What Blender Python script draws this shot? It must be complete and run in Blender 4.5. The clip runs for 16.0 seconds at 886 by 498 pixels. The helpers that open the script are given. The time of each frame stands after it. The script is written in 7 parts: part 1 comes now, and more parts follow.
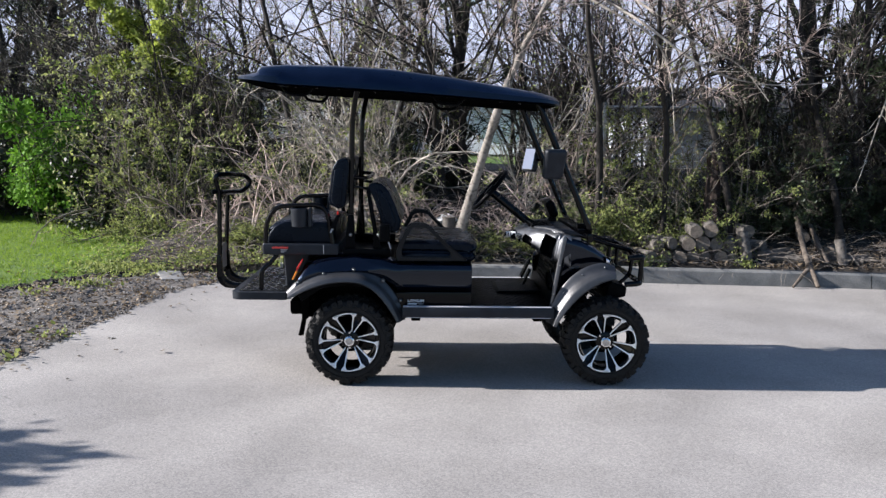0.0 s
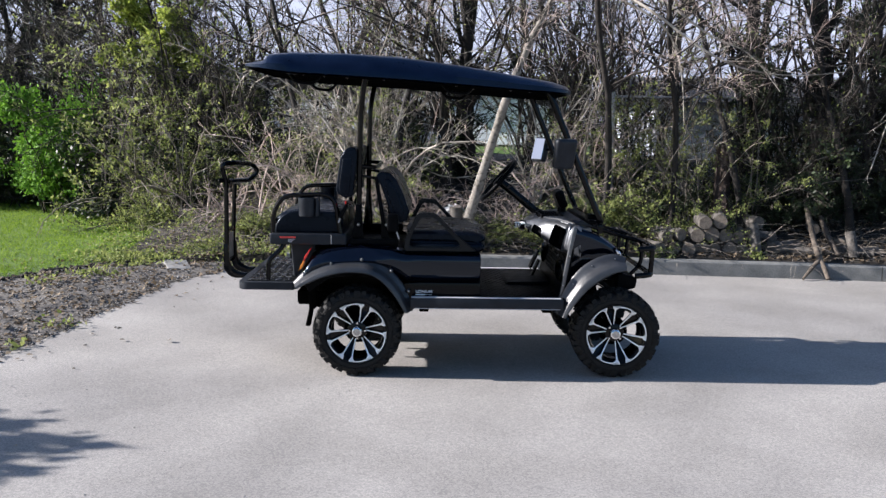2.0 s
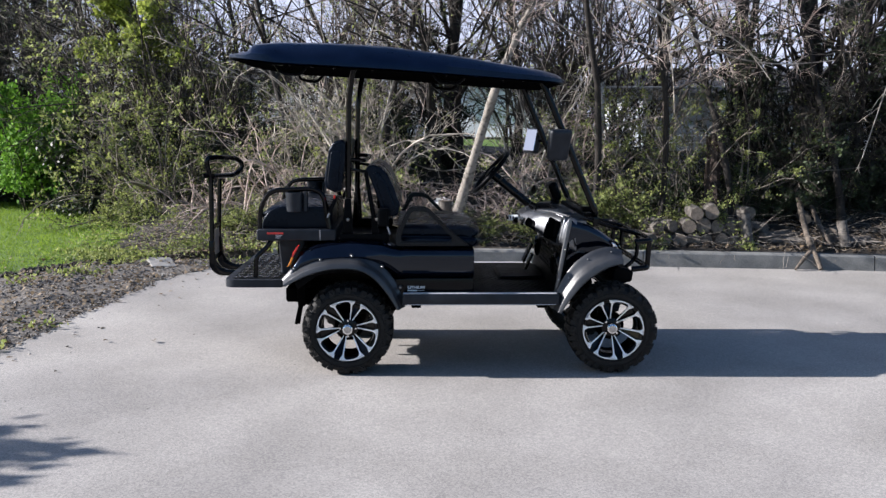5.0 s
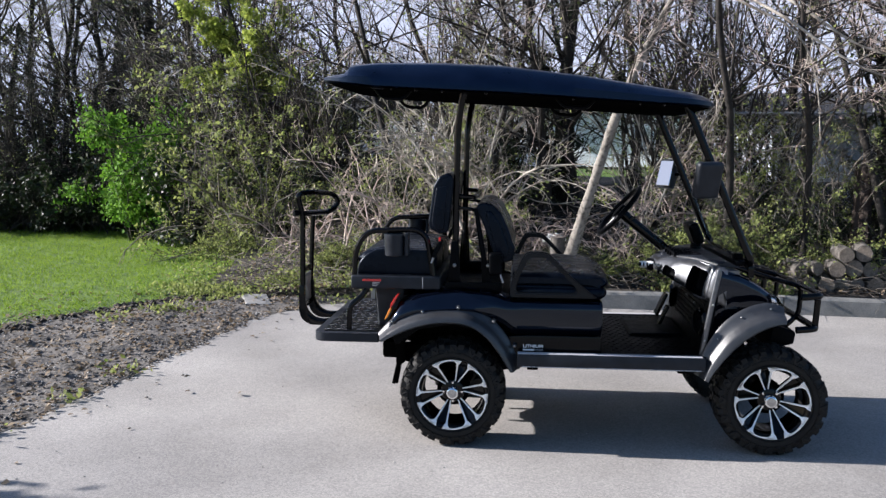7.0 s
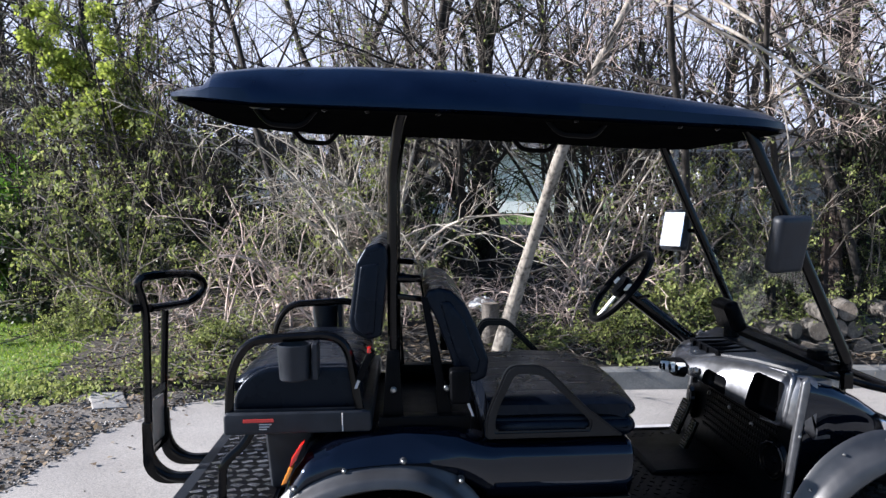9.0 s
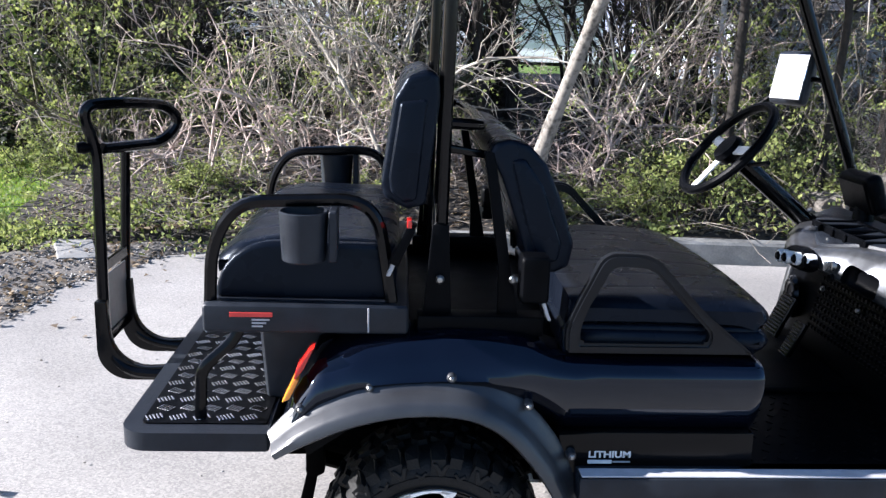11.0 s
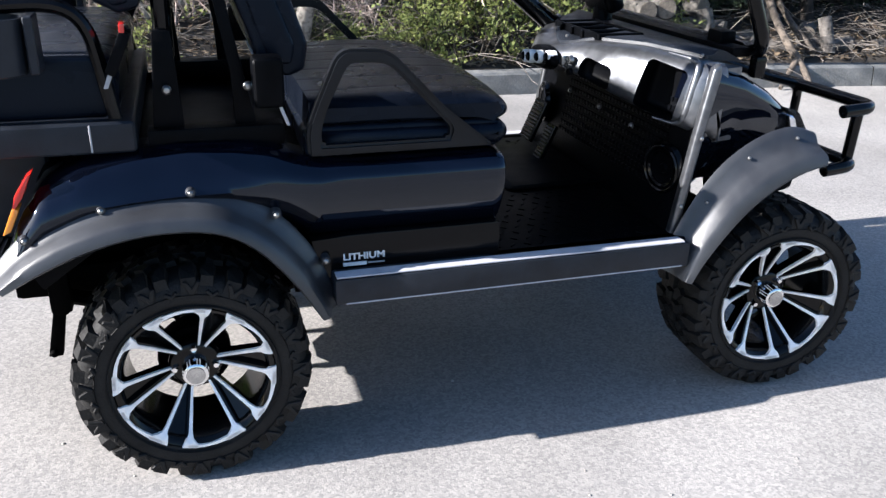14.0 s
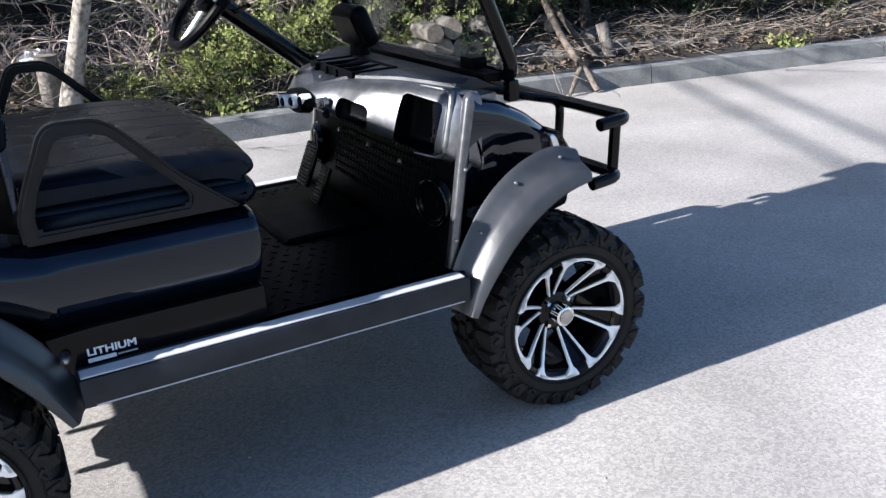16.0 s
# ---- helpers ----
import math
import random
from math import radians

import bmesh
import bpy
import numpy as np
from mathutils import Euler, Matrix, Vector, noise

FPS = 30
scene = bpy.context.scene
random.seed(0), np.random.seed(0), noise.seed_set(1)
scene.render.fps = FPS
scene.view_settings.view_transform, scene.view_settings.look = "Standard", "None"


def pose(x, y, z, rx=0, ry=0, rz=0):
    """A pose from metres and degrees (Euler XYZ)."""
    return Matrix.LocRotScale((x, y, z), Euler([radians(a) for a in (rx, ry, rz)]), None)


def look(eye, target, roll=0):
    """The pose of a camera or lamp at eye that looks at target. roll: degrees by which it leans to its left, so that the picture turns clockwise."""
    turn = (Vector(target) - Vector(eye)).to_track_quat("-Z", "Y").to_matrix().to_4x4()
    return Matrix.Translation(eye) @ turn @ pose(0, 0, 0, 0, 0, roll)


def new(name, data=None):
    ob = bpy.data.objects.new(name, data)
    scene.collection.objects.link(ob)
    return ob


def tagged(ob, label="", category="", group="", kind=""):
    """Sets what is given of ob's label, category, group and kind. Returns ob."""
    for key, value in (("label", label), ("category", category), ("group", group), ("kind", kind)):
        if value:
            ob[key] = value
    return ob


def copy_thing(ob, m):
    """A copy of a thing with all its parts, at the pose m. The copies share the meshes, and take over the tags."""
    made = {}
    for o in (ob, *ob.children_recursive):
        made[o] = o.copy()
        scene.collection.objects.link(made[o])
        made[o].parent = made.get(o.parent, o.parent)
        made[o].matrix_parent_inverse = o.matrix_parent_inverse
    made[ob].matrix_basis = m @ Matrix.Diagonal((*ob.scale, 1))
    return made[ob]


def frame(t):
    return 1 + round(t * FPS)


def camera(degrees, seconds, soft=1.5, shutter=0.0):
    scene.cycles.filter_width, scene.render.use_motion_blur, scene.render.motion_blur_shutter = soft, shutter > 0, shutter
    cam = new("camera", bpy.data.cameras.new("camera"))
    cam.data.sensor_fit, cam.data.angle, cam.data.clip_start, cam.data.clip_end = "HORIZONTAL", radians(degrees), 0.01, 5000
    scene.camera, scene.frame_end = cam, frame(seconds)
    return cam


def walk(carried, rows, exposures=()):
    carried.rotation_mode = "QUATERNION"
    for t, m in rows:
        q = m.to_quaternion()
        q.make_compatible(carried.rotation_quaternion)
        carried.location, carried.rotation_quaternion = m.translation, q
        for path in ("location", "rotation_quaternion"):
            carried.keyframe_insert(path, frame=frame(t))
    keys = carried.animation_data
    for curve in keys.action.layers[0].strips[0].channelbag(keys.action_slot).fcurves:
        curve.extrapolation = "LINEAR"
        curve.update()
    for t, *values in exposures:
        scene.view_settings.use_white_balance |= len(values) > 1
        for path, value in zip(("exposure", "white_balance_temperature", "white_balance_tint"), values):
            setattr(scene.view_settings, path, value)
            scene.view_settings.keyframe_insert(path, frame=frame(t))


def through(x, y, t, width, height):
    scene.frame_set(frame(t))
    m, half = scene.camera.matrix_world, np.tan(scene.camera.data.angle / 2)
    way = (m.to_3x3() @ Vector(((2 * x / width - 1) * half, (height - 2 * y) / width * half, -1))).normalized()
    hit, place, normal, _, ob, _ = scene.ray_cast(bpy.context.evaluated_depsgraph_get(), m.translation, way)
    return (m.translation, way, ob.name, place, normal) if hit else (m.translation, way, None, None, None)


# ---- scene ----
cam = camera(55.0, 16.0, soft=1.4)
PATH = [
    (0, (0.493, -5.368, 1.595), (0.533, -3.385, 1.338), 0.6),
    (0.5, (0.495, -5.367, 1.594), (0.538, -3.385, 1.336), 0.6),
    (1, (0.5, -5.344, 1.597), (0.533, -3.362, 1.331), 0.3),
    (1.5, (0.485, -5.323, 1.59), (0.511, -3.342, 1.317), 0.5),
    (2, (0.472, -5.316, 1.589), (0.5, -3.336, 1.309), 0.8),
    (2.5, (0.471, -5.297, 1.591), (0.506, -3.317, 1.308), 0.5),
    (3, (0.467, -5.282, 1.585), (0.496, -3.302, 1.304), 0.6),
    (3.5, (0.46, -5.269, 1.579), (0.495, -3.29, 1.293), 0.4),
    (4, (0.452, -5.256, 1.576), (0.498, -3.279, 1.277), 0.0),
    (4.2, (0.458, -5.232, 1.581), (0.516, -3.254, 1.288), 0.4),
    (6.3, (0.385, -4.971, 1.563), (0.448, -2.994, 1.265), -0.1),
    (6.5, (0.414, -4.81, 1.564), (0.335, -2.825, 1.331), 0.8),
    (7, (0.346, -4.422, 1.588), (0.169, -2.443, 1.358), 0.2),
    (7.5, (0.27, -3.987, 1.604), (0.212, -1.998, 1.398), -2.3),
    (8, (0.229, -3.542, 1.624), (0.123, -1.549, 1.496), -3.0),
    (8.2, (0.195, -3.376, 1.623), (0.122, -1.381, 1.506), -2.6),
    (10.3, (-0.1, -1.935, 1.582), (0.088, 0.046, 1.385), 0.4),
    (10.5, (-0.117, -1.895, 1.569), (0.062, 0.078, 1.288), 1.1),
    (11, (-0.103, -1.847, 1.525), (0.005, 0.094, 1.056), 1.8),
    (11.5, (-0.09, -1.833, 1.479), (-0.016, 0.066, 0.854), 0.1),
    (12, (-0.071, -1.847, 1.422), (0.003, 0.004, 0.668), -0.3),
    (12.5, (-0.062, -1.857, 1.39), (0.026, -0.046, 0.546), -0.2),
    (13, (-0.027, -1.865, 1.387), (0.198, -0.06, 0.557), 0.1),
    (13.5, (0.012, -1.873, 1.383), (0.382, -0.078, 0.583), 0.9),
    (14, (0.052, -1.876, 1.384), (0.587, -0.108, 0.618), 0.9),
    (14.5, (0.095, -1.893, 1.385), (0.763, -0.16, 0.642), 0.3),
    (15, (0.124, -1.901, 1.393), (0.892, -0.198, 0.681), -0.0),
    (15.5, (0.149, -1.887, 1.403), (1.017, -0.233, 0.689), 0.1),
    (16, (0.284, -1.803, 1.401), (1.165, -0.158, 0.682), -3.0),
]
walk(cam, [(t, look(eye, target, roll)) for t, eye, target, roll in PATH],
     [(0.0, 1.35, 6250, 13), (8.0, 1.35, 6200, 13), (10.5, 2.05, 6000, 14), (11.5, 1.85, 6050, 13), (12.5, 1.8, 6100, 12), (14.0, 1.95, 6150, 12), (15.0, 2.1, 6150, 12), (16.0, 1.92, 6150, 12)])
cam.data.dof.use_dof = False

# ---- light ----
SUN_EL, SUN_DIR = radians(24.5), Vector((-1.0, 0.03, 0.0)).normalized()
world = bpy.data.worlds.new("sky")
scene.world = world
world.use_nodes = True
wn = world.node_tree.nodes
sky = wn.new("ShaderNodeTexSky")
sky.sky_type, sky.sun_disc = "NISHITA", False
sky.sun_elevation = SUN_EL
sky.sun_rotation = math.atan2(SUN_DIR.x, SUN_DIR.y)
sky.dust_density, sky.ozone_density = 0.9, 3.0
hue = wn.new("ShaderNodeHueSaturation")
hue.inputs["Saturation"].default_value = 1.1
world.node_tree.links.new(sky.outputs[0], hue.inputs["Color"])
world.node_tree.links.new(hue.outputs[0], wn["Background"].inputs[0])
wn["Background"].inputs[1].default_value = 0.070
sun_data = bpy.data.lights.new("sun", "SUN")
sun_data.energy, sun_data.angle, sun_data.color = 5.0, radians(0.45), (1.0, 0.95, 0.89)
sun = new("sun", sun_data)
to_sun = Vector((SUN_DIR.x * math.cos(SUN_EL), SUN_DIR.y * math.cos(SUN_EL), math.sin(SUN_EL)))
sun.matrix_world = look((0, 0, 30), Vector((0, 0, 30)) - to_sun)


# ---- materials ----
def surf(name, c1, c2, scale=8.0, rough=0.6, metal=0.0, bump=0.0, bscale=60.0, coat=0.0, fine=0.35, spread=0.12,
         spec=0.5, obj=True):
    """Two scales of colour noise, uneven gloss and fine relief."""
    m = bpy.data.materials.new(name)
    m.use_nodes = True
    nt = m.node_tree
    p = nt.nodes["Principled BSDF"]
    co = nt.nodes.new("ShaderNodeTexCoord")
    a = nt.nodes.new("ShaderNodeTexNoise")
    b = nt.nodes.new("ShaderNodeTexNoise")
    for n, s in ((a, scale), (b, bscale)):
        nt.links.new(co.outputs["Object"], n.inputs["Vector"])
        n.inputs["Scale"].default_value = s
        n.inputs["Detail"].default_value = 4
    mixv = nt.nodes.new("ShaderNodeMath")
    mixv.operation = "MULTIPLY_ADD"
    nt.links.new(b.outputs[0], mixv.inputs[0])
    mixv.inputs[1].default_value = fine
    nt.links.new(a.outputs[0], mixv.inputs[2])
    ramp = nt.nodes.new("ShaderNodeValToRGB")
    ramp.color_ramp.elements[0].position, ramp.color_ramp.elements[1].position = 0.35 + fine * 0.4, 0.65 + fine * 0.6
    ramp.color_ramp.elements[0].color, ramp.color_ramp.elements[1].color = (*c1, 1), (*c2, 1)
    nt.links.new(mixv.outputs[0], ramp.inputs[0])
    nt.links.new(ramp.outputs[0], p.inputs["Base Color"])
    rr = nt.nodes.new("ShaderNodeMapRange")
    rr.inputs[3].default_value, rr.inputs[4].default_value = max(0.02, rough - spread), min(1.0, rough + spread)
    nt.links.new(a.outputs[0], rr.inputs[0])
    nt.links.new(rr.outputs[0], p.inputs["Roughness"])
    p.inputs["Metallic"].default_value = metal
    p.inputs["Coat Weight"].default_value = coat
    p.inputs["Coat Roughness"].default_value = 0.04
    p.inputs["Specular IOR Level"].default_value = spec
    if bump:
        bn = nt.nodes.new("ShaderNodeBump")
        bn.inputs["Strength"].default_value = bump
        bn.inputs["Distance"].default_value = 0.01
        nt.links.new(b.outputs[0], bn.inputs["Height"])
        nt.links.new(bn.outputs[0], p.inputs["Normal"])
    return m


def leafmat(name, c1, c2, through=0.45, rough=0.55):
    """Leaves: colour varies leaf by leaf, light shines through."""
    m = bpy.data.materials.new(name)
    m.use_nodes = True
    nt = m.node_tree
    p = nt.nodes["Principled BSDF"]
    geo = nt.nodes.new("ShaderNodeNewGeometry")
    ramp = nt.nodes.new("ShaderNodeValToRGB")
    ramp.color_ramp.elements[0].color, ramp.color_ramp.elements[1].color = (*c1, 1), (*c2, 1)
    nt.links.new(geo.outputs["Random Per Island"], ramp.inputs[0])
    nt.links.new(ramp.outputs[0], p.inputs["Base Color"])
    p.inputs["Roughness"].default_value = rough
    tr = nt.nodes.new("ShaderNodeBsdfTranslucent")
    nt.links.new(ramp.outputs[0], tr.inputs[0])
    mx = nt.nodes.new("ShaderNodeMixShader")
    mx.inputs[0].default_value = through
    nt.links.new(p.outputs[0], mx.inputs[1])
    nt.links.new(tr.outputs[0], mx.inputs[2])
    nt.links.new(mx.outputs[0], nt.nodes["Material Output"].inputs[0])
    return m


def glassmat(name, tint=(0.9, 0.93, 0.92), rough=0.02, ior=1.3):
    m = bpy.data.materials.new(name)
    m.use_nodes = True
    p = m.node_tree.nodes["Principled BSDF"]
    p.inputs["Base Color"].default_value = (*tint, 1)
    p.inputs["Transmission Weight"].default_value = 1.0
    p.inputs["Roughness"].default_value = rough
    p.inputs["IOR"].default_value = ior
    return m


def asphaltmat():
    """Weathered pale asphalt: stone speckle, faint patches, dark cracks and oil spots."""
    m = surf("asphalt", (0.23, 0.221, 0.21), (0.325, 0.314, 0.30), 1.1, 0.85, bump=0.16, bscale=170, fine=0.5, spec=0.3)
    nt = m.node_tree
    p = nt.nodes["Principled BSDF"]
    co = nt.nodes["Texture Coordinate"]
    v = nt.nodes.new("ShaderNodeTexVoronoi")
    v.inputs["Scale"].default_value = 130
    nt.links.new(co.outputs["Object"], v.inputs["Vector"])
    sep = nt.nodes.new("ShaderNodeSeparateColor")
    nt.links.new(v.outputs["Color"], sep.inputs[0])
    st = nt.nodes.new("ShaderNodeValToRGB")
    st.color_ramp.elements[0].position, st.color_ramp.elements[0].color = 0.0, (0.78, 0.78, 0.79, 1)
    st.color_ramp.elements[1].position, st.color_ramp.elements[1].color = 1.0, (1.22, 1.205, 1.18, 1)
    nt.links.new(sep.outputs[0], st.inputs[0])
    mul = nt.nodes.new("ShaderNodeMix")
    mul.data_type, mul.blend_type = "RGBA", "MULTIPLY"
    mul.inputs[0].default_value = 1.0
    old = p.inputs["Base Color"].links[0].from_socket
    nt.links.new(old, mul.inputs[6])
    nt.links.new(st.outputs[0], mul.inputs[7])
    big = nt.nodes.new("ShaderNodeTexNoise")
    big.inputs["Scale"].default_value, big.inputs["Detail"].default_value = 0.45, 6
    nt.links.new(co.outputs["Object"], big.inputs["Vector"])
    br = nt.nodes.new("ShaderNodeValToRGB")
    br.color_ramp.elements[0].position, br.color_ramp.elements[0].color = 0.35, (0.84, 0.835, 0.84, 1)
    br.color_ramp.elements[1].position, br.color_ramp.elements[1].color = 0.62, (1.03, 1.02, 1.005, 1)
    nt.links.new(big.outputs[0], br.inputs[0])
    mul2 = nt.nodes.new("ShaderNodeMix")
    mul2.data_type, mul2.blend_type = "RGBA", "MULTIPLY"
    mul2.inputs[0].default_value = 1.0
    nt.links.new(mul.outputs[2], mul2.inputs[6])
    nt.links.new(br.outputs[0], mul2.inputs[7])
    nt.links.new(mul2.outputs[2], p.inputs["Base Color"])
    return m


M_ASPHALT = asphaltmat()
M_KERB = surf("kerb_concrete", (0.105, 0.108, 0.106), (0.19, 0.19, 0.183), 5, 0.9, bump=0.28, bscale=70, fine=0.5)
# Soil colour is darkened to hold the deep shade under the plants.
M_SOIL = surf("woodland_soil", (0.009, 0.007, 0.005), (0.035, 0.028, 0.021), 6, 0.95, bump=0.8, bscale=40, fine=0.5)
M_DIRT = surf("gravel_dirt", (0.030, 0.027, 0.024), (0.135, 0.121, 0.107), 2.6, 0.95, bump=1.0, bscale=38, fine=0.9)
M_LAWN = surf("lawn_ground", (0.05, 0.10, 0.012), (0.11, 0.18, 0.025), 4, 0.9, bump=0.6, bscale=60)
M_GRASS = leafmat("grass", (0.10, 0.19, 0.012), (0.25, 0.35, 0.038), 0.45, 0.8)
M_PAINT = surf("blue_black_pearl_paint", (0.0010, 0.0015, 0.0036), (0.0016, 0.0024, 0.0058), 3, 0.05, metal=0.0, coat=0.6, spread=0.02, spec=0.20)
M_PAINT.node_tree.nodes["Principled BSDF"].inputs["Specular Tint"].default_value = (0.36, 0.6, 1.0, 1)
M_PAINT.node_tree.nodes["Principled BSDF"].inputs["Coat Roughness"].default_value = 0.012
M_PAINT.node_tree.nodes["Principled BSDF"].inputs["Coat IOR"].default_value = 1.48
M_TRIM = surf("dark_grey_plastic", (0.009, 0.011, 0.0155), (0.016, 0.0195, 0.026), 14, 0.42, bump=0.12, bscale=350, spec=0.22)
M_FLARE = surf("fender_plastic", (0.020, 0.021, 0.024), (0.034, 0.036, 0.040), 12, 0.36, bump=0.08, bscale=400, spec=0.5)
M_HIP = surf("black_moulded_plastic", (0.0042, 0.0050, 0.0066), (0.0075, 0.0088, 0.011), 14, 0.34, bump=0.08, bscale=350, spec=0.19)
M_BLACK = surf("black_plastic", (0.0010, 0.0012, 0.0017), (0.0022, 0.0025, 0.0034), 16, 0.40, bump=0.1, bscale=300, spec=0.045)
M_LOWER = surf("gloss_black_lower_body", (0.0022, 0.0022, 0.0026), (0.0038, 0.0038, 0.0044), 6, 0.16, bump=0.01, bscale=200, spread=0.04, spec=0.15)
M_STEEL = surf("black_powdercoat_steel", (0.0014, 0.0015, 0.0018), (0.0028, 0.0029, 0.0034), 20, 0.14, bump=0.02, bscale=400, spec=0.2)
M_CHASSIS = surf("chassis_black", (0.0004, 0.0004, 0.0004), (0.001, 0.001, 0.001), 10, 0.7, bump=0.2, spec=0.03)
M_RUBBER = surf("tyre_rubber", (0.004, 0.004, 0.0042), (0.013, 0.0125, 0.012), 14, 0.62, bump=0.25, bscale=160, spread=0.08, spec=0.2)
M_RIMBLACK = surf("rim_gloss_black", (0.0015, 0.0015, 0.0016), (0.003, 0.003, 0.0032), 9, 0.12, spec=0.22)
M_MACHINED = surf("machined_aluminium", (0.78, 0.775, 0.76), (0.90, 0.89, 0.87), 30, 0.36, metal=0.15, spread=0.06)
M_CAP = surf("brushed_cap", (0.34, 0.345, 0.35), (0.46, 0.46, 0.465), 60, 0.24, metal=1.0, spread=0.05)
M_CHROME = surf("chrome", (0.75, 0.75, 0.76), (0.85, 0.85, 0.86), 10, 0.10, metal=1.0, spread=0.05)
M_LINER = surf("roof_liner_felt", (0.0020, 0.0022, 0.0025), (0.0040, 0.0042, 0.0045), 18, 0.9, bump=0.1, spec=0.0)
M_SCREW = surf("zinc_screw", (0.22, 0.22, 0.22), (0.34, 0.34, 0.33), 40, 0.3, metal=0.9)
M_VINYL = surf("seat_vinyl", (0.0022, 0.0035, 0.0068), (0.0046, 0.0063, 0.0108), 7, 0.28, bump=0.12, bscale=420, spread=0.08, spec=0.13)
M_VINYL.node_tree.nodes["Principled BSDF"].inputs["Specular Tint"].default_value = (0.65, 0.8, 1.0, 1)
M_DASH = surf("dash_grey_metallic", (0.095, 0.099, 0.108), (0.140, 0.145, 0.155), 40, 0.34, metal=0.8, spread=0.05, coat=0.35)
M_ROOF = surf("roof_plastic", (0.0015, 0.0040, 0.0125), (0.0028, 0.0068, 0.020), 10, 0.3, bump=0.08, bscale=300, spread=0.08, spec=0.3)
M_ROOF.node_tree.nodes["Principled BSDF"].inputs["Specular Tint"].default_value = (0.35, 0.6, 1.0, 1)
M_GLASS = glassmat("clear_acrylic", (0.93, 0.95, 0.95), 0.01, 1.12)
M_PLATE = surf("smoky_plate", (0.16, 0.16, 0.16), (0.24, 0.24, 0.235), 9, 0.4, spread=0.1)
M_MIRROR = surf("mirror_glass", (0.62, 0.63, 0.64), (0.66, 0.67, 0.68), 3, 0.03, metal=1.0, spread=0.01)
M_LENS = glassmat("headlight_lens", (0.95, 0.97, 1.0), 0.05)
M_RED = surf("red_lens", (0.45, 0.01, 0.008), (0.6, 0.02, 0.012), 20, 0.2, coat=0.6)
M_AMBER = surf("amber_lens", (0.75, 0.22, 0.02), (0.85, 0.3, 0.03), 20, 0.2, coat=0.6)
M_STICKRED = surf("sticker_red", (0.5, 0.03, 0.025), (0.6, 0.05, 0.04), 25, 0.4)
M_STICKGREY = surf("sticker_grey", (0.30, 0.30, 0.31), (0.40, 0.40, 0.41), 25, 0.4)
M_STICKWHITE = surf("sticker_silver", (0.55, 0.56, 0.57), (0.68, 0.69, 0.70), 25, 0.35)
M_SILLTOP = surf("sill_bright_strip", (0.36, 0.36, 0.38), (0.44, 0.44, 0.46), 25, 0.7, spec=0.1)
M_WHITE = surf("white_plastic_bag", (0.6, 0.6, 0.6), (0.75, 0.75, 0.74), 12, 0.5, bump=0.4, bscale=30)
M_BARK = surf("grey_brown_bark", (0.022, 0.018, 0.015), (0.07, 0.06, 0.05), 14, 0.95, bump=0.9, bscale=45, fine=0.6)
# Dark bark, deepened further to stand for shade inside the thicket.
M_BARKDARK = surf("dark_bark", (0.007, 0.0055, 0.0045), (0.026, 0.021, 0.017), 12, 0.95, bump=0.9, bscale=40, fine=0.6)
M_BARKPALE = surf("pale_bark", (0.06, 0.053, 0.044), (0.22, 0.20, 0.172), 7, 0.9, bump=0.9, bscale=28, fine=0.9)
M_FALLEN = surf("weathered_branch_bark", (0.035, 0.027, 0.020), (0.12, 0.096, 0.075), 9, 0.9, bump=0.8, bscale=35, fine=0.7)
M_TWIG = surf("twig_bark", (0.13, 0.11, 0.09), (0.46, 0.42, 0.36), 6, 0.9, fine=0.5)
# Twig colour taken darker to paint in the gloom between stems.
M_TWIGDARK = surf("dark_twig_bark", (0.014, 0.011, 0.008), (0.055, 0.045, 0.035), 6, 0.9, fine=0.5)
M_TWIGPINK = surf("reddish_twig_bark", (0.26, 0.19, 0.165), (0.58, 0.48, 0.42), 6, 0.9, fine=0.5)
M_TWIGMID = surf("brown_twig_bark", (0.035, 0.029, 0.024), (0.27, 0.235, 0.20), 6, 0.9, fine=0.5)
M_LEAFYEL = leafmat("spring_leaf_yellow_green", (0.10, 0.14, 0.032), (0.32, 0.35, 0.115), 0.45, 0.75)
M_LEAFNEW = leafmat("new_leaf_lime", (0.15, 0.21, 0.03), (0.42, 0.48, 0.10), 0.5, 0.8)
M_LEAFGREEN = leafmat("fresh_green_leaf", (0.05, 0.135, 0.012), (0.20, 0.38, 0.04), 0.3, 0.85)
# Ivy green lowered so the leaf colour carries the thicket's shade.
M_LEAFDARK = leafmat("shaded_ivy_leaf", (0.006, 0.013, 0.004), (0.030, 0.050, 0.012), 0.2)
M_DEADLEAF = leafmat("dead_leaf", (0.09, 0.06, 0.035), (0.26, 0.20, 0.13), 0.2, 0.8)
M_STONE = surf("gravel_stone", (0.16, 0.15, 0.14), (0.42, 0.40, 0.37), 9, 0.9, bump=0.3)
M_STUMP = surf("rotten_red_brown_wood", (0.010, 0.0070, 0.0055), (0.045, 0.030, 0.023), 9, 0.95, bump=0.9, bscale=30, fine=0.8)
M_LOGEND = surf("cut_wood_end", (0.085, 0.068, 0.052), (0.19, 0.16, 0.13), 22, 0.9, bump=0.3, bscale=90)
M_LOGBARK = surf("log_bark", (0.04, 0.035, 0.03), (0.14, 0.125, 0.11), 16, 0.95, bump=0.9, bscale=40, fine=0.6)
M_SLAB = surf("concrete_slab", (0.20, 0.195, 0.185), (0.30, 0.29, 0.275), 9, 0.9, bump=0.3)
M_SIDING = surf("white_siding", (0.80, 0.75, 0.75), (0.88, 0.83, 0.83), 3, 0.7)
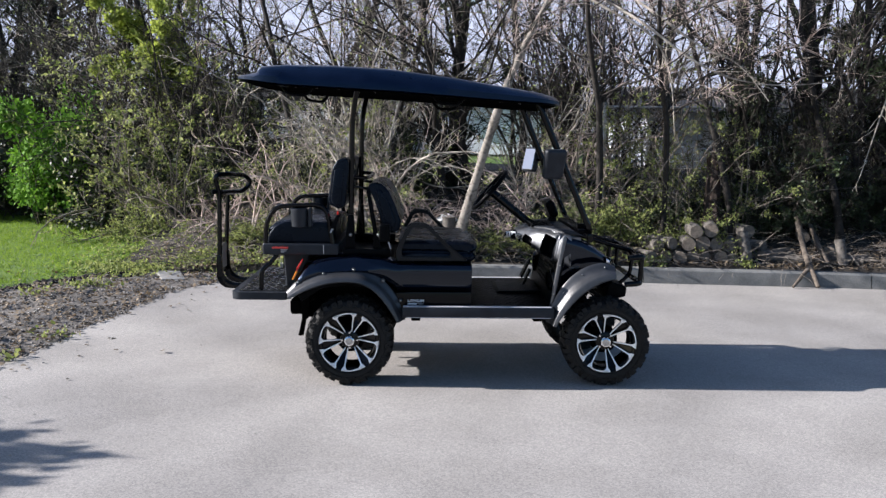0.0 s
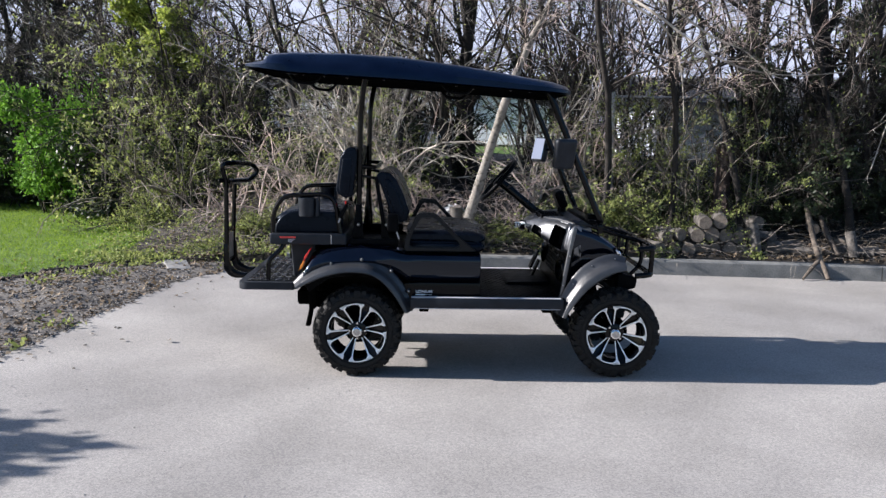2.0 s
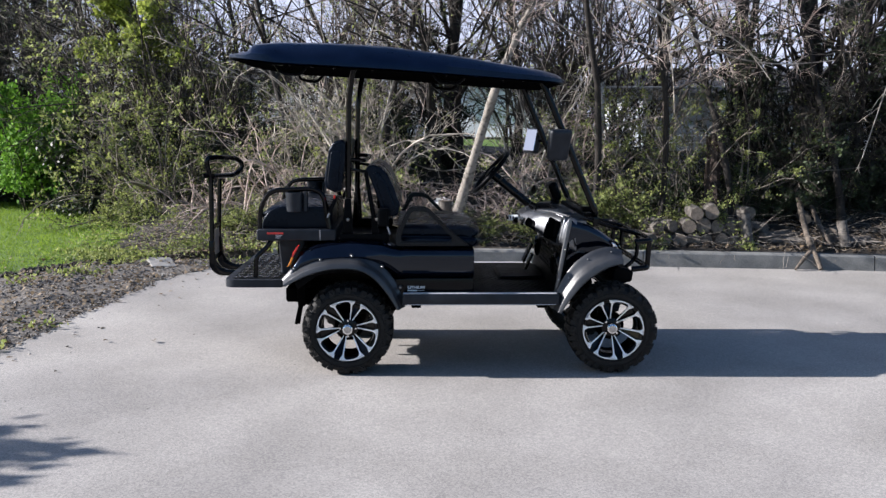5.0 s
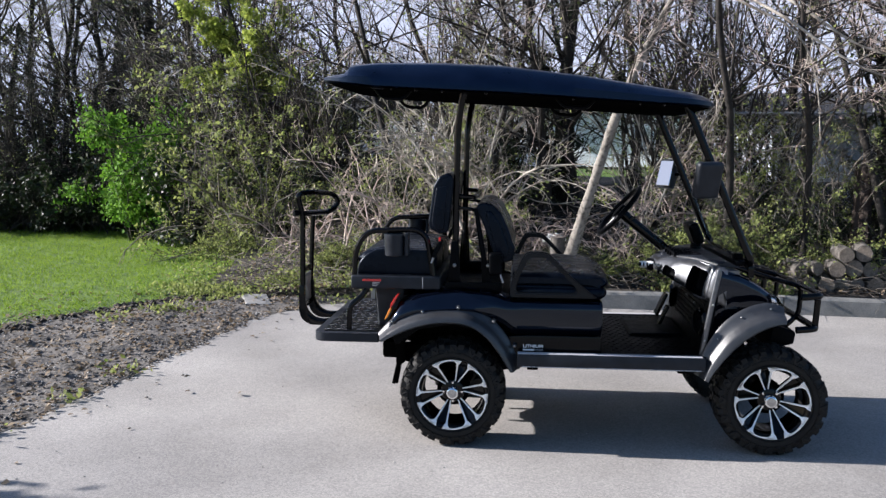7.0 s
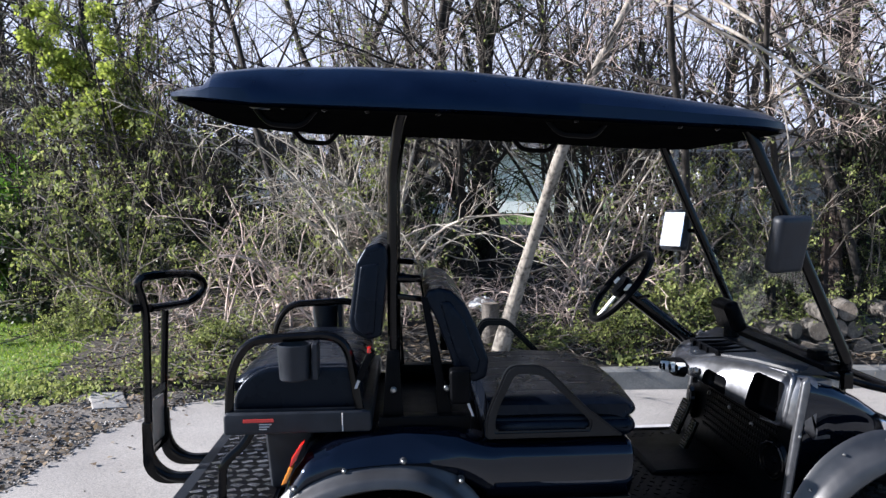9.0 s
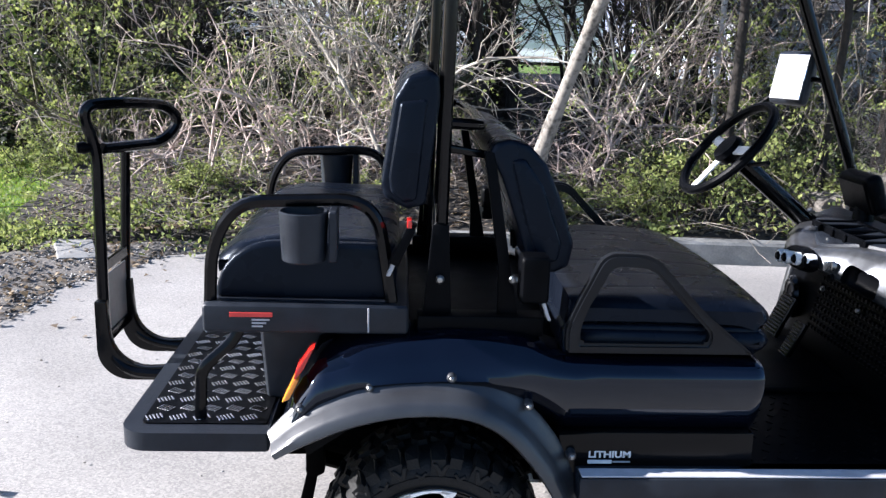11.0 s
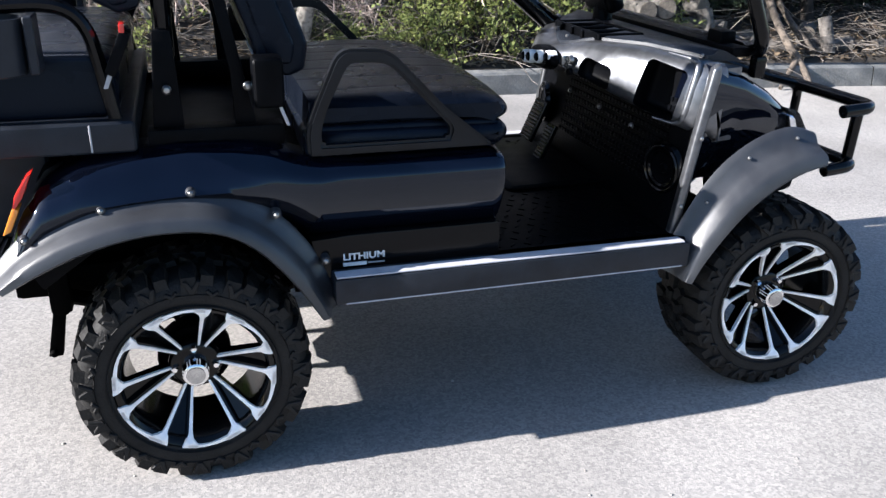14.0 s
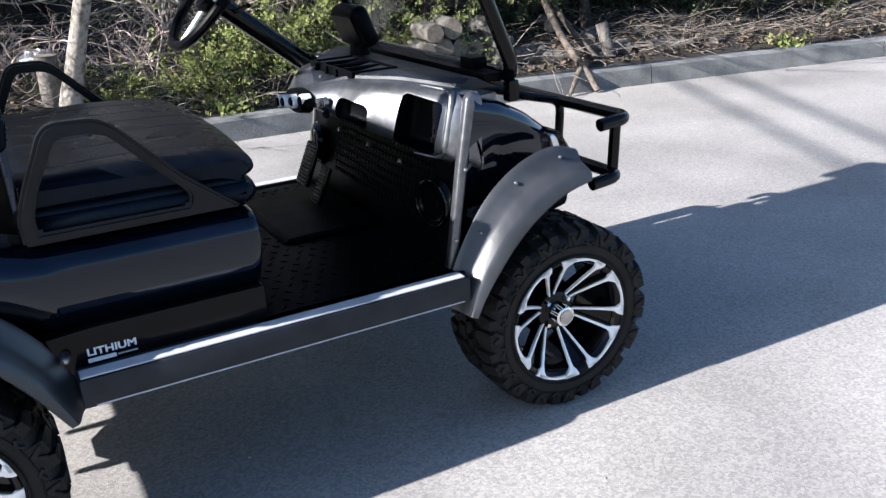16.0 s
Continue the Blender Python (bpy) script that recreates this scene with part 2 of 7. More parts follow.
M_SIDINGGREY = surf("grey_siding", (0.74, 0.77, 0.82), (0.84, 0.87, 0.92), 3, 0.7)
M_SHINGLE = surf("roof_shingle", (0.018, 0.018, 0.02), (0.04, 0.04, 0.043), 12, 0.9, bump=0.5)
M_WIRE = surf("galvanised_wire", (0.34, 0.35, 0.37), (0.50, 0.51, 0.53), 12, 0.5, metal=0.2)


M_HAZE = bpy.data.materials.new("pale_sky_haze")
M_HAZE.use_nodes = True
hz = M_HAZE.node_tree.nodes
hz.remove(hz["Principled BSDF"])
glow = hz.new("ShaderNodeEmission")
glow.inputs[0].default_value, glow.inputs[1].default_value = (0.74, 0.80, 1.0, 1), 0.44
M_HAZE.node_tree.links.new(glow.outputs[0], hz["Material Output"].inputs[0])

# ---- building helpers ----
def finish(name, me, material, parent=None, label="", smooth=None):
    me.materials.append(material)
    if smooth is not None:
        me.polygons.foreach_set("use_smooth", [True] * len(me.polygons))
        me.set_sharp_from_angle(angle=radians(smooth))
    ob = new(name, me)
    if parent is not None:
        ob.parent = parent
    if label:
        ob["label"] = label
    return ob


def part(name, bm, material, parent=None, label="", smooth=35):
    me = bpy.data.meshes.new(name)
    bm.normal_update()
    bm.to_mesh(me)
    bm.free()
    return finish(name, me, material, parent, label, smooth)


def raw(name, verts, faces, material, parent=None, label="", smooth=None):
    """A mesh from numpy arrays: verts (n, 3), faces (m, k)."""
    me = bpy.data.meshes.new(name)
    k = faces.shape[1]
    me.vertices.add(len(verts))
    me.vertices.foreach_set("co", np.ascontiguousarray(verts, dtype=np.float32).ravel())
    me.loops.add(faces.size)
    me.loops.foreach_set("vertex_index", np.ascontiguousarray(faces, dtype=np.int32).ravel())
    me.polygons.add(len(faces))
    me.polygons.foreach_set("loop_start", np.arange(0, faces.size, k, dtype=np.int32))
    me.update(calc_edges=True)
    return finish(name, me, material, parent, label, smooth)


def thing(name, label, category, group="", kind=""):
    return tagged(new(name), label, category, group, kind)


def prism_bm(poly, y0, y1, bevel=0.0, seg=2):
    """A polygon in x, z drawn out along y."""
    bm = bmesh.new()
    a = [bm.verts.new((x, y0, z)) for x, z in poly]
    b = [bm.verts.new((x, y1, z)) for x, z in poly]
    n = len(poly)
    bm.faces.new(a)
    bm.faces.new(b[::-1])
    for i in range(n):
        bm.faces.new((a[i], b[i], b[(i + 1) % n], a[(i + 1) % n]))
    bmesh.ops.recalc_face_normals(bm, faces=bm.faces)
    if bevel:
        sharp = [e for e in bm.edges if e.calc_face_angle(0) > 0.35]
        bmesh.ops.bevel(bm, geom=sharp, offset=bevel, segments=seg, profile=0.6, affect="EDGES", clamp_overlap=True)
    return bm


def box_bm(x0, x1, y0, y1, z0, z1, bevel=0.0, seg=2):
    return prism_bm([(x0, z0), (x1, z0), (x1, z1), (x0, z1)], y0, y1, bevel, seg)


def join(bm, other, m=None):
    """Adds the other bmesh to bm."""
    me = bpy.data.meshes.new("tmp")
    if m is not None:
        bmesh.ops.transform(other, matrix=m, verts=other.verts)
    other.to_mesh(me)
    other.free()
    bm.from_mesh(me)
    bpy.data.meshes.remove(me)
    return bm


def fillet(pts, d=0.04, n=5):
    """Rounds the corners of a polyline."""
    pts = [Vector(p) for p in pts]
    out = [pts[0]]
    for a, b, c in zip(pts, pts[1:], pts[2:]):
        u, v = a - b, c - b
        du, dv = min(d, u.length * 0.49), min(d, v.length * 0.49)
        p, q = b + u.normalized() * du, b + v.normalized() * dv
        out += [p.lerp(b, k / n).lerp(b.lerp(q, k / n), k / n) for k in range(n + 1)]
    return out + [pts[-1]]


def sweep_bm(pts, r, sides=10, closed=False, cap=True, flat=1.0):
    """A tube along a polyline; flat squeezes it across its second axis. r may be a list."""
    pts = [Vector(p) for p in pts]
    n = len(pts)
    rs = r if isinstance(r, (list, tuple)) else [r] * n
    bm = bmesh.new()
    rings = []
    side = None
    for i, p in enumerate(pts):
        t = (pts[(i + 1) % n] - pts[i - 1]) if closed else (pts[min(i + 1, n - 1)] - pts[max(i - 1, 0)])
        t.normalize()
        if side is None:
            side = t.cross(Vector((0, 1, 0)) if abs(t.y) < 0.9 else Vector((1, 0, 0))).normalized()
        side = (side - t * side.dot(t)).normalized()
        up = t.cross(side)
        rings.append([bm.verts.new(p + (side * math.cos(a) + up * math.sin(a) * flat) * rs[i])
                      for a in (2 * math.pi * k / sides for k in range(sides))])
    for i in range(n if closed else n - 1):
        a, b = rings[i], rings[(i + 1) % n]
        for k in range(sides):
            bm.faces.new((a[k], a[(k + 1) % sides], b[(k + 1) % sides], b[k]))
    if cap and not closed:
        bm.faces.new(rings[0][::-1])
        bm.faces.new(rings[-1])
    bmesh.ops.recalc_face_normals(bm, faces=bm.faces)
    return bm


def lathe_bm(profile, steps=48, close=True):
    """A profile of (radius, y) turned round the y axis."""
    bm = bmesh.new()
    rings = []
    for r, y in profile:
        rings.append([bm.verts.new((r * math.cos(a), y, r * math.sin(a))) for a in (2 * math.pi * k / steps for k in range(steps))]
                     if r > 1e-6 else [bm.verts.new((0, y, 0))])
    for a, b in zip(rings, rings[1:] + ([rings[0]] if close else [])):
        for k in range(steps):
            q = [a[k % len(a)], a[(k + 1) % steps % len(a)], b[(k + 1) % steps % len(b)], b[k % len(b)]]
            q = list(dict.fromkeys(q))
            if len(q) > 2:
                bm.faces.new(q)
    bmesh.ops.recalc_face_normals(bm, faces=bm.faces)
    return bm


def at(x, y, z):
    return Matrix.Translation((x, y, z))


def bolt_bm(r=0.008, h=0.006):
    """A domed bolt head that looks along -y."""
    return lathe_bm([(0, -h), (r * 0.6, -h * 0.85), (r, -h * 0.3), (r, 0.004), (0, 0.004)], 10, close=False)


# ---- setting ----
def lerp_table(table, x):
    xs, ys = zip(*table)
    return float(np.interp(x, xs, ys))


def kerb_y(x):
    """The line of the kerb's foot."""
    return lerp_table(((-1.2, 4.30), (1.0, 4.22), (3.0, 4.08), (5.0, 3.85), (6.5, 3.58), (8.0, 3.28), (14.0, 1.9)), x)


def grid_ground(name, x0, x1, y0, y1, nx, ny, height, material, label, keep=None):
    xs, ys = np.linspace(x0, x1, nx), np.linspace(y0, y1, ny)
    v = np.array([(x, y, height(x, y)) for y in ys for x in xs])
    f = [(j * nx + i, j * nx + i + 1, (j + 1) * nx + i + 1, (j + 1) * nx + i) for j in range(ny - 1) for i in range(nx - 1)
         if keep is None or keep((xs[i] + xs[i + 1]) / 2, (ys[j] + ys[j + 1]) / 2)]
    return tagged(raw(name, v, np.array(f), material, smooth=60), label, "ground", kind="structure")


def fbm(x, y, s):
    return noise.fractal(Vector((x * s, y * s, 3.3)), 1.0, 2.0, 3)


bm = bmesh.new()
R = 900.0
ring = [(-R, -R), (R, -R), (R, R), (-R, R)]
bm.faces.new([bm.verts.new((x, y, 0)) for x, y in ring])
tagged(part("ground", bm, M_ASPHALT, smooth=None), "pale weathered asphalt yard with fine stone speckle", "asphalt", kind="structure")


def edge_x(y):
    """Where the asphalt ends towards the dirt, by y."""
    return lerp_table(((-12, -3.3), (-4, -2.75), (-0.1, -2.55), (1.1, -2.40), (2.0, -2.30), (3.4, -2.12), (4.1, -1.75), (4.35, -1.2)), y) + 0.07 * fbm(0.0, y, 2.3)


def dirt_z(x, y):
    d = min(1.0, max(0.0, (edge_x(y) - x) / 0.5))
    return 0.004 + d * (0.035 + 0.035 * fbm(x, y, 1.6) + 0.022 * fbm(x, y, 5.0) + 0.016 * fbm(x, y, 14.0))


def dirt_patch():
    """The strip of bare dirt between asphalt and lawn."""
    ys = np.concatenate((np.linspace(-12.0, -4.1, 70), np.linspace(-4.0, 4.35, 240)))
    us = np.linspace(0, 1, 110) ** 1.4
    v = []
    for y in ys:
        x1 = edge_x(y)
        for u in us:
            x = x1 - u * 7.0
            v.append((x, y, dirt_z(x, y)))
    n = len(us)
    f = np.array([(j * n + i, (j + 1) * n + i, (j + 1) * n + i + 1, j * n + i + 1) for j in range(len(ys) - 1) for i in range(n - 1)])
    tagged(raw("ground_dirt", np.array(v), f[:, ::-1], M_DIRT, smooth=60), "bare brown dirt and gravel strip beside the asphalt", "dirt", kind="structure")


dirt_patch()


def lawn_edge(x):
    return lerp_table(((-9, 0.6), (-4.6, 1.9), (-3.9, 2.7), (-3.6, 3.7), (-3.1, 4.3), (-2.2, 4.7)), x)


def lawn_z(x, y):
    return 0.012 + 0.03 * min(1.0, max(0.0, (y - lawn_edge(x)) / 0.5)) + 0.025 * fbm(x, y, 1.6) * 0.8 + 0.02


grid_ground("ground_lawn", -16, -1.6, 0.3, 11.3, 80, 60, lawn_z, M_LAWN, "short spring lawn in sunlight",
            keep=lambda x, y: y > lawn_edge(x) + 0.12 * fbm(x, y, 2.0))


def soil_z(x, y):
    d = y - kerb_y(x)
    bank = 0.155 + min(0.95, 0.26 * max(0.0, d - 0.2))
    low = 0.05 + min(0.3, 0.12 * max(0.0, y - 4.6))
    f = min(1.0, max(0.0, (x + 3.0) / 1.8))
    return low + (bank - low) * f + 0.04 * fbm(x, y, 0.9) * min(1.0, max(0.0, (d - 0.1) / 0.6))


def soil():
    xs = np.linspace(-3.2, 16, 150)
    us = np.linspace(0, 1, 40) ** 1.4
    v = []
    for x in xs:
        y0 = kerb_y(x) + 0.13 if x > -1.25 else 4.36
        for u in us:
            y = y0 + u * 7.5
            z = soil_z(x, y)
            if x < -1.25:
                z *= min(1.0, (y - y0) / 0.4)
            v.append((x, y, z if u else -0.02))
    n = len(us)
    f = np.array([(j * n + i, (j + 1) * n + i, (j + 1) * n + i + 1, j * n + i + 1) for j in range(len(xs) - 1) for i in range(n - 1)])
    tagged(raw("ground_soil", np.array(v), f, M_SOIL, smooth=60), "woodland soil bank behind the kerb, coloured dark for thicket shade", "soil", kind="structure")


soil()
grid_ground("ground_far_lawn", -60, 60, 10.6, 80, 100, 60, lambda x, y: 1.2 * min(1.0, max(0.0, (y - 10.6) / 3.0)) + 0.08 * fbm(x, y, 0.3) * (y > 11) - 0.05, M_LAWN, "far lawn rising behind the trees")
grid_ground("ground_thicket", -40, -1.6, 10.6, 15, 60, 20, lambda x, y: 0.07 + 0.05 * fbm(x, y, 0.7) + 0.28 * max(0.0, y - 10.2), M_SOIL, "soil under the thicket, its shade put into the dark colour")


def kerb():
    """Cast concrete kerb: a chamfered section along a gentle curve, in lengths with open joints."""
    root = thing("kerb", "grey weathered concrete kerb along the edge of the asphalt", "kerb", kind="structure")
    x = -1.2
    k = 0
    while x < 13.5:
        step = 2.45 if k else 1.7
        bm = bmesh.new()
        rings = []
        for i in range(9):
            xx = x + 0.006 + (step - 0.012) * i / 8
            y = kerb_y(xx)
            h = 0.165 + 0.006 * fbm(xx, 0.0, 2.0)
            rings.append([bm.verts.new((xx, y + dy, z)) for dy, z in ((0, -0.05), (0.0, 0.02), (0.012, h - 0.02), (0.03, h), (0.135, h + 0.002), (0.15, h - 0.015), (0.15, -0.05))])
        for a, b in zip(rings, rings[1:]):
            for j in range(6):
                bm.faces.new((a[j], b[j], b[j + 1], a[j + 1]))
        bm.faces.new(rings[0])
        bm.faces.new(rings[-1][::-1])
        bmesh.ops.recalc_face_normals(bm, faces=bm.faces)
        part("kerb_stone", bm, M_KERB, root)
        x += step
        k += 1


kerb()


# ---- the golf cart ----
W = 1.2
cart = thing("golf_cart", "black lifted four-seat golf cart with chrome-faced alloy wheels parked on asphalt", "golf cart")


def both(fn, *args):
    """Calls fn for the near side and for the far side, mirrored."""
    fn(False, *args)
    fn(True, *args)


def flip(bm, far):
    if far:
        bmesh.ops.transform(bm, matrix=Matrix(((1, 0, 0, 0), (0, -1, 0, W), (0, 0, 1, 0), (0, 0, 0, 1))), verts=bm.verts)
        bmesh.ops.reverse_faces(bm, faces=bm.faces)
    return bm


# wheels
def tyre_bm():
    pr = [(0.188, 0.024), (0.194, 0.006), (0.215, -0.002), (0.244, 0.000), (0.262, 0.012), (0.272, 0.032), (0.274, 0.125), (0.272, 0.218),
          (0.262, 0.238), (0.244, 0.250), (0.215, 0.252), (0.194, 0.244), (0.188, 0.226)]
    bm = lathe_bm(pr, 64)
    # raised rings on the sidewall
    for r in (0.203, 0.232):
        join(bm, lathe_bm([(r - 0.003, 0.004), (r, -0.0045), (r + 0.003, 0.004)], 64))
    return bm


def lug_bm(s, k):
    """A tread block at the top of the tyre: s 0, 1 the shoulders, 2, 3 the middle rows, 4, 5 the side lugs; k picks the shape."""
    d = -1 if s % 2 == 0 else 1
    # outlines in (along, across) from the middle line outwards
    if s < 2:
        shapes = (((-0.004, 0.046), (0.020, 0.056), (0.031, 0.090), (0.025, 0.127), (-0.013, 0.127), (-0.016, 0.086)),
                  ((-0.010, 0.060), (0.010, 0.050), (0.018, 0.082), (0.012, 0.121), (-0.020, 0.121), (-0.024, 0.092)))
        top = 0.2865
    elif s < 4:
        shapes = (((-0.030, 0.002), (0.010, 0.004), (0.020, 0.030), (0.004, 0.048), (-0.010, 0.034), (-0.026, 0.024)),
                  ((-0.016, 0.004), (0.022, 0.002), (0.014, 0.022), (0.024, 0.040), (-0.002, 0.044), (-0.020, 0.026)))
        top = 0.2865
    else:
        y0, y1 = (0.003, -0.007) if d < 0 else (0.247, 0.257)
        sides = ([(-0.021, 0.266), (-0.011, 0.266), (0.001, 0.249), (0.011, 0.266), (0.021, 0.266), (0.006, 0.234), (-0.005, 0.234)],
                 [(-0.016, 0.240), (0.0, 0.227), (0.016, 0.240), (0.011, 0.246), (0.0, 0.237), (-0.011, 0.246)])
        return prism_bm(sides[k % 2], min(y0, y1), max(y0, y1), 0.0018, 1)
    poly = shapes[k % 2]
    b = bmesh.new()
    lo, hi = [], []
    cx, cy = sum(p[0] for p in poly) / len(poly), sum(p[1] for p in poly) / len(poly)
    for x, y in poly:
        edge = max(0.0, y - 0.085)
        fall = 9.0 * edge * edge
        lo.append(b.verts.new((x, 0.125 + d * y, 0.258 - fall * 1.6)))
        hi.append(b.verts.new((cx + (x - cx) * 0.86, 0.125 + d * (cy + (y - cy) * 0.90), top - fall * 0.8)))
    n = len(poly)
    b.faces.new(hi)
    for i in range(n):
        b.faces.new((lo[i], lo[(i + 1) % n], hi[(i + 1) % n], hi[i]))
    bmesh.ops.recalc_face_normals(b, faces=b.faces)
    return b


def mesh_of(name, bm, material, smooth=35):
    """Mesh data that alike pieces share."""
    ob = part(name, bm, material, None, "", smooth)
    me = ob.data
    bpy.data.objects.remove(ob)
    return me


LUGS = [[mesh_of("tread_lug", lug_bm(s, k), M_RUBBER, None) for k in range(2)] for s in range(6)]


RIM = Matrix.Diagonal((0.972, 1, 0.972, 1))


def piece(name, me, parent, m):
    ob = new(name, me)
    ob.parent = parent
    ob.matrix_basis = m
    return ob


def tread(w, n=32):
    for k in range(n):
        for s, off in ((0, 0.0), (1, 0.5), (2, 0.25), (3, 0.75), (4, 0.25), (5, 0.75)):
            piece("tread_lug", LUGS[s][k % 2], w, Matrix.Rotation(2 * math.pi * (k + off) / n, 4, "Y"))


def dish(r):
    """How far the face of the concave wheel lies behind its rim."""
    return 0.001 + 0.080 * min(1.0, max(0.0, (0.186 - r) / 0.128)) ** 0.92


def strip_bm(path, deep, back=0.0):
    """A bar on the dished face: path of (left, right) points in the wheel plane, deep thick, set back."""
    bm = bmesh.new()
    rings = []
    for a, b in path:
        ya, yb = dish(math.hypot(*a)) + back, dish(math.hypot(*b)) + back
        rings.append([bm.verts.new(c) for c in ((a[0], ya, a[1]), (b[0], yb, b[1]), (b[0], yb + deep, b[1]), (a[0], ya + deep, a[1]))])
    for u, v in zip(rings, rings[1:]):
        for k in range(4):
            bm.faces.new((u[k], u[(k + 1) % 4], v[(k + 1) % 4], v[k]))
    bm.faces.new(rings[0])
    bm.faces.new(rings[-1][::-1])
    bmesh.ops.recalc_face_normals(bm, faces=bm.faces)
    return bm


def polar(r, a):
    return (r * math.cos(a), r * math.sin(a))


IN_R, IN_A, OUT_R, OUT_A = 0.057, radians(25), 0.187, radians(20.5)


def edge_at(t):
    """A point on the straight edge of a wheel window, from the hub out."""
    (x0, z0), (x1, z1) = polar(IN_R, IN_A), polar(OUT_R, OUT_A)
    return x0 + (x1 - x0) * t, z0 + (z1 - z0) * t


def spoke_bm(face):
    """One wheel window; face: its bright machined frame, else the black spoke that follows it."""
    bm = bmesh.new()
    if not face:
        path = []
        for k in range(7):
            x, z = edge_at(k / 6)
            r, a = math.hypot(x, z), math.atan2(z, x)
            path.append((polar(r, a), polar(r, radians(60) - a)))
        path.append((polar(0.194, OUT_A + 0.03), polar(0.194, radians(60) - OUT_A - 0.03)))
        join(bm, strip_bm(path, 0.012, 0.020))
        # ribs of the spoke's flanks
        for s in (1, -1):
            path = [((edge_at(k / 4)[0], s * edge_at(k / 4)[1]), (edge_at(k / 4)[0], s * (edge_at(k / 4)[1] + 0.006))) for k in range(5)]
            join(bm, strip_bm(path, 0.045, 0.005))
        return bm
    for s in (1, -1):
        path = []
        for k in range(7):
            x, z = edge_at(k / 6)
            w = 0.0058 + 0.0048 * k / 6
            path.append(((x, s * z), (x, s * (z - w))))
        x, z = edge_at(0)
        path.insert(0, ((x - 0.010, s * (z + 0.008)), (x - 0.008, s * (z + 0.004))))
        join(bm, strip_bm(path, 0.010))
        # broad corner where the edge meets the rim, larger on the trailing side
        k = 1.35 if s > 0 else 0.9
        rows = ((0.160, 0.0, 0.050), (0.172, -0.012, 0.065), (0.180, -0.045, 0.085 * k), (0.190, -0.062, 0.150 * k), (0.199, -0.070, 0.135 * k))
        join(bm, strip_bm([(polar(r, s * (OUT_A - a)), polar(r, s * (OUT_A - b))) for r, a, b in rows], 0.009))
    n = 8
    rim = ((0.188, 0.197), (0.190, 0.198), (0.191, 0.198), (0.1915, 0.1975), (0.190, 0.1975), (0.188, 0.197), (0.1865, 0.197), (0.187, 0.197), (0.188, 0.197))
    join(bm, strip_bm([(polar(rim[i][0], -OUT_A + 2 * OUT_A * i / n), polar(rim[i][1], -OUT_A + 2 * OUT_A * i / n)) for i in range(n + 1)], 0.008))
    return bm


SPOKE = mesh_of("spoke", spoke_bm(False), M_RIMBLACK)
SPOKE_FACE = mesh_of("spoke_face", spoke_bm(True), M_MACHINED)


def wheel(x, y, far, phase, steer, nuts):
    barrel = lathe_bm([(0.190, 0.006), (0.193, 0.010), (0.190, 0.018), (0.180, 0.026), (0.172, 0.060), (0.170, 0.200), (0.180, 0.225), (0.192, 0.232),
                       (0.184, 0.215), (0.164, 0.195), (0.164, 0.060), (0.172, 0.020), (0.182, 0.009)], 48)
    w = part("wheel", barrel, M_RIMBLACK, cart, "black alloy wheel with machined split spokes")
    m = pose(x, y, 0.286, 0, 0, steer + (180 if far else 0))
    w.matrix_basis = m
    part("tyre", tyre_bm(), M_RUBBER, w, "chunky all-terrain rubber tyre", 30)
    tread(w)
    for k in range(6):
        turn = Matrix.Rotation(-(phase + k * math.pi / 3), 4, "Y")
        piece("spoke", SPOKE, w, turn @ RIM)
        piece("spoke_face", SPOKE_FACE, w, turn @ RIM)["label"] = "bright machined aluminium spoke edge"
    hub = lathe_bm([(0, 0.078), (0.052, 0.078), (0.060, 0.082), (0.066, 0.095), (0.066, 0.12), (0, 0.12)], 32, False)
    part("hub", hub, M_RIMBLACK, w)
    cup = lathe_bm([(0, 0.026), (0.020, 0.0255), (0.027, 0.027), (0.0305, 0.029), (0.0325, 0.034), (0.0335, 0.080)], 32, False)
    part("hub_cap", cup, M_CHROME, w, "chrome hub cap")
    disc = lathe_bm([(0, 0.0235), (0.0225, 0.0235), (0.0235, 0.0265), (0, 0.0265)], 28, False)
    part("cap_face", disc, M_CAP, w, "brushed face of the hub cap")
    for k in range(4):
        a = nuts + k * math.pi / 2
        nut = lathe_bm([(0, 0.064), (0.0065, 0.064), (0.0088, 0.068), (0.009, 0.082)], 6, False)
        bmesh.ops.transform(nut, matrix=at(0.050 * math.cos(a), 0, 0.050 * math.sin(a)), verts=nut.verts)
        part("lug_nut", nut, M_CHROME, w)
    drum = lathe_bm([(0, 0.125), (0.085, 0.125), (0.092, 0.135), (0.092, 0.18), (0, 0.18)], 24, False)
    part("brake_drum", drum, M_CHASSIS, w)


wheel(0.0, 0.004, False, radians(39), 0, 0.0)
wheel(1.672, 0.012, False, radians(15), -2, radians(45))
wheel(0.0, W, True, radians(10), 0, 0.3)
wheel(1.672, W, True, radians(25), -2, 0.9)

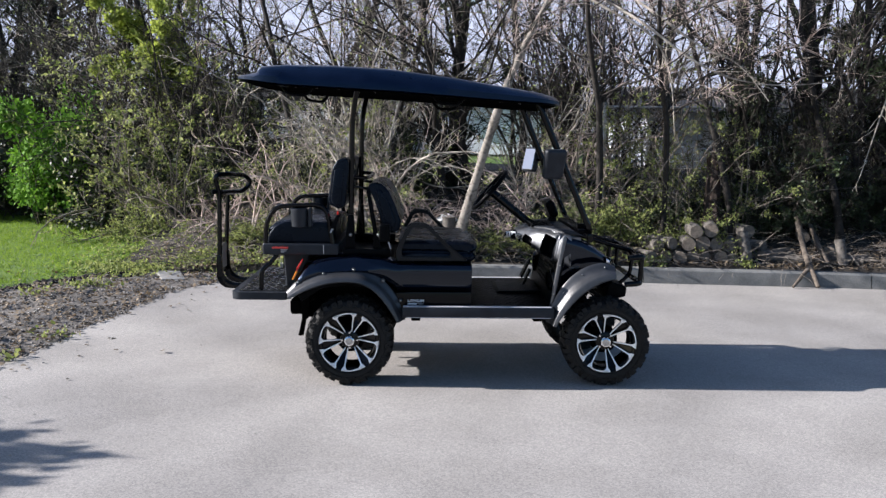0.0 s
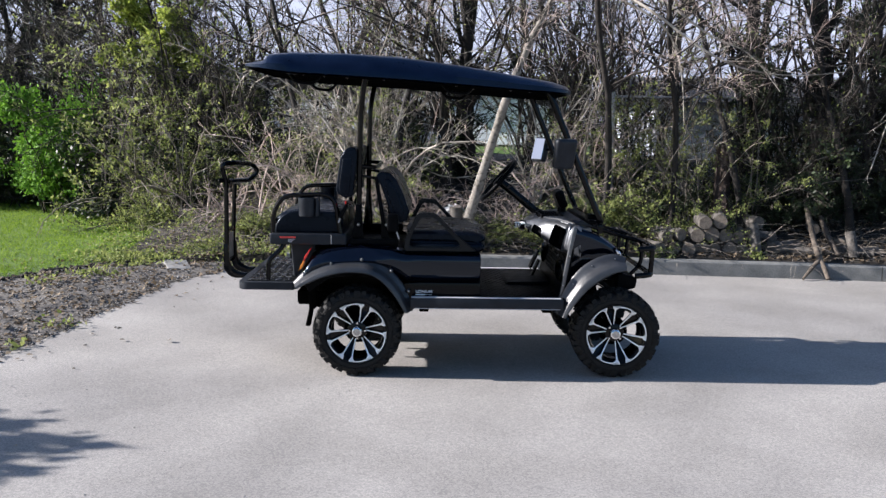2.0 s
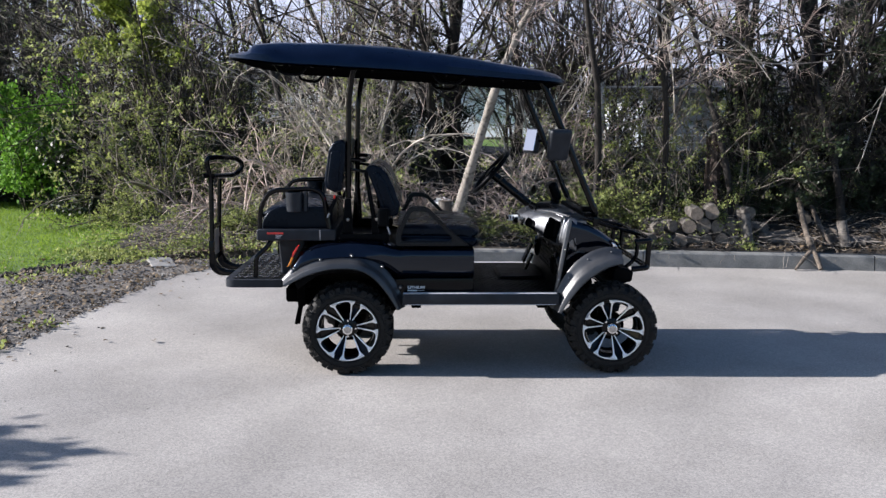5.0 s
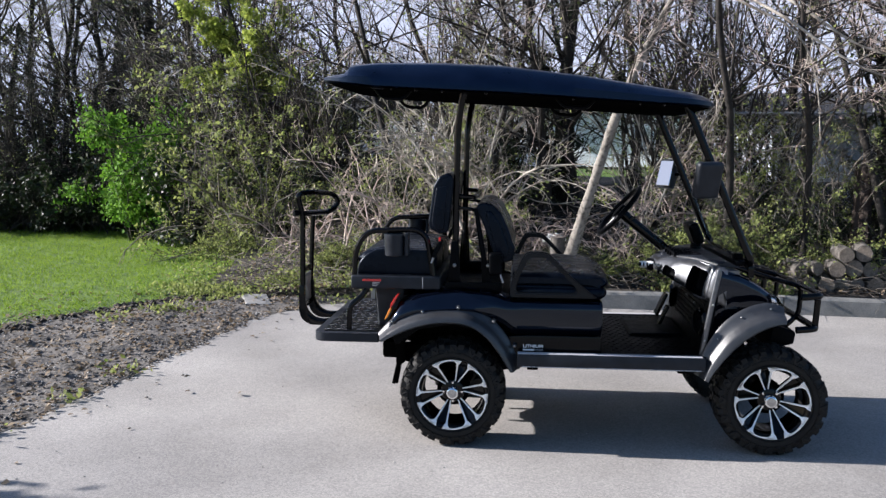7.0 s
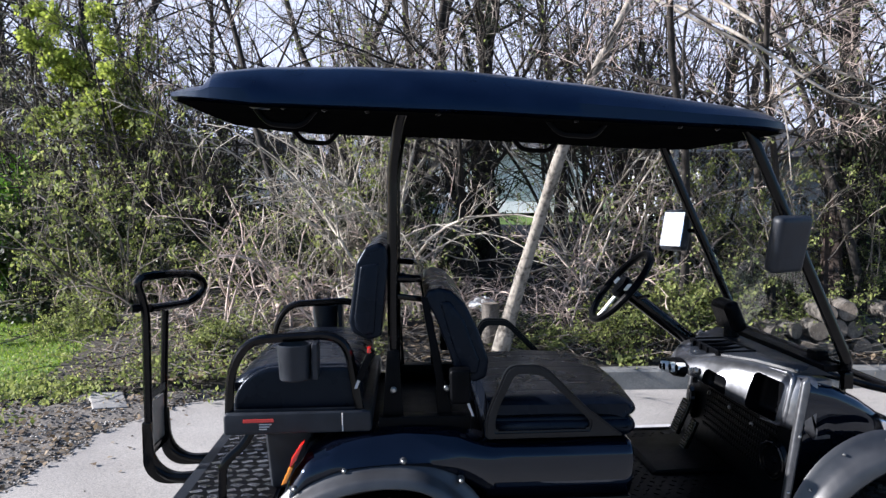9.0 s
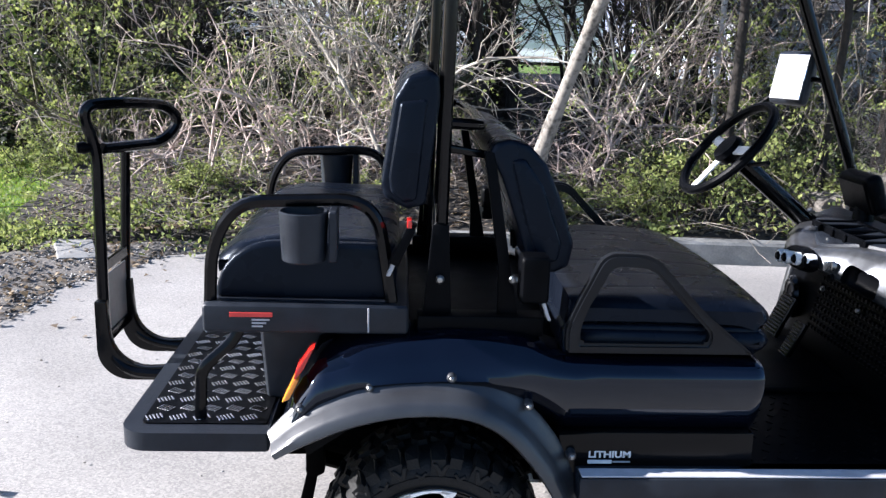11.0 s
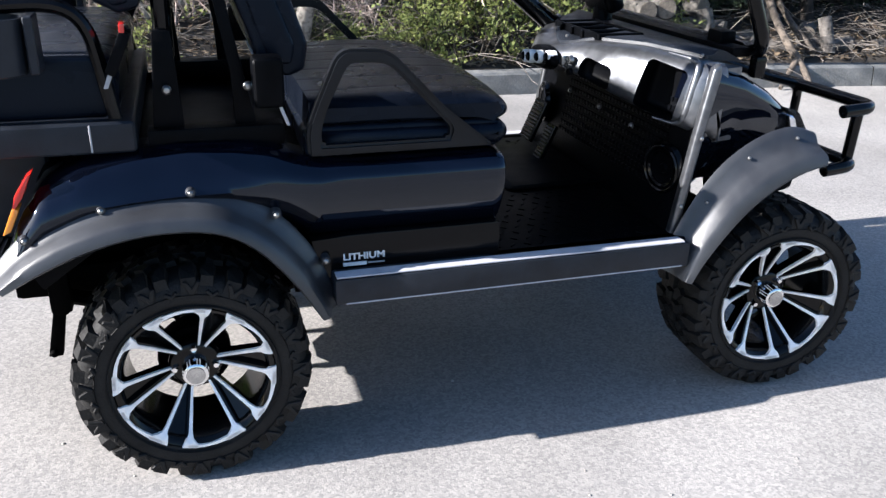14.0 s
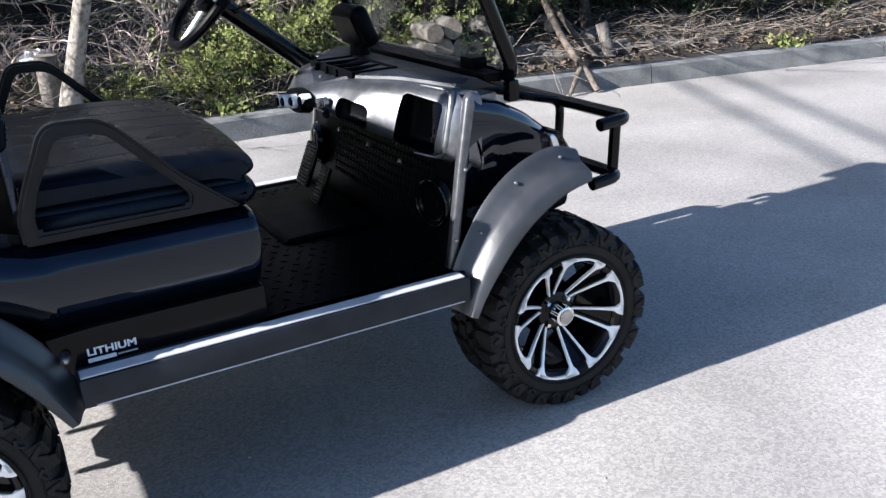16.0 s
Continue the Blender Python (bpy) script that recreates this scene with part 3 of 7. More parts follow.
# chassis
ch = box_bm(-0.42, 1.62, 0.34, 0.42, 0.40, 0.48, 0.006)
for b in (box_bm(-0.42, 1.62, 0.78, 0.86, 0.40, 0.48, 0.006), box_bm(-0.42, -0.34, 0.30, 0.90, 0.42, 0.50, 0.006),
          box_bm(0.40, 0.46, 0.10, 1.10, 0.41, 0.47, 0.006), box_bm(1.20, 1.26, 0.10, 1.10, 0.41, 0.47, 0.006),
          box_bm(1.50, 1.60, 0.30, 0.90, 0.38, 0.50, 0.006)):
    join(ch, b)
part("chassis", ch, M_CHASSIS, cart, "black steel chassis frame")
part("rear_axle", join(sweep_bm([(0, 0.22, 0.286), (0, 0.98, 0.286)], 0.035, 12), lathe_bm([(0, 0.5), (0.09, 0.5), (0.11, 0.56), (0.11, 0.66), (0.09, 0.72), (0, 0.72)], 20, False), at(0, 0, 0.286)), M_CHASSIS, cart)
part("front_axle", sweep_bm([(1.68, 0.20, 0.286), (1.68, 0.3, 0.33), (1.68, 0.9, 0.33), (1.68, 1.0, 0.286)], 0.028, 10), M_CHASSIS, cart)
part("motor_guard", box_bm(-0.28, 0.30, 0.42, 0.78, 0.32, 0.52, 0.02), M_CHASSIS, cart)


def suspension(far):
    part("leaf_spring", flip(sweep_bm(fillet([(-0.32, 0.30, 0.42), (0.0, 0.30, 0.33), (0.32, 0.30, 0.40)], 0.15), 0.018, 8, flat=1.6), far), M_CHASSIS, cart)
    part("shackle", flip(join(join(prism_bm([(-0.335, 0.62), (-0.285, 0.62), (-0.285, 0.40), (-0.31, 0.385), (-0.335, 0.40)], 0.235, 0.275, 0.004),
                                   prism_bm([(-0.33, 0.41), (-0.30, 0.41), (-0.325, 0.275), (-0.36, 0.275)], 0.24, 0.265, 0.004)),
                              bolt_bm(0.011, 0.012), at(-0.345, 0.24, 0.285)), far), M_CHASSIS, cart)
    part("spring_hanger", flip(join(box_bm(0.27, 0.345, 0.20, 0.26, 0.40, 0.56, 0.006), bolt_bm(0.012, 0.014), at(0.325, 0.2, 0.42)), far), M_CHASSIS, cart)
    part("shock_absorber", flip(sweep_bm([(1.60, 0.24, 0.30), (1.52, 0.26, 0.72)], 0.024, 10), far), M_CHASSIS, cart)


both(suspension)

# body shell
BODY_TOP = ((-0.385, 0.60), (-0.365, 0.66), (-0.335, 0.725), (-0.285, 0.79), (-0.20, 0.828), (-0.10, 0.846), (0.02, 0.857), (0.14, 0.853), (0.22, 0.842), (0.275, 0.818), (0.33, 0.803), (0.45, 0.800), (0.79, 0.800))
BODY_FOOT = ((-0.385, 0.585), (-0.335, 0.60), (-0.30, 0.62), (-0.18, 0.69), (-0.03, 0.715), (0.12, 0.70), (0.24, 0.655), (0.31, 0.612), (0.79, 0.612))


def panel_bm():
    """The painted side: a rounded shoulder over a gently hollow flank."""
    bm = bmesh.new()
    rings = []
    xs = list(np.linspace(-0.385, 0.785, 60)) + [0.790]
    for x in xs:
        t, f = lerp_table(BODY_TOP, x), lerp_table(BODY_FOOT, x)
        swell = 0.028 * math.exp(-((x - 0.0) / 0.22) ** 2)
        h = max(0.004, t - f)
        drop = (0.0, 0.002, 0.008, 0.020, 0.036, 0.054, 0.075)
        tight = 1 - 0.46 * min(1.0, max(0.0, (x - 0.16) / 0.22))
        drop = tuple(d * tight for d in drop)
        ys = tuple(0.026 + (y - 0.026) * (tight if y < 0.1 else 1) for y in (0.170, 0.120, 0.090, 0.064, 0.046, 0.034, 0.026))
        sec = [(y + swell * (0.8 if k < 5 else 0.4), t - min(d, h * 0.6) * (1 + 10 * swell if k > 2 else 1)) for k, (d, y) in enumerate(zip(drop, ys))]
        z1 = sec[-1][1]
        for u in (0.2, 0.4, 0.6, 0.8, 1.0):
            z = z1 + (f - z1) * u
            sec.append((0.026 + 0.058 * u ** 2.1, z))
        sec.append((0.13, f - 0.001))
        e = 0.004 if x == xs[-1] else 0.0
        rings.append([bm.verts.new((x, y + e, z - (e if k < 7 else 0))) for k, (y, z) in enumerate(sec)])
    for a, b in zip(rings, rings[1:]):
        for k in range(len(a) - 1):
            bm.faces.new((a[k], b[k], b[k + 1], a[k + 1]))
    for r in (rings[0], rings[-1]):
        back = [bm.verts.new((r[0].co.x, 0.17, r[-1].co.z))]
        bm.faces.new(r + back)
    bmesh.ops.recalc_face_normals(bm, faces=bm.faces)
    return bm


def side_panel(far):
    part("side_panel", flip(panel_bm(), far), M_PAINT, cart, "glossy black painted side panel", 50)
    part("lower_panel", flip(prism_bm([(0.30, 0.603), (0.40, 0.610), (0.788, 0.610), (0.790, 0.50), (0.33, 0.50)], 0.052, 0.12, 0.004), far), M_LOWER, cart, "", 40)
    inner = prism_bm([(-0.33, 0.58), (-0.2, 0.67), (0, 0.70), (0.2, 0.65), (0.33, 0.5), (0.33, 0.46), (0.28, 0.46), (0.17, 0.62), (0, 0.66), (-0.18, 0.63), (-0.31, 0.54)], 0.06, 0.40, 0.004)
    part("wheel_arch_liner", flip(inner, far), M_BLACK, cart)


both(side_panel)
deck = prism_bm([(-0.37, 0.58), (-0.30, 0.78), (-0.10, 0.82), (0.3, 0.80), (0.78, 0.79), (0.78, 0.50), (0.30, 0.50), (0.30, 0.70), (-0.30, 0.70)], 0.155, 1.045, 0.008)
part("rear_body", deck, M_BLACK, cart, "black plastic rear body under the seats")

# fender flares
R_UP = [(-0.405, 0.605), (-0.33, 0.685), (-0.215, 0.742), (-0.09, 0.765), (0.03, 0.766), (0.12, 0.748), (0.21, 0.695), (0.285, 0.612), (0.335, 0.52), (0.36, 0.43)]
R_LO = [(-0.375, 0.572), (-0.31, 0.607), (-0.205, 0.652), (-0.09, 0.680), (0.03, 0.682), (0.11, 0.662), (0.175, 0.615), (0.235, 0.545), (0.28, 0.475), (0.31, 0.425)]
F_UP = [(1.275, 0.425), (1.30, 0.505), (1.35, 0.60), (1.405, 0.683), (1.47, 0.742), (1.54, 0.782), (1.61, 0.803), (1.66, 0.803), (1.715, 0.785)]
F_LO = [(1.335, 0.40), (1.36, 0.448), (1.41, 0.515), (1.46, 0.575), (1.515, 0.625), (1.57, 0.662), (1.62, 0.688), (1.665, 0.703), (1.71, 0.712)]


def flare_bm(up, lo):
    """A flared strip: bolted inner edge, broad sloping face, turned-in lip."""
    up = fillet([(x, 0, z) for x, z in up], 0.06, 3)
    lo = fillet([(x, 0, z) for x, z in lo], 0.06, 3)
    bm = bmesh.new()
    rings = []
    for a, b in zip(up, lo):
        d = b - a
        sec = []
        for f, y in ((-0.06, 0.055), (0.0, 0.046), (0.10, 0.040), (0.30, 0.030), (0.42, 0.012), (0.55, -0.014), (0.66, -0.024), (0.93, -0.028), (1.0, -0.020), (1.0, 0.02), (0.90, 0.03), (0.3, 0.06)):
            p = a + d * f
            sec.append(bm.verts.new((p.x, y, p.z)))
        rings.append(sec)
    for a, b in zip(rings, rings[1:]):
        n = len(a)
        for k in range(n):
            bm.faces.new((a[k], b[k], b[(k + 1) % n], a[(k + 1) % n]))
    bm.faces.new(rings[0])
    bm.faces.new(rings[-1][::-1])
    bmesh.ops.recalc_face_normals(bm, faces=bm.faces)
    return bm


def lathe_at(x, z):
    """The raised boss under a flare bolt."""
    return join(bmesh.new(), lathe_bm([(0, 0.0), (0.009, 0.0), (0.012, 0.005), (0.013, 0.04), (0, 0.04)], 14, False), at(x, 0.027, z))


def flares(far):
    for up, lo, bolts in ((R_UP, R_LO, ((-0.325, 0.675), (-0.162, 0.731), (0.032, 0.757), (0.219, 0.688), (0.331, 0.558))),
                          (F_UP, F_LO, ((1.298, 0.468), (1.385, 0.618), (1.50, 0.735), (1.645, 0.782)))):
        f = part("fender_flare", flip(flare_bm(up, lo), far), M_FLARE, cart, "satin dark grey plastic fender flare", 40)
        for x, z in bolts:
            front = x > 1
            part("bolt", flip(join(bmesh.new(), bolt_bm(0.0048 if front else 0.0065, 0.004 if front else 0.006), at(x, 0.031 if front else 0.026, z)), far), M_SCREW, f)
            if not front:
                part("bolt_tab", flip(lathe_at(x, z), far), M_FLARE, f)


both(flares)


# running boards
def sill(far):
    s = part("rocker_panel", flip(box_bm(0.345, 1.32, -0.015, 0.075, 0.452, 0.522, 0.008), far), M_TRIM, cart, "dark grey rocker panel")
    part("sill_strip", flip(box_bm(0.35, 1.305, -0.010, 0.030, 0.5225, 0.527, 0.0015, 1), far), M_SILLTOP, s, "bright metal strip along the sill")
    part("sill_piping", flip(box_bm(0.37, 1.30, -0.0155, -0.012, 0.455, 0.4585, 0.0008, 1), far), M_SILLTOP, s)


both(sill)

# floor
fl = part("floor_panel", box_bm(0.76, 1.33, 0.03, 1.17, 0.50, 0.522, 0.004), M_BLACK, cart, "black rubber floor with raised tread pattern")
TREAD_BAR = mesh_of("tread_bar", box_bm(-0.010, 0.010, -0.0025, 0.0025, 0, 0.003, 0.001, 1), M_BLACK)
for i in range(12):
    for j in range(24):
        piece("tread_bar", TREAD_BAR, fl, pose(0.80 + i * 0.042 + (0.02 if j % 2 else 0), 0.09 + j * 0.043, 0.522, 0, 0, 45 if (i + j) % 2 else -45))

# kick panel with its mesh of small ridges
kick = part("kick_panel", prism_bm([(1.30, 0.51), (1.34, 0.51), (1.40, 0.86), (1.37, 0.86)], 0.09, 1.11, 0.004), M_BLACK, cart)
ridges = bmesh.new()
for i in range(11):
    for j in range(30):
        u = 0.62 + 0.024 * i
        b = box_bm(-0.004, 0.004, -0.008, 0.008, -0.007, 0.007, 0.002, 1)
        join(ridges, b, at(1.30 + (u - 0.51) * 0.195, 0.22 + j * 0.023, u))
part("kick_panel_mesh", ridges, M_BLACK, kick)
for x, y, z in ((1.335, 0.62, 0.755), (1.335, 0.40, 0.745), (1.335, 0.85, 0.76)):
    part("bolt", join(bmesh.new(), bolt_bm(0.009, 0.008), at(x, y, z) @ Matrix.Rotation(radians(-90), 4, "Z")), M_SCREW, kick)


def speaker(far):
    ring = lathe_bm([(0.045, -0.012), (0.052, -0.016), (0.072, -0.014), (0.078, 0.0), (0.045, 0.0)], 28)
    m = at(1.325, 0.17, 0.68) @ Matrix.Rotation(radians(-78), 4, "Z")
    s = part("speaker", flip(join(bmesh.new(), ring, m), far), M_STEEL, cart, "round black speaker with bright trim ring")
    cone = lathe_bm([(0, -0.010), (0.012, -0.010), (0.016, -0.002), (0.044, -0.008), (0.046, 0.0), (0, 0.0)], 24, False)
    part("speaker_cone", flip(join(bmesh.new(), cone, m), far), M_BLACK, s)
    tr = lathe_bm([(0.060, -0.0165), (0.064, -0.019), (0.068, -0.0155), (0.064, -0.0145)], 28)
    part("trim_ring", flip(join(bmesh.new(), tr, m), far), M_STEEL, s)


both(speaker)


# pedals
def pedal(y, x, z0, z1, w, label):
    p = part("pedal", join(bmesh.new(), box_bm(-0.008, 0.008, -w / 2, w / 2, 0, z1 - z0, 0.004), at(x, y, z0) @ Matrix.Rotation(radians(24), 4, "Y")), M_STEEL, cart, label)
    n = int((z1 - z0) / 0.012)
    for k in range(n):
        part("pedal_rib", join(bmesh.new(), box_bm(-0.012, -0.007, -w / 2 + 0.006, w / 2 - 0.006, k * 0.012 + 0.004, k * 0.012 + 0.009, 0.001, 1), at(x, y, z0) @ Matrix.Rotation(radians(24), 4, "Y")), M_FLARE, p)


pedal(0.92, 1.205, 0.575, 0.725, 0.095, "ribbed black brake pedal")
pedal(0.80, 1.205, 0.535, 0.665, 0.062, "ribbed black accelerator pedal")
part("pedal_tray", prism_bm([(0.99, 0.524), (1.30, 0.524), (1.30, 0.545), (1.01, 0.538)], 0.52, 0.98, 0.004), M_BLACK, cart)

# dashboard
def plate_ring(x0, x1, y0, y1, z0, z1, w):
    """A low rectangular rim."""
    bm = box_bm(x0, x1, y0, y0 + w, z0, z1, 0.003, 1)
    for o in (box_bm(x0, x1, y1 - w, y1, z0, z1, 0.003, 1), box_bm(x0, x0 + w, y0 + w, y1 - w, z0, z1, 0.003, 1), box_bm(x1 - w, x1, y0 + w, y1 - w, z0, z1, 0.003, 1)):
        join(bm, o)
    return bm


def dash_x(y):
    return 1.080 + 0.250 * (abs(y - 0.6) / 0.47) ** 1.3


def solid_cut(bm, cutters):
    """The solid less the cutters, whose faces take the second material: black, for the pockets' shade."""
    base = new("solid", bpy.data.meshes.new("solid"))
    bm.to_mesh(base.data)
    bm.free()
    tools = []
    for cb in cutters:
        for f in cb.faces:
            f.material_index = 1
        t = new("cutter", bpy.data.meshes.new("cutter"))
        cb.to_mesh(t.data)
        cb.free()
        for ob in (t,):
            ob.data.materials.append(M_DASH)
            ob.data.materials.append(M_BLACK)
        mod = base.modifiers.new("cut", "BOOLEAN")
        mod.operation, mod.solver, mod.object = "DIFFERENCE", "EXACT", t
        tools.append(t)
    base.data.materials.append(M_DASH)
    base.data.materials.append(M_BLACK)
    bpy.context.view_layer.update()
    me = bpy.data.meshes.new_from_object(base.evaluated_get(bpy.context.evaluated_depsgraph_get()))
    for ob in [base] + tools:
        bpy.data.objects.remove(ob)
    me.name = "dashboard"
    return me


def dashboard():
    """A rounded moulding, swept back towards both ends, with pockets let into its face."""
    bm = bmesh.new()
    rings = []
    ys = [0.090, 0.092, 0.097, 0.105, 0.116, 0.13] + list(np.linspace(0.15, 1.05, 37)) + [1.07, 1.084, 1.095, 1.103, 1.108, 1.110]
    for y in ys:
        u = max(0.0, 1 - (0.51 - abs(y - 0.6)) / 0.035)
        k = math.sqrt(max(0.0, 1 - u * u))
        inset = 0.030 * (1 - k)
        x, q = dash_x(y), abs(y - 0.6)
        lo = lerp_table(((0.0, 0.925), (0.10, 0.912), (0.19, 0.884), (0.35, 0.830), (0.47, 0.792), (0.52, 0.788)), q)
        hi = lerp_table(((0.0, 0.968), (0.05, 0.973), (0.14, 0.997), (0.29, 1.002), (0.40, 0.992), (0.52, 0.980)), q)
        d = hi - lo
        wave = 0.012 * math.exp(-((q - 0.25) / 0.06) ** 2)
        back = 1.43 if q > 0.47 else 1.50
        pr = [(back, lo - 0.03 + inset), (x + 0.13, lo - 0.025 + inset), (x + 0.060 + inset, lo - 0.010 + inset), (x + 0.026 + inset, lo + 0.004 + inset), (x + 0.008 + inset, lo + 0.10 * d + inset * 0.6), (x + inset, lo + 0.20 * d), (x + 0.004 + inset - wave, lo + 0.38 * d),
              (x + 0.014 + inset - wave, lo + 0.62 * d), (x + 0.025 + inset, lo + 0.80 * d - inset * 0.3), (x + 0.040 + inset, lo + 0.92 * d - inset * 0.6), (x + 0.060 + inset, hi - 0.004 - inset * 0.8), (x + 0.085, hi - inset), (max(x + 0.10, 1.38), hi - 0.004 - inset), (back + 0.005, 0.965 - inset)]
        pr = [(min(px, back + 0.006), pz) for px, pz in pr]
        rings.append([bm.verts.new((px, y, pz)) for px, pz in pr])
    for a, b in zip(rings, rings[1:]):
        n = len(a)
        for k in range(n):
            bm.faces.new((a[k], b[k], b[(k + 1) % n], a[(k + 1) % n]))
    bm.faces.new(rings[0])
    bm.faces.new(rings[-1][::-1])
    bmesh.ops.recalc_face_normals(bm, faces=bm.faces)
    cuts = []
    for side in (0, 1):
        for ya, yb, za, zb, r, depth in ((0.142, 0.252, 0.826, 0.968, 0.020, 0.085), (0.322, 0.424, 0.878, 0.950, 0.028, 0.03)):
            xm = dash_x((ya + yb) / 2)
            turn = math.atan2(dash_x(ya) - dash_x(yb), yb - ya)
            w = (yb - ya) / 2
            box = box_bm(-0.10, depth, -w / math.cos(turn) * 0.96, w / math.cos(turn) * 0.96, -(zb - za) / 2, (zb - za) / 2, r, 4)
            m = at(xm + 0.012, (ya + yb) / 2, (za + zb) / 2) @ Matrix.Rotation(turn, 4, "Z") @ Matrix.Rotation(radians(12), 4, "X") @ Matrix.Rotation(radians(2), 4, "Y")
            bmesh.ops.transform(box, matrix=m, verts=box.verts)
            cuts.append(flip(box, side == 1))
    return solid_cut(bm, cuts)


dash_me = dashboard()
dash_me.polygons.foreach_set("use_smooth", [True] * len(dash_me.polygons))
dash_me.set_sharp_from_angle(angle=radians(40))
dash = new("dashboard", dash_me)
dash.parent = cart
dash["label"] = "grey metallic dashboard with open storage cubbies"
for far in (False, True):
    xa, xb = dash_x(0.125), dash_x(0.262)
    # raised rounded lip round the outer end of the open cubby
    lip = fillet([(dash_x(0.21) + 0.045, 0.21, 0.998), (xa + 0.040, 0.150, 0.985), (xa + 0.036, 0.127, 0.968), (xa + 0.008, 0.126, 0.842), (xa - 0.002, 0.140, 0.810), (dash_x(0.20) + 0.002, 0.20, 0.822)], 0.024, 5)
    n = len(lip)
    part("cubby_lip", flip(sweep_bm(lip, [0.003 + 0.009 * math.sin(math.pi * k / (n - 1)) for k in range(n)], 10), far), M_DASH, dash, "", 70)
part("switch_housing", join(bmesh.new(), lathe_bm([(0, -0.010), (0.072, -0.012), (0.082, -0.006), (0.086, 0.02)], 28, False), at(dash_x(0.56) + 0.006, 0.56, 0.936) @ Matrix.Rotation(radians(-90), 4, "Z") @ Matrix.Rotation(radians(-8), 4, "X") @ Matrix.Diagonal((1, 1, 0.42, 1))), M_BLACK, dash)
for y in (0.503, 0.54, 0.577, 0.614):
    m = at(dash_x(y) - 0.002, y, 0.936 + (0.56 - y) * 0.12) @ Matrix.Rotation(radians(-90), 4, "Z")
    ring = lathe_bm([(0.0155, -0.026), (0.019, -0.024), (0.0205, -0.016), (0.019, 0.004), (0.014, 0.004), (0.0135, -0.02)], 20)
    k = part("switch_knob", join(bmesh.new(), lathe_bm([(0, -0.031), (0.009, -0.031), (0.0125, -0.027), (0.0145, -0.018), (0.015, 0.004)], 18, False), m), M_BLACK, dash, "black switch in a chrome ring")
    part("switch_ring", join(bmesh.new(), ring, m), M_MACHINED, k, "chrome ring")
part("ignition_key", join(bmesh.new(), join(lathe_bm([(0, -0.012), (0.012, -0.012), (0.014, 0), (0, 0.004)], 18, False), box_bm(-0.0025, 0.0025, -0.034, -0.010, -0.013, 0.013, 0.002)), at(dash_x(0.44) - 0.002, 0.440, 0.944) @ Matrix.Rotation(radians(-80), 4, "Z")), M_SCREW, dash)
part("charge_socket", join(bmesh.new(), lathe_bm([(0, -0.010), (0.010, -0.010), (0.012, 0), (0, 0.004)], 16, False), at(dash_x(0.44) - 0.002, 0.442, 0.908) @ Matrix.Rotation(radians(-80), 4, "Z")), M_BLACK, dash)
for y in (0.16, 0.27, 0.40, 0.56):
    part("screw", join(bmesh.new(), bolt_bm(0.0055, 0.004), at(dash_x(y) + 0.085, y, 0.996) @ Matrix.Rotation(radians(-90), 4, "X")), M_SCREW, dash)
# black moulded cover over the top of the dash
cov = bmesh.new()
cr = []
for y in np.linspace(0.15, 1.05, 25):
    q = abs(y - 0.6)
    hi = lerp_table(((0.0, 0.968), (0.05, 0.973), (0.14, 0.997), (0.29, 1.002), (0.40, 0.992), (0.52, 0.980)), q)
    x = dash_x(y) + 0.088
    xs = [x, x + 0.004, x + 0.02, max(x + 0.03, 1.36), 1.46, 1.52]
    zs = [hi - 0.003, hi + 0.008, hi + 0.012, 1.010, 1.006, 0.975]
    cr.append([cov.verts.new((u, y, w)) for u, w in zip(xs, zs)])
for u, w in zip(cr, cr[1:]):
    for k in range(5):
        cov.faces.new((u[k], u[k + 1], w[k + 1], w[k]))
for u in (cr[0], cr[-1]):
    cov.faces.new(u)
bmesh.ops.recalc_face_normals(cov, faces=cov.faces)
cover = part("dash_cover", cov, M_TRIM, dash, "black moulded dash top", 40)
pod = join(bmesh.new(), box_bm(-0.030, 0.030, -0.095, 0.095, -0.062, 0.070, 0.026, 4), at(1.40, 0.80, 1.098) @ Matrix.Rotation(radians(-22), 4, "Y"))
join(pod, lathe_bm([(0, -0.02), (0.035, -0.02), (0.030, 0.05), (0.024, 0.06), (0, 0.06)], 16, False), at(1.41, 0.80, 1.0) @ Matrix.Rotation(radians(90), 4, "X"))
pod = part("dash_screen", pod, M_BLACK, cart, "black display pod on the dashboard", 50)
part("screen", join(bmesh.new(), box_bm(-0.034, -0.029, -0.080, 0.080, -0.046, 0.054, 0.002, 1), at(1.40, 0.80, 1.098) @ Matrix.Rotation(radians(-22), 4, "Y")), M_BLACK, pod, "dark screen")
# raised tray with ribs on top of the dash
tray = part("cup_tray", plate_ring(1.22, 1.37, 0.44, 0.76, 0.990, 1.016, 0.012), M_BLACK, dash)
for y in (0.54, 0.615, 0.69):
    part("tray_rib", box_bm(1.21, 1.36, y - 0.006, y + 0.006, 0.990, 1.014, 0.003, 1), M_BLACK, tray)

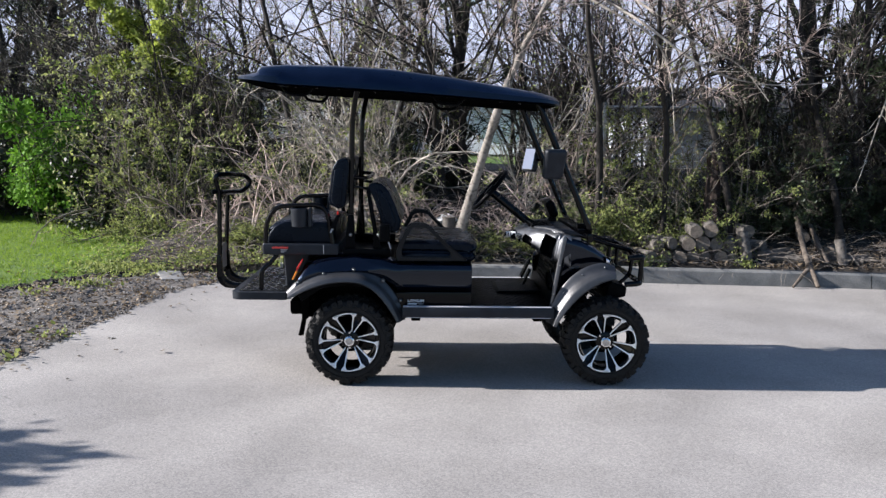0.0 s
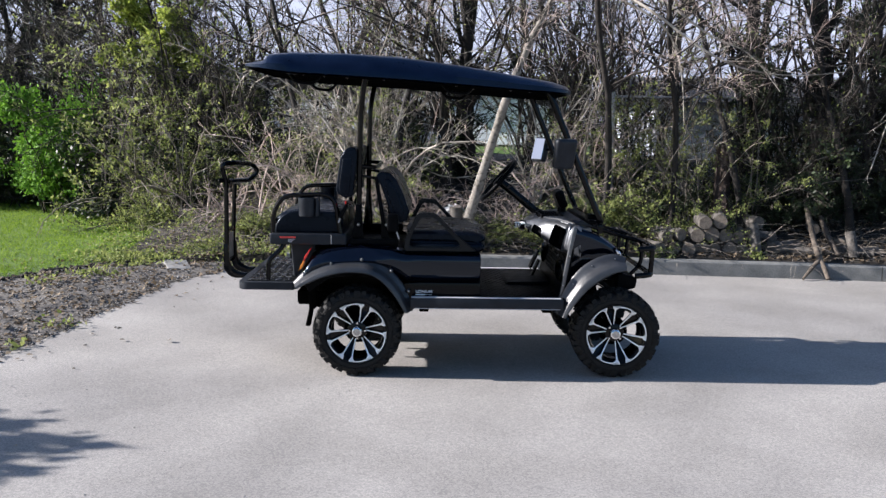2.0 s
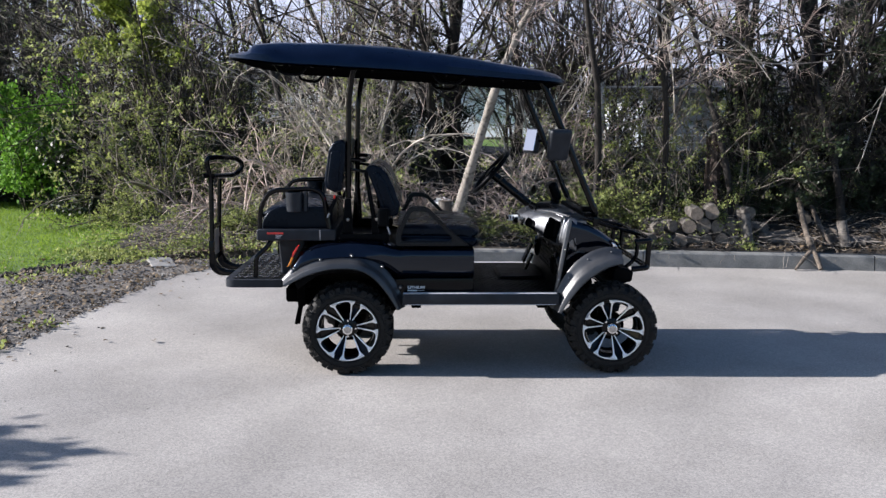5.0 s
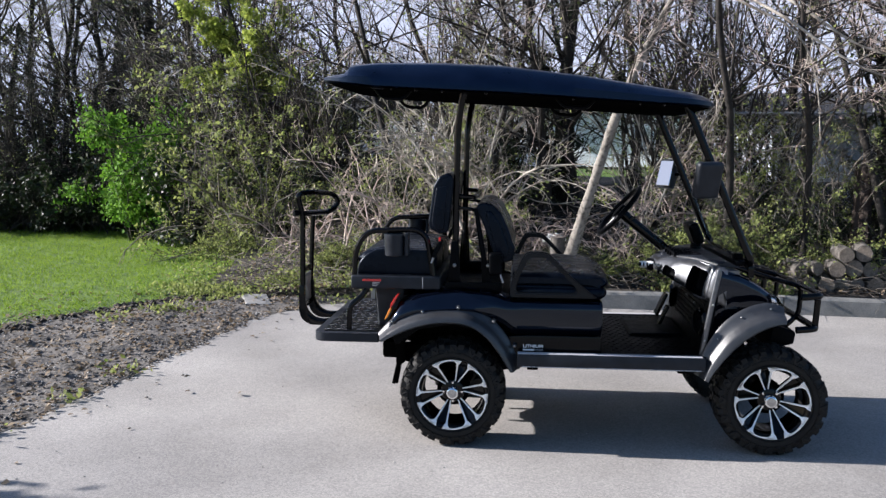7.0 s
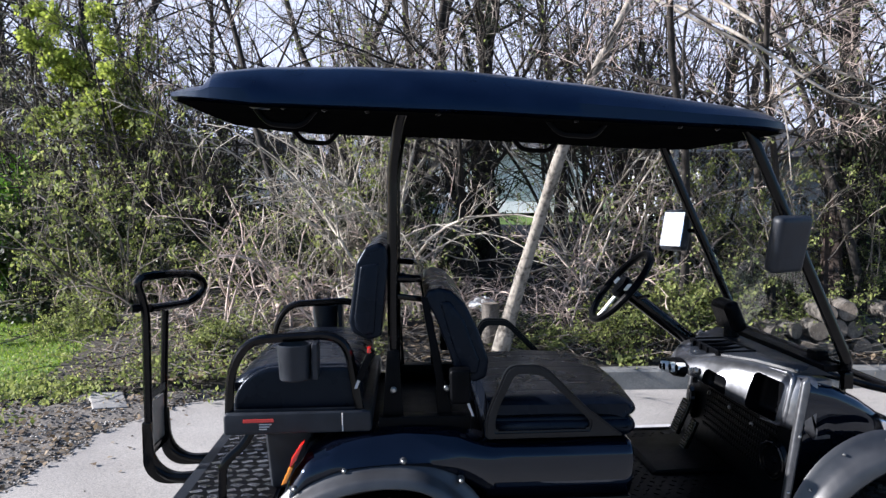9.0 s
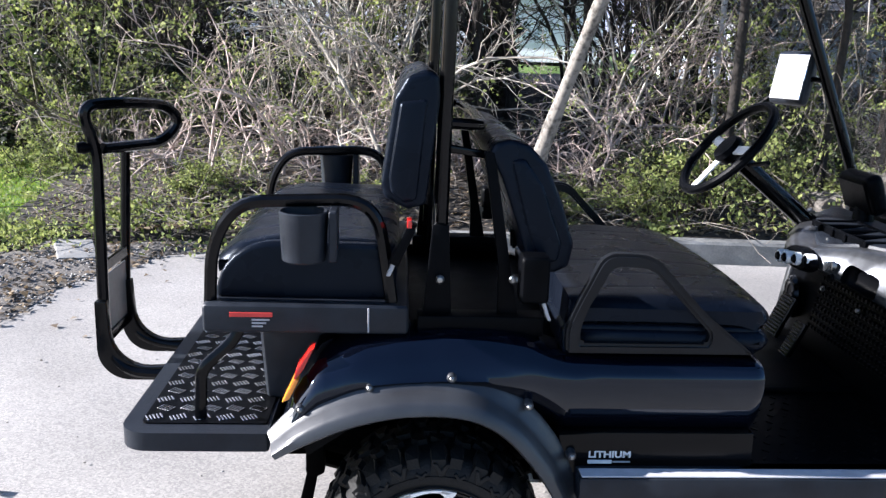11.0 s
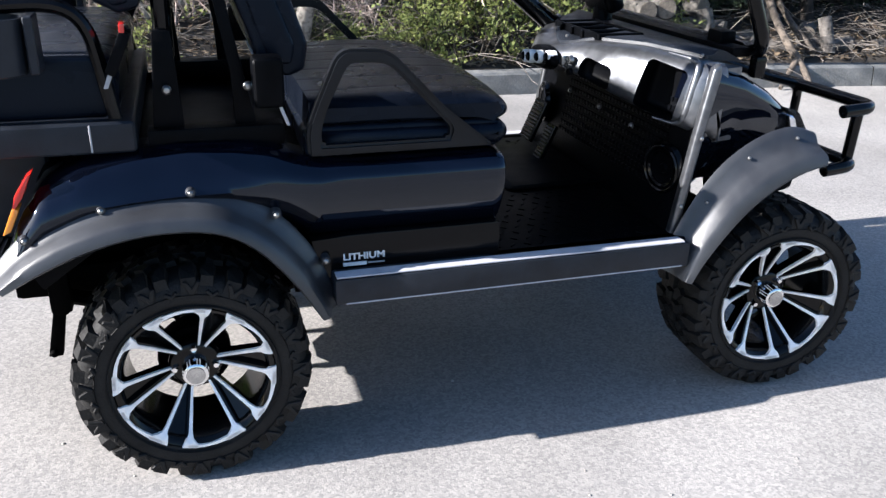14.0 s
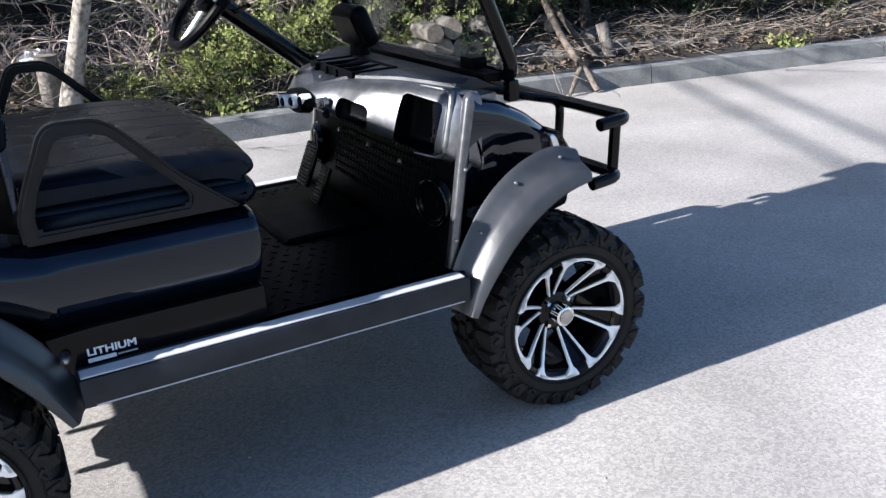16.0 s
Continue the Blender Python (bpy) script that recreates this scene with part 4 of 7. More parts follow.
# cowl, hood
def hood_bm():
    """The front body: a crowned top that falls to the nose, rounded shoulders, sides that curve inwards."""
    top = ((0.0, 0.982), (0.12, 0.972), (0.33, 0.950), (0.61, 0.902), (0.86, 0.842), (0.95, 0.805), (1.0, 0.770))
    bm = bmesh.new()
    rings = []
    for k in range(22):
        u = k / 21
        xt, zt = 1.388 + 0.350 * u, lerp_table(top, u)
        half = 0.526 * (1 - 0.105 * u - 0.05 * u ** 4)
        sec = [(0.0, zt + 0.006), (half * 0.5, zt + 0.004), (half * 0.82, zt - 0.002)]
        r = 0.045
        for a in (0, 18, 36, 54, 72, 90):
            sec.append((half - r + r * math.sin(radians(a)), zt - 0.004 - r * (1 - math.cos(radians(a)))))
        zb = 0.50 + 0.12 * min(1.0, u * 3)
        z1 = sec[-1][1]
        for s in (0.12, 0.28, 0.45, 0.62, 0.8, 1.0):
            sec.append((half - 0.135 * s ** 1.3 + 0.012 * math.sin(s * math.pi), z1 + (zb - z1) * s))
        full = [(0.6 - y, z) for y, z in sec[::-1]] + [(0.6 + y, z) for y, z in sec[1:]]
        rings.append([bm.verts.new((xt - (1 - u) * 0.147 * (zt - z) - 0.04 * u ** 6 * max(0.0, 0.62 - z) , y, z)) for y, z in full])
    for a, b in zip(rings, rings[1:]):
        for k in range(len(a) - 1):
            bm.faces.new((a[k], b[k], b[k + 1], a[k + 1]))
    bm.faces.new(rings[-1])
    bm.faces.new(rings[0][::-1])
    bmesh.ops.recalc_face_normals(bm, faces=bm.faces)
    return bm


part("hood", hood_bm(), M_PAINT, cart, "glossy blue-black painted front cowl and hood", 50)


def cowl(far):
    c = part("cowl_trim", flip(prism_bm([(1.298, 0.505), (1.325, 0.505), (1.372, 0.80), (1.402, 0.955), (1.396, 0.990), (1.376, 0.975), (1.345, 0.80)], 0.064, 0.092, 0.009, 3), far), M_DASH, cart, "grey metallic trim strip along the cowl", 50)
    for x, z in ((1.325, 0.60), (1.362, 0.79)):
        part("screw", flip(join(bmesh.new(), bolt_bm(0.006, 0.005), at(x, 0.062, z)), far), M_SCREW, c)
    h = part("headlight", flip(prism_bm([(1.66, 0.845), (1.70, 0.835), (1.74, 0.775), (1.735, 0.735), (1.69, 0.745)], 0.105, 0.26, 0.012, 2), far), M_LENS, cart, "clear headlight with a pale lens")
    part("reflector", flip(prism_bm([(1.665, 0.83), (1.69, 0.82), (1.715, 0.77), (1.69, 0.755)], 0.115, 0.25, 0.004, 1), far), M_CHROME, h)
    t = part("tail_light", flip(prism_bm([(-0.307, 0.812), (-0.292, 0.822), (-0.318, 0.765), (-0.345, 0.73), (-0.335, 0.77)], 0.052, 0.11, 0.006, 2), far), M_RED, cart, "red tail light")
    part("turn_signal", flip(prism_bm([(-0.342, 0.745), (-0.328, 0.74), (-0.352, 0.69), (-0.372, 0.68)], 0.050, 0.105, 0.006, 2), far), M_AMBER, t, "amber turn signal")


both(cowl)

# brush guard
bg = part("brush_guard", join(join(join(sweep_bm(fillet([(1.80, 0.055, 0.842), (1.905, 0.055, 0.85), (1.905, 1.145, 0.85), (1.80, 1.145, 0.842)], 0.045), 0.0185, 12),
                                   sweep_bm(fillet([(1.79, 0.075, 0.665), (1.895, 0.075, 0.675), (1.895, 1.125, 0.675), (1.79, 1.125, 0.665)], 0.045), 0.0185, 12)),
                              sweep_bm([(1.905, 0.11, 0.85), (1.895, 0.11, 0.675)], 0.0165, 10)), sweep_bm([(1.905, 1.09, 0.85), (1.895, 1.09, 0.675)], 0.0165, 10)), M_STEEL, cart, "black tubular steel brush guard")
for y in (0.38, 0.82):
    part("guard_stay", sweep_bm(fillet([(1.62, y, 0.60), (1.80, y, 0.60), (1.895, y, 0.69), (1.905, y, 0.85), (1.78, y, 0.88), (1.52, y, 0.96)], 0.04), 0.014, 10), M_STEEL, bg)
part("front_bumper", prism_bm([(1.70, 0.52), (1.84, 0.55), (1.85, 0.62), (1.72, 0.66)], 0.25, 0.95, 0.02, 3), M_BLACK, cart)

# windscreen
ws = part("windscreen", prism_bm([(1.557, 1.005), (1.562, 1.005), (1.427, 1.375), (1.422, 1.375)], 0.135, 1.065, 0.001, 1), M_GLASS, cart, "clear folding windscreen", None)
ws.visible_shadow = False
part("windscreen_bar", sweep_bm(fillet([(1.545, 0.12, 1.06), (1.565, 0.14, 1.0), (1.565, 1.06, 1.0), (1.545, 1.08, 1.06)], 0.03), 0.0185, 10), M_STEEL, cart)
part("windscreen_seal", join(box_bm(1.49, 1.545, 0.16, 1.04, 0.985, 1.012, 0.006), box_bm(1.50, 1.55, 0.24, 0.31, 1.0, 1.045, 0.006)), M_BLACK, cart)


# posts
def posts(far):
    part("front_post", flip(sweep_bm(fillet([(1.185, 0.13, 1.865), (1.22, 0.115, 1.79), (1.548, 0.115, 1.035), (1.560, 0.150, 1.005), (1.562, 0.60, 1.002)], 0.035), 0.0205, 12, flat=0.9), far), M_STEEL, cart, "black tubular roof post")
    part("post_foot", flip(box_bm(1.548, 1.582, 0.130, 0.165, 0.930, 0.990, 0.008), far), M_STEEL, cart)
    p = part("rear_post", flip(sweep_bm(fillet([(0.06, 0.13, 1.925), (0.035, 0.17, 1.86), (0.012, 0.185, 1.70), (0.005, 0.185, 1.30), (0.0, 0.185, 0.86)], 0.05), 0.0180, 14, flat=0.9), far), M_STEEL, cart)
    for x, z in ((0.002, 0.970), (0.183, 0.969)):
        part("bolt", flip(join(bmesh.new(), bolt_bm(0.011, 0.010), at(x, 0.135 if x < 0.1 else 0.147, z)), far), M_SCREW, p)
    part("seat_bracket", flip(join(join(prism_bm([(-0.04, 0.84), (0.035, 0.84), (0.022, 1.10), (-0.018, 1.10)], 0.15, 0.17, 0.004), prism_bm([(0.15, 0.82), (0.21, 0.82), (0.175, 1.0), (0.125, 1.28), (0.10, 1.28), (0.145, 1.0)], 0.15, 0.175, 0.004)),
                                   box_bm(-0.05, 0.26, 0.125, 0.19, 0.83, 0.88, 0.006)), far), M_BLACK, cart)
    part("mirror_arm", flip(sweep_bm([(1.37, 0.115, 1.44), (1.31, 0.06, 1.445)], 0.010, 8), far), M_STEEL, cart)


both(posts)
part("seat_back_bar", sweep_bm(fillet([(0.02, 0.20, 1.34), (0.10, 0.22, 1.335), (0.11, 0.6, 1.335), (0.10, 0.98, 1.335), (0.02, 1.0, 1.34)], 0.05), 0.014, 10), M_STEEL, cart)
part("seat_back_rail", sweep_bm([(0.02, 0.2, 1.28), (0.14, 0.22, 1.26), (0.14, 0.98, 1.26), (0.02, 1.0, 1.28)], 0.010, 8), M_STEEL, cart)


def mirror(far):
    b = box_bm(-0.028, 0.022, -0.075, 0.075, -0.095, 0.095, 0.022, 4)
    for v in b.verts:
        v.co.y *= 1 - 0.8 * (v.co.z < 0) * abs(v.co.z)
    m = at(1.30, 0.02, 1.442) @ Matrix.Rotation(radians(-30 if far else -66), 4, "Z") @ Matrix.Rotation(radians(13.5), 4, "Y")
    h = part("mirror", flip(join(bmesh.new(), b, m), far), M_TRIM, cart, "dark grey door mirror housing")
    g = box_bm(-0.0315, -0.026, -0.062, 0.062, -0.08, 0.08, 0.002, 1)
    part("mirror_glass", flip(join(bmesh.new(), g, m), far), M_MIRROR, h, "bright mirror glass")


both(mirror)

# roof
def roof_bm():
    tops = ((-0.71, 2.000), (-0.66, 2.005), (-0.59, 2.012), (-0.555, 2.052), (-0.40, 2.064), (-0.10, 2.062), (0.25, 2.045), (0.66, 1.995), (1.03, 1.935), (1.22, 1.905), (1.32, 1.88), (1.345, 1.86))
    rims = ((-0.71, 1.985), (-0.42, 1.948), (0.3, 1.912), (1.01, 1.862), (1.345, 1.842))
    xs = [x for x, _ in tops]
    xs = sorted(set(xs + list(np.linspace(-0.70, 1.34, 44))))
    vs = np.array([0, 0.02, 0.05, 0.09, 0.14, 0.2, 0.3, 0.4, 0.5, 0.6, 0.7, 0.8, 0.86, 0.91, 0.95, 0.98, 1.0])
    bm = bmesh.new()
    up, lo = [], []
    for x in xs:
        e = min((x + 0.715) / 0.28, (1.35 - x) / 0.22, 1.0)
        half = 0.585 * (0.70 + 0.30 * math.sqrt(max(0.0, 1 - (1 - e) ** 2)))
        zt, zr = lerp_table(tops, x), lerp_table(rims, x)
        a, b = [], []
        for v in vs:
            y = 0.6 + half * (2 * v - 1)
            inn = min(v, 1 - v) * 2 * half
            rise = min(1.0, inn / 0.10)
            rise = 0.30 + 0.70 * math.sin(rise * math.pi / 2)
            groove = 0.010 * math.exp(-((inn - 0.20) / 0.02) ** 2)
            a.append(bm.verts.new((x, y, zr + 0.012 + (zt - zr) * rise - groove)))
            b.append(bm.verts.new((x, y, zr + 0.004 + 0.02 * min(1, inn / 0.05) * (inn > 0.001) * -0.6 + (0.03 if inn > 0.14 else 0.0))))
        up.append(a)
        lo.append(b)
    n = len(vs)
    for g, turn in ((up, 1), (lo, -1)):
        for a, b in zip(g, g[1:]):
            for k in range(n - 1):
                bm.faces.new((a[k], b[k], b[k + 1], a[k + 1])[::turn])
    for i in range(len(xs) - 1):
        bm.faces.new((up[i][0], lo[i][0], lo[i + 1][0], up[i + 1][0]))
        bm.faces.new((up[i][-1], up[i + 1][-1], lo[i + 1][-1], lo[i][-1]))
    for i, t in ((0, 1), (-1, -1)):
        for k in range(n - 1):
            bm.faces.new((up[i][k], up[i][k + 1], lo[i][k + 1], lo[i][k])[::t])
    bmesh.ops.recalc_face_normals(bm, faces=bm.faces)
    return bm


roof = part("roof", roof_bm(), M_ROOF, cart, "long black moulded plastic roof canopy", 40)
roof.location = (0, 0, -0.028)

LINER = lambda x: lerp_table(((-0.71, 1.985), (-0.42, 1.948), (0.3, 1.912), (1.01, 1.862), (1.345, 1.842)), x) - 0.010
lin = bmesh.new()
lr = []
for k in range(26):
    x = -0.69 + 2.01 * k / 25
    e = min((x + 0.715) / 0.28, (1.35 - x) / 0.22, 1.0)
    half = 0.575 * (0.70 + 0.30 * math.sqrt(max(0.0, 1 - (1 - e) ** 2)))
    lr.append([lin.verts.new((x, 0.6 + half * u, LINER(x) + 0.002 * abs(u))) for u in (-1, -0.93, -0.5, 0, 0.5, 0.93, 1)])
for a, b in zip(lr, lr[1:]):
    for k in range(6):
        lin.faces.new((a[k], a[k + 1], b[k + 1], b[k]))
part("roof_liner", lin, M_LINER, roof, "", 60)


def roof_fittings(far):
    for x in (-0.328, -0.199, -0.061, 0.167, 0.614, 0.955, 1.077):
        z = lerp_table(((-0.71, 1.985), (-0.42, 1.948), (0.3, 1.912), (1.01, 1.862), (1.345, 1.842)), x)
        part("bolt", flip(join(bmesh.new(), bolt_bm(0.010, 0.007), at(x, 0.056, z - 0.006) @ Matrix.Rotation(radians(60), 4, "X")), far), M_STEEL, roof)
    for x0, x1, z in ((-0.44, -0.23, 1.93), (0.52, 0.74, 1.882)):
        part("grab_handle", flip(sweep_bm(fillet([(x0, 0.14, z + 0.03), (x0 + 0.05, 0.13, z - 0.035), (x1 - 0.05, 0.13, z - 0.045), (x1, 0.14, z + 0.015)], 0.03), 0.011, 10), far), M_BLACK, roof)


both(roof_fittings)

# front seat
fs = part("front_seat", prism_bm([(0.30, 0.80), (0.785, 0.80), (0.805, 0.83), (0.80, 0.865), (0.76, 0.878), (0.34, 0.88), (0.30, 0.86)], 0.088, 0.985, 0.022, 4), M_VINYL, cart, "black padded vinyl bench seat with stitched pleats", 60)


def pillow_bm(prof, y0, y1, r, grooves=(), deep=0.0, crown=0.0, nose=0.0):
    """A stuffed cushion: a rounded outline drawn out along y, with soft ends and shallow stitched grooves."""
    line = fillet([(x, 0, z) for x, z in prof], 0.028, 4)
    n = len(line)
    x0, x1 = min(p.x for p in line), max(p.x for p in line)
    mid = sum(p.z for p in line) / n
    ys = sorted([y0 + (y1 - y0) * k / 44 for k in range(45)] + [y0 + r * q for q in (0.02, 0.08, 0.18, 0.32)] + [y1 - r * q for q in (0.02, 0.08, 0.18, 0.32)] + [g + d for g in grooves for d in (-0.012, -0.005, 0.0, 0.005, 0.012)])
    bm = bmesh.new()
    rings = []
    for y in ys:
        d = min(y - y0, y1 - y)
        e = r * (1 - math.sqrt(max(0.0, 1 - (1 - min(1.0, d / r)) ** 2)))
        g = sum(math.exp(-((y - q) / 0.006) ** 2) for q in grooves) * deep
        c = 1 - ((y - (y0 + y1) / 2) / ((y1 - y0) / 2)) ** 2
        ring = []
        for k in range(n):
            way = (line[(k + 1) % n] - line[k - 1]).normalized()
            nor = Vector((way.z, 0, -way.x))
            p = line[k] - nor * (e + (g if line[k].z > mid else 0.0))
            f = max(0.0, (p.x - x0) / (x1 - x0) - 0.5) * 2
            ring.append(bm.verts.new((p.x + nose * c * f * f, y, p.z + (crown * c if line[k].z > mid else 0.0))))
        rings.append(ring)
    for a, b in zip(rings, rings[1:]):
        for k in range(n):
            bm.faces.new((a[k], a[(k + 1) % n], b[(k + 1) % n], b[k]))
    bm.faces.new(rings[0])
    bm.faces.new(rings[-1][::-1])
    bmesh.ops.recalc_face_normals(bm, faces=bm.faces)
    return bm


part("cushion_base", pillow_bm([(0.315, 0.808), (0.79, 0.804), (0.818, 0.835), (0.80, 0.868), (0.315, 0.872)], 0.074, 1.00, 0.032, nose=0.02), M_VINYL, fs, "", 80)
part("cushion_top", pillow_bm([(0.310, 0.868), (0.79, 0.860), (0.822, 0.880), (0.812, 0.912), (0.745, 0.936), (0.55, 0.944), (0.315, 0.940)], 0.080, 0.995, 0.055, [0.19 + 0.13 * k for k in range(6)], 0.0018, 0.004, 0.025), M_VINYL, fs, "", 80)
fb = part("front_backrest", prism_bm([(0.110, 1.275), (0.125, 1.302), (0.160, 1.312), (0.205, 1.300), (0.250, 1.255), (0.292, 1.165), (0.328, 1.06), (0.318, 1.0), (0.28, 0.985), (0.22, 0.998), (0.188, 1.10), (0.143, 1.22)], 0.150, 1.03, 0.024, 4), M_VINYL, cart, "black vinyl front backrest", 60)
part("backrest_panel", prism_bm([(0.163, 1.262), (0.197, 1.268), (0.245, 1.20), (0.298, 1.06), (0.288, 1.015), (0.240, 1.015), (0.205, 1.11)], 0.143, 0.175, 0.012, 3), M_VINYL, fb)


def armrest(far):
    outer = [(0.305, 0.815), (0.302, 0.875), (0.325, 0.935), (0.375, 1.045), (0.40, 1.062), (0.485, 1.060), (0.515, 1.045), (0.64, 0.915), (0.765, 0.815)]
    inner = [(0.645, 0.84), (0.655, 0.865), (0.625, 0.895), (0.505, 1.018), (0.48, 1.028), (0.415, 1.030), (0.40, 1.020), (0.352, 0.925), (0.335, 0.87), (0.34, 0.84)]
    bm = bmesh.new()
    o = fillet([(x, 0, z) for x, z in outer], 0.02, 3)
    i = fillet([(x, 0, z) for x, z in inner], 0.02, 3)
    vo = [bm.verts.new(p) for p in o]
    vi = [bm.verts.new(p) for p in i]
    e = [bm.edges.new((r[k], r[(k + 1) % len(r)])) for r in (vo, vi) for k in range(len(r))]
    bmesh.ops.triangle_fill(bm, edges=e, use_beauty=True)
    r = bmesh.ops.extrude_face_region(bm, geom=bm.faces[:])
    bmesh.ops.translate(bm, verts=[v for v in r["geom"] if isinstance(v, bmesh.types.BMVert)], vec=(0, 0.035, 0))
    bmesh.ops.recalc_face_normals(bm, faces=bm.faces)
    bmesh.ops.bevel(bm, geom=[q for q in bm.edges if q.calc_face_angle(0) > 1.0], offset=0.007, segments=2, affect="EDGES", clamp_overlap=True)
    bmesh.ops.translate(bm, verts=bm.verts, vec=(0, 0.05, 0))
    part("armrest", flip(bm, far), M_HIP, cart, "black moulded plastic hip restraint", 50)


both(armrest)

# rear seat
ledge = part("rear_seat_tray", box_bm(-0.562, -0.072, 0.095, 1.105, 0.840, 0.913, 0.014, 3), M_TRIM, cart, "dark grey plastic tray under the rear seat")
part("tray_joint", box_bm(-0.170, -0.166, 0.0925, 0.11, 0.846, 0.907, 0.001, 1), M_STICKGREY, ledge)
st = part("warning_label", box_bm(-0.496, -0.395, 0.0925, 0.096, 0.882, 0.893, 0.0005, 1), M_STICKRED, ledge, "red warning label with unreadable print")
for k, (x0, x1) in enumerate(((-0.444, -0.402), (-0.444, -0.410), (-0.444, -0.418))):
    part("print_bar", box_bm(x0, x1, 0.0925, 0.096, 0.873 - k * 0.008, 0.877 - k * 0.008, 0.0003, 1), M_STICKGREY, st)
rc = part("rear_seat", prism_bm([(-0.53, 0.908), (-0.105, 0.908), (-0.10, 1.0), (-0.14, 1.01), (-0.40, 1.01), (-0.48, 1.01), (-0.53, 0.99)], 0.16, 1.04, 0.03, 4), M_VINYL, cart, "black padded rear-facing vinyl seat", 60)
part("cushion_top", pillow_bm([(-0.535, 0.965), (-0.098, 0.965), (-0.098, 1.040), (-0.16, 1.054), (-0.40, 1.060), (-0.49, 1.042), (-0.538, 1.005)], 0.160, 1.040, 0.040, [0.30 + 0.15 * k for k in range(5)], 0.002, 0.006), M_VINYL, rc, "", 80)
for y0 in (0.150, 1.010):
    arc = [(-0.395 - 0.142 * math.cos(k * math.pi / 16), 0.925 + 0.128 * math.sin(k * math.pi / 16)) for k in range(9)]
    part("seat_side", prism_bm([(-0.105, 0.910), (-0.537, 0.910)] + arc + [(-0.15, 1.050), (-0.112, 1.025)], y0, y0 + 0.04, 0.016, 3), M_VINYL, rc, "", 50)
rb = part("rear_backrest", prism_bm([(-0.135, 1.165), (-0.145, 1.20), (-0.115, 1.40), (-0.085, 1.45), (-0.04, 1.468), (-0.012, 1.455), (-0.008, 1.40), (-0.035, 1.15), (-0.08, 1.135)], 0.150, 1.05, 0.024, 4), M_VINYL, cart, "black vinyl rear backrest with grey edging", 60)
part("backrest_panel", prism_bm([(-0.122, 1.18), (-0.126, 1.215), (-0.102, 1.392), (-0.036, 1.40), (-0.058, 1.16), (-0.09, 1.152)], 0.143, 0.17, 0.012, 3), M_VINYL, rb)


def rear_side(far):
    part("rear_arm_rail", flip(sweep_bm(fillet([(-0.548, 0.130, 0.90), (-0.540, 0.130, 1.05), (-0.478, 0.130, 1.152), (-0.20, 0.130, 1.164), (-0.145, 0.130, 1.12), (-0.112, 0.130, 0.90)], 0.06), 0.0155, 10), far), M_STEEL, cart, "black tubular arm rail")
    cup = lathe_bm([(0, 0.0), (0.047, 0.0), (0.051, 0.004), (0.0575, 0.116), (0.0535, 0.118), (0.046, 0.010), (0, 0.008)], 30, False)
    bmesh.ops.transform(cup, matrix=at(-0.318, 0.083, 1.026) @ Matrix.Rotation(radians(90), 4, "X"), verts=cup.verts)
    cup = part("cup_holder", flip(cup, far), M_TRIM, cart, "round dark grey plastic cup holder")
    part("cup_bracket", flip(box_bm(-0.259, -0.240, 0.045, 0.125, 1.03, 1.148, 0.003, 1), far), M_TRIM, cup)
    part("belt_buckle", flip(join(bmesh.new(), join(box_bm(-0.012, 0.012, -0.03, 0.03, -0.05, 0.05, 0.006), box_bm(-0.010, 0.010, -0.012, 0.012, 0.05, 0.058, 0.002)), at(-0.09, 0.12, 1.06) @ Matrix.Rotation(radians(25), 4, "Y")), far), M_BLACK, cart)
    part("buckle_button", flip(join(bmesh.new(), box_bm(-0.006, 0.006, -0.02, 0.02, -0.01, 0.01, 0.003), at(-0.075, 0.105, 1.115)), far), M_RED, cart, "red belt release button")
    part("seat_belt", flip(prism_bm([(-0.128, 0.985), (-0.118, 0.985), (-0.085, 1.06), (-0.095, 1.065)], 0.10, 0.145, 0.001, 1), far), M_STICKGREY, cart, "grey webbing seat belt")
    part("belt_reel", flip(box_bm(0.19, 0.26, 0.07, 0.14, 0.93, 1.045, 0.014, 3), far), M_BLACK, cart, "black seat belt reel housing")
    part("belt_webbing", flip(prism_bm([(0.262, 0.885), (0.270, 0.885), (0.245, 0.955), (0.238, 0.95)], 0.085, 0.13, 0.001, 1), far), M_STICKGREY, cart)


both(rear_side)
part("belt_hardware", join(box_bm(0.06, 0.12, 0.14, 0.18, 0.862, 0.876, 0.003), box_bm(0.045, 0.135, 0.16, 0.20, 0.856, 0.866, 0.002)), M_MACHINED, cart)
part("storage_box", prism_bm([(-0.44, 0.60), (-0.30, 0.60), (-0.28, 0.86), (-0.46, 0.86)], 0.26, 0.94, 0.02, 3), M_TRIM, cart, "dark grey plastic bag box under the seat")

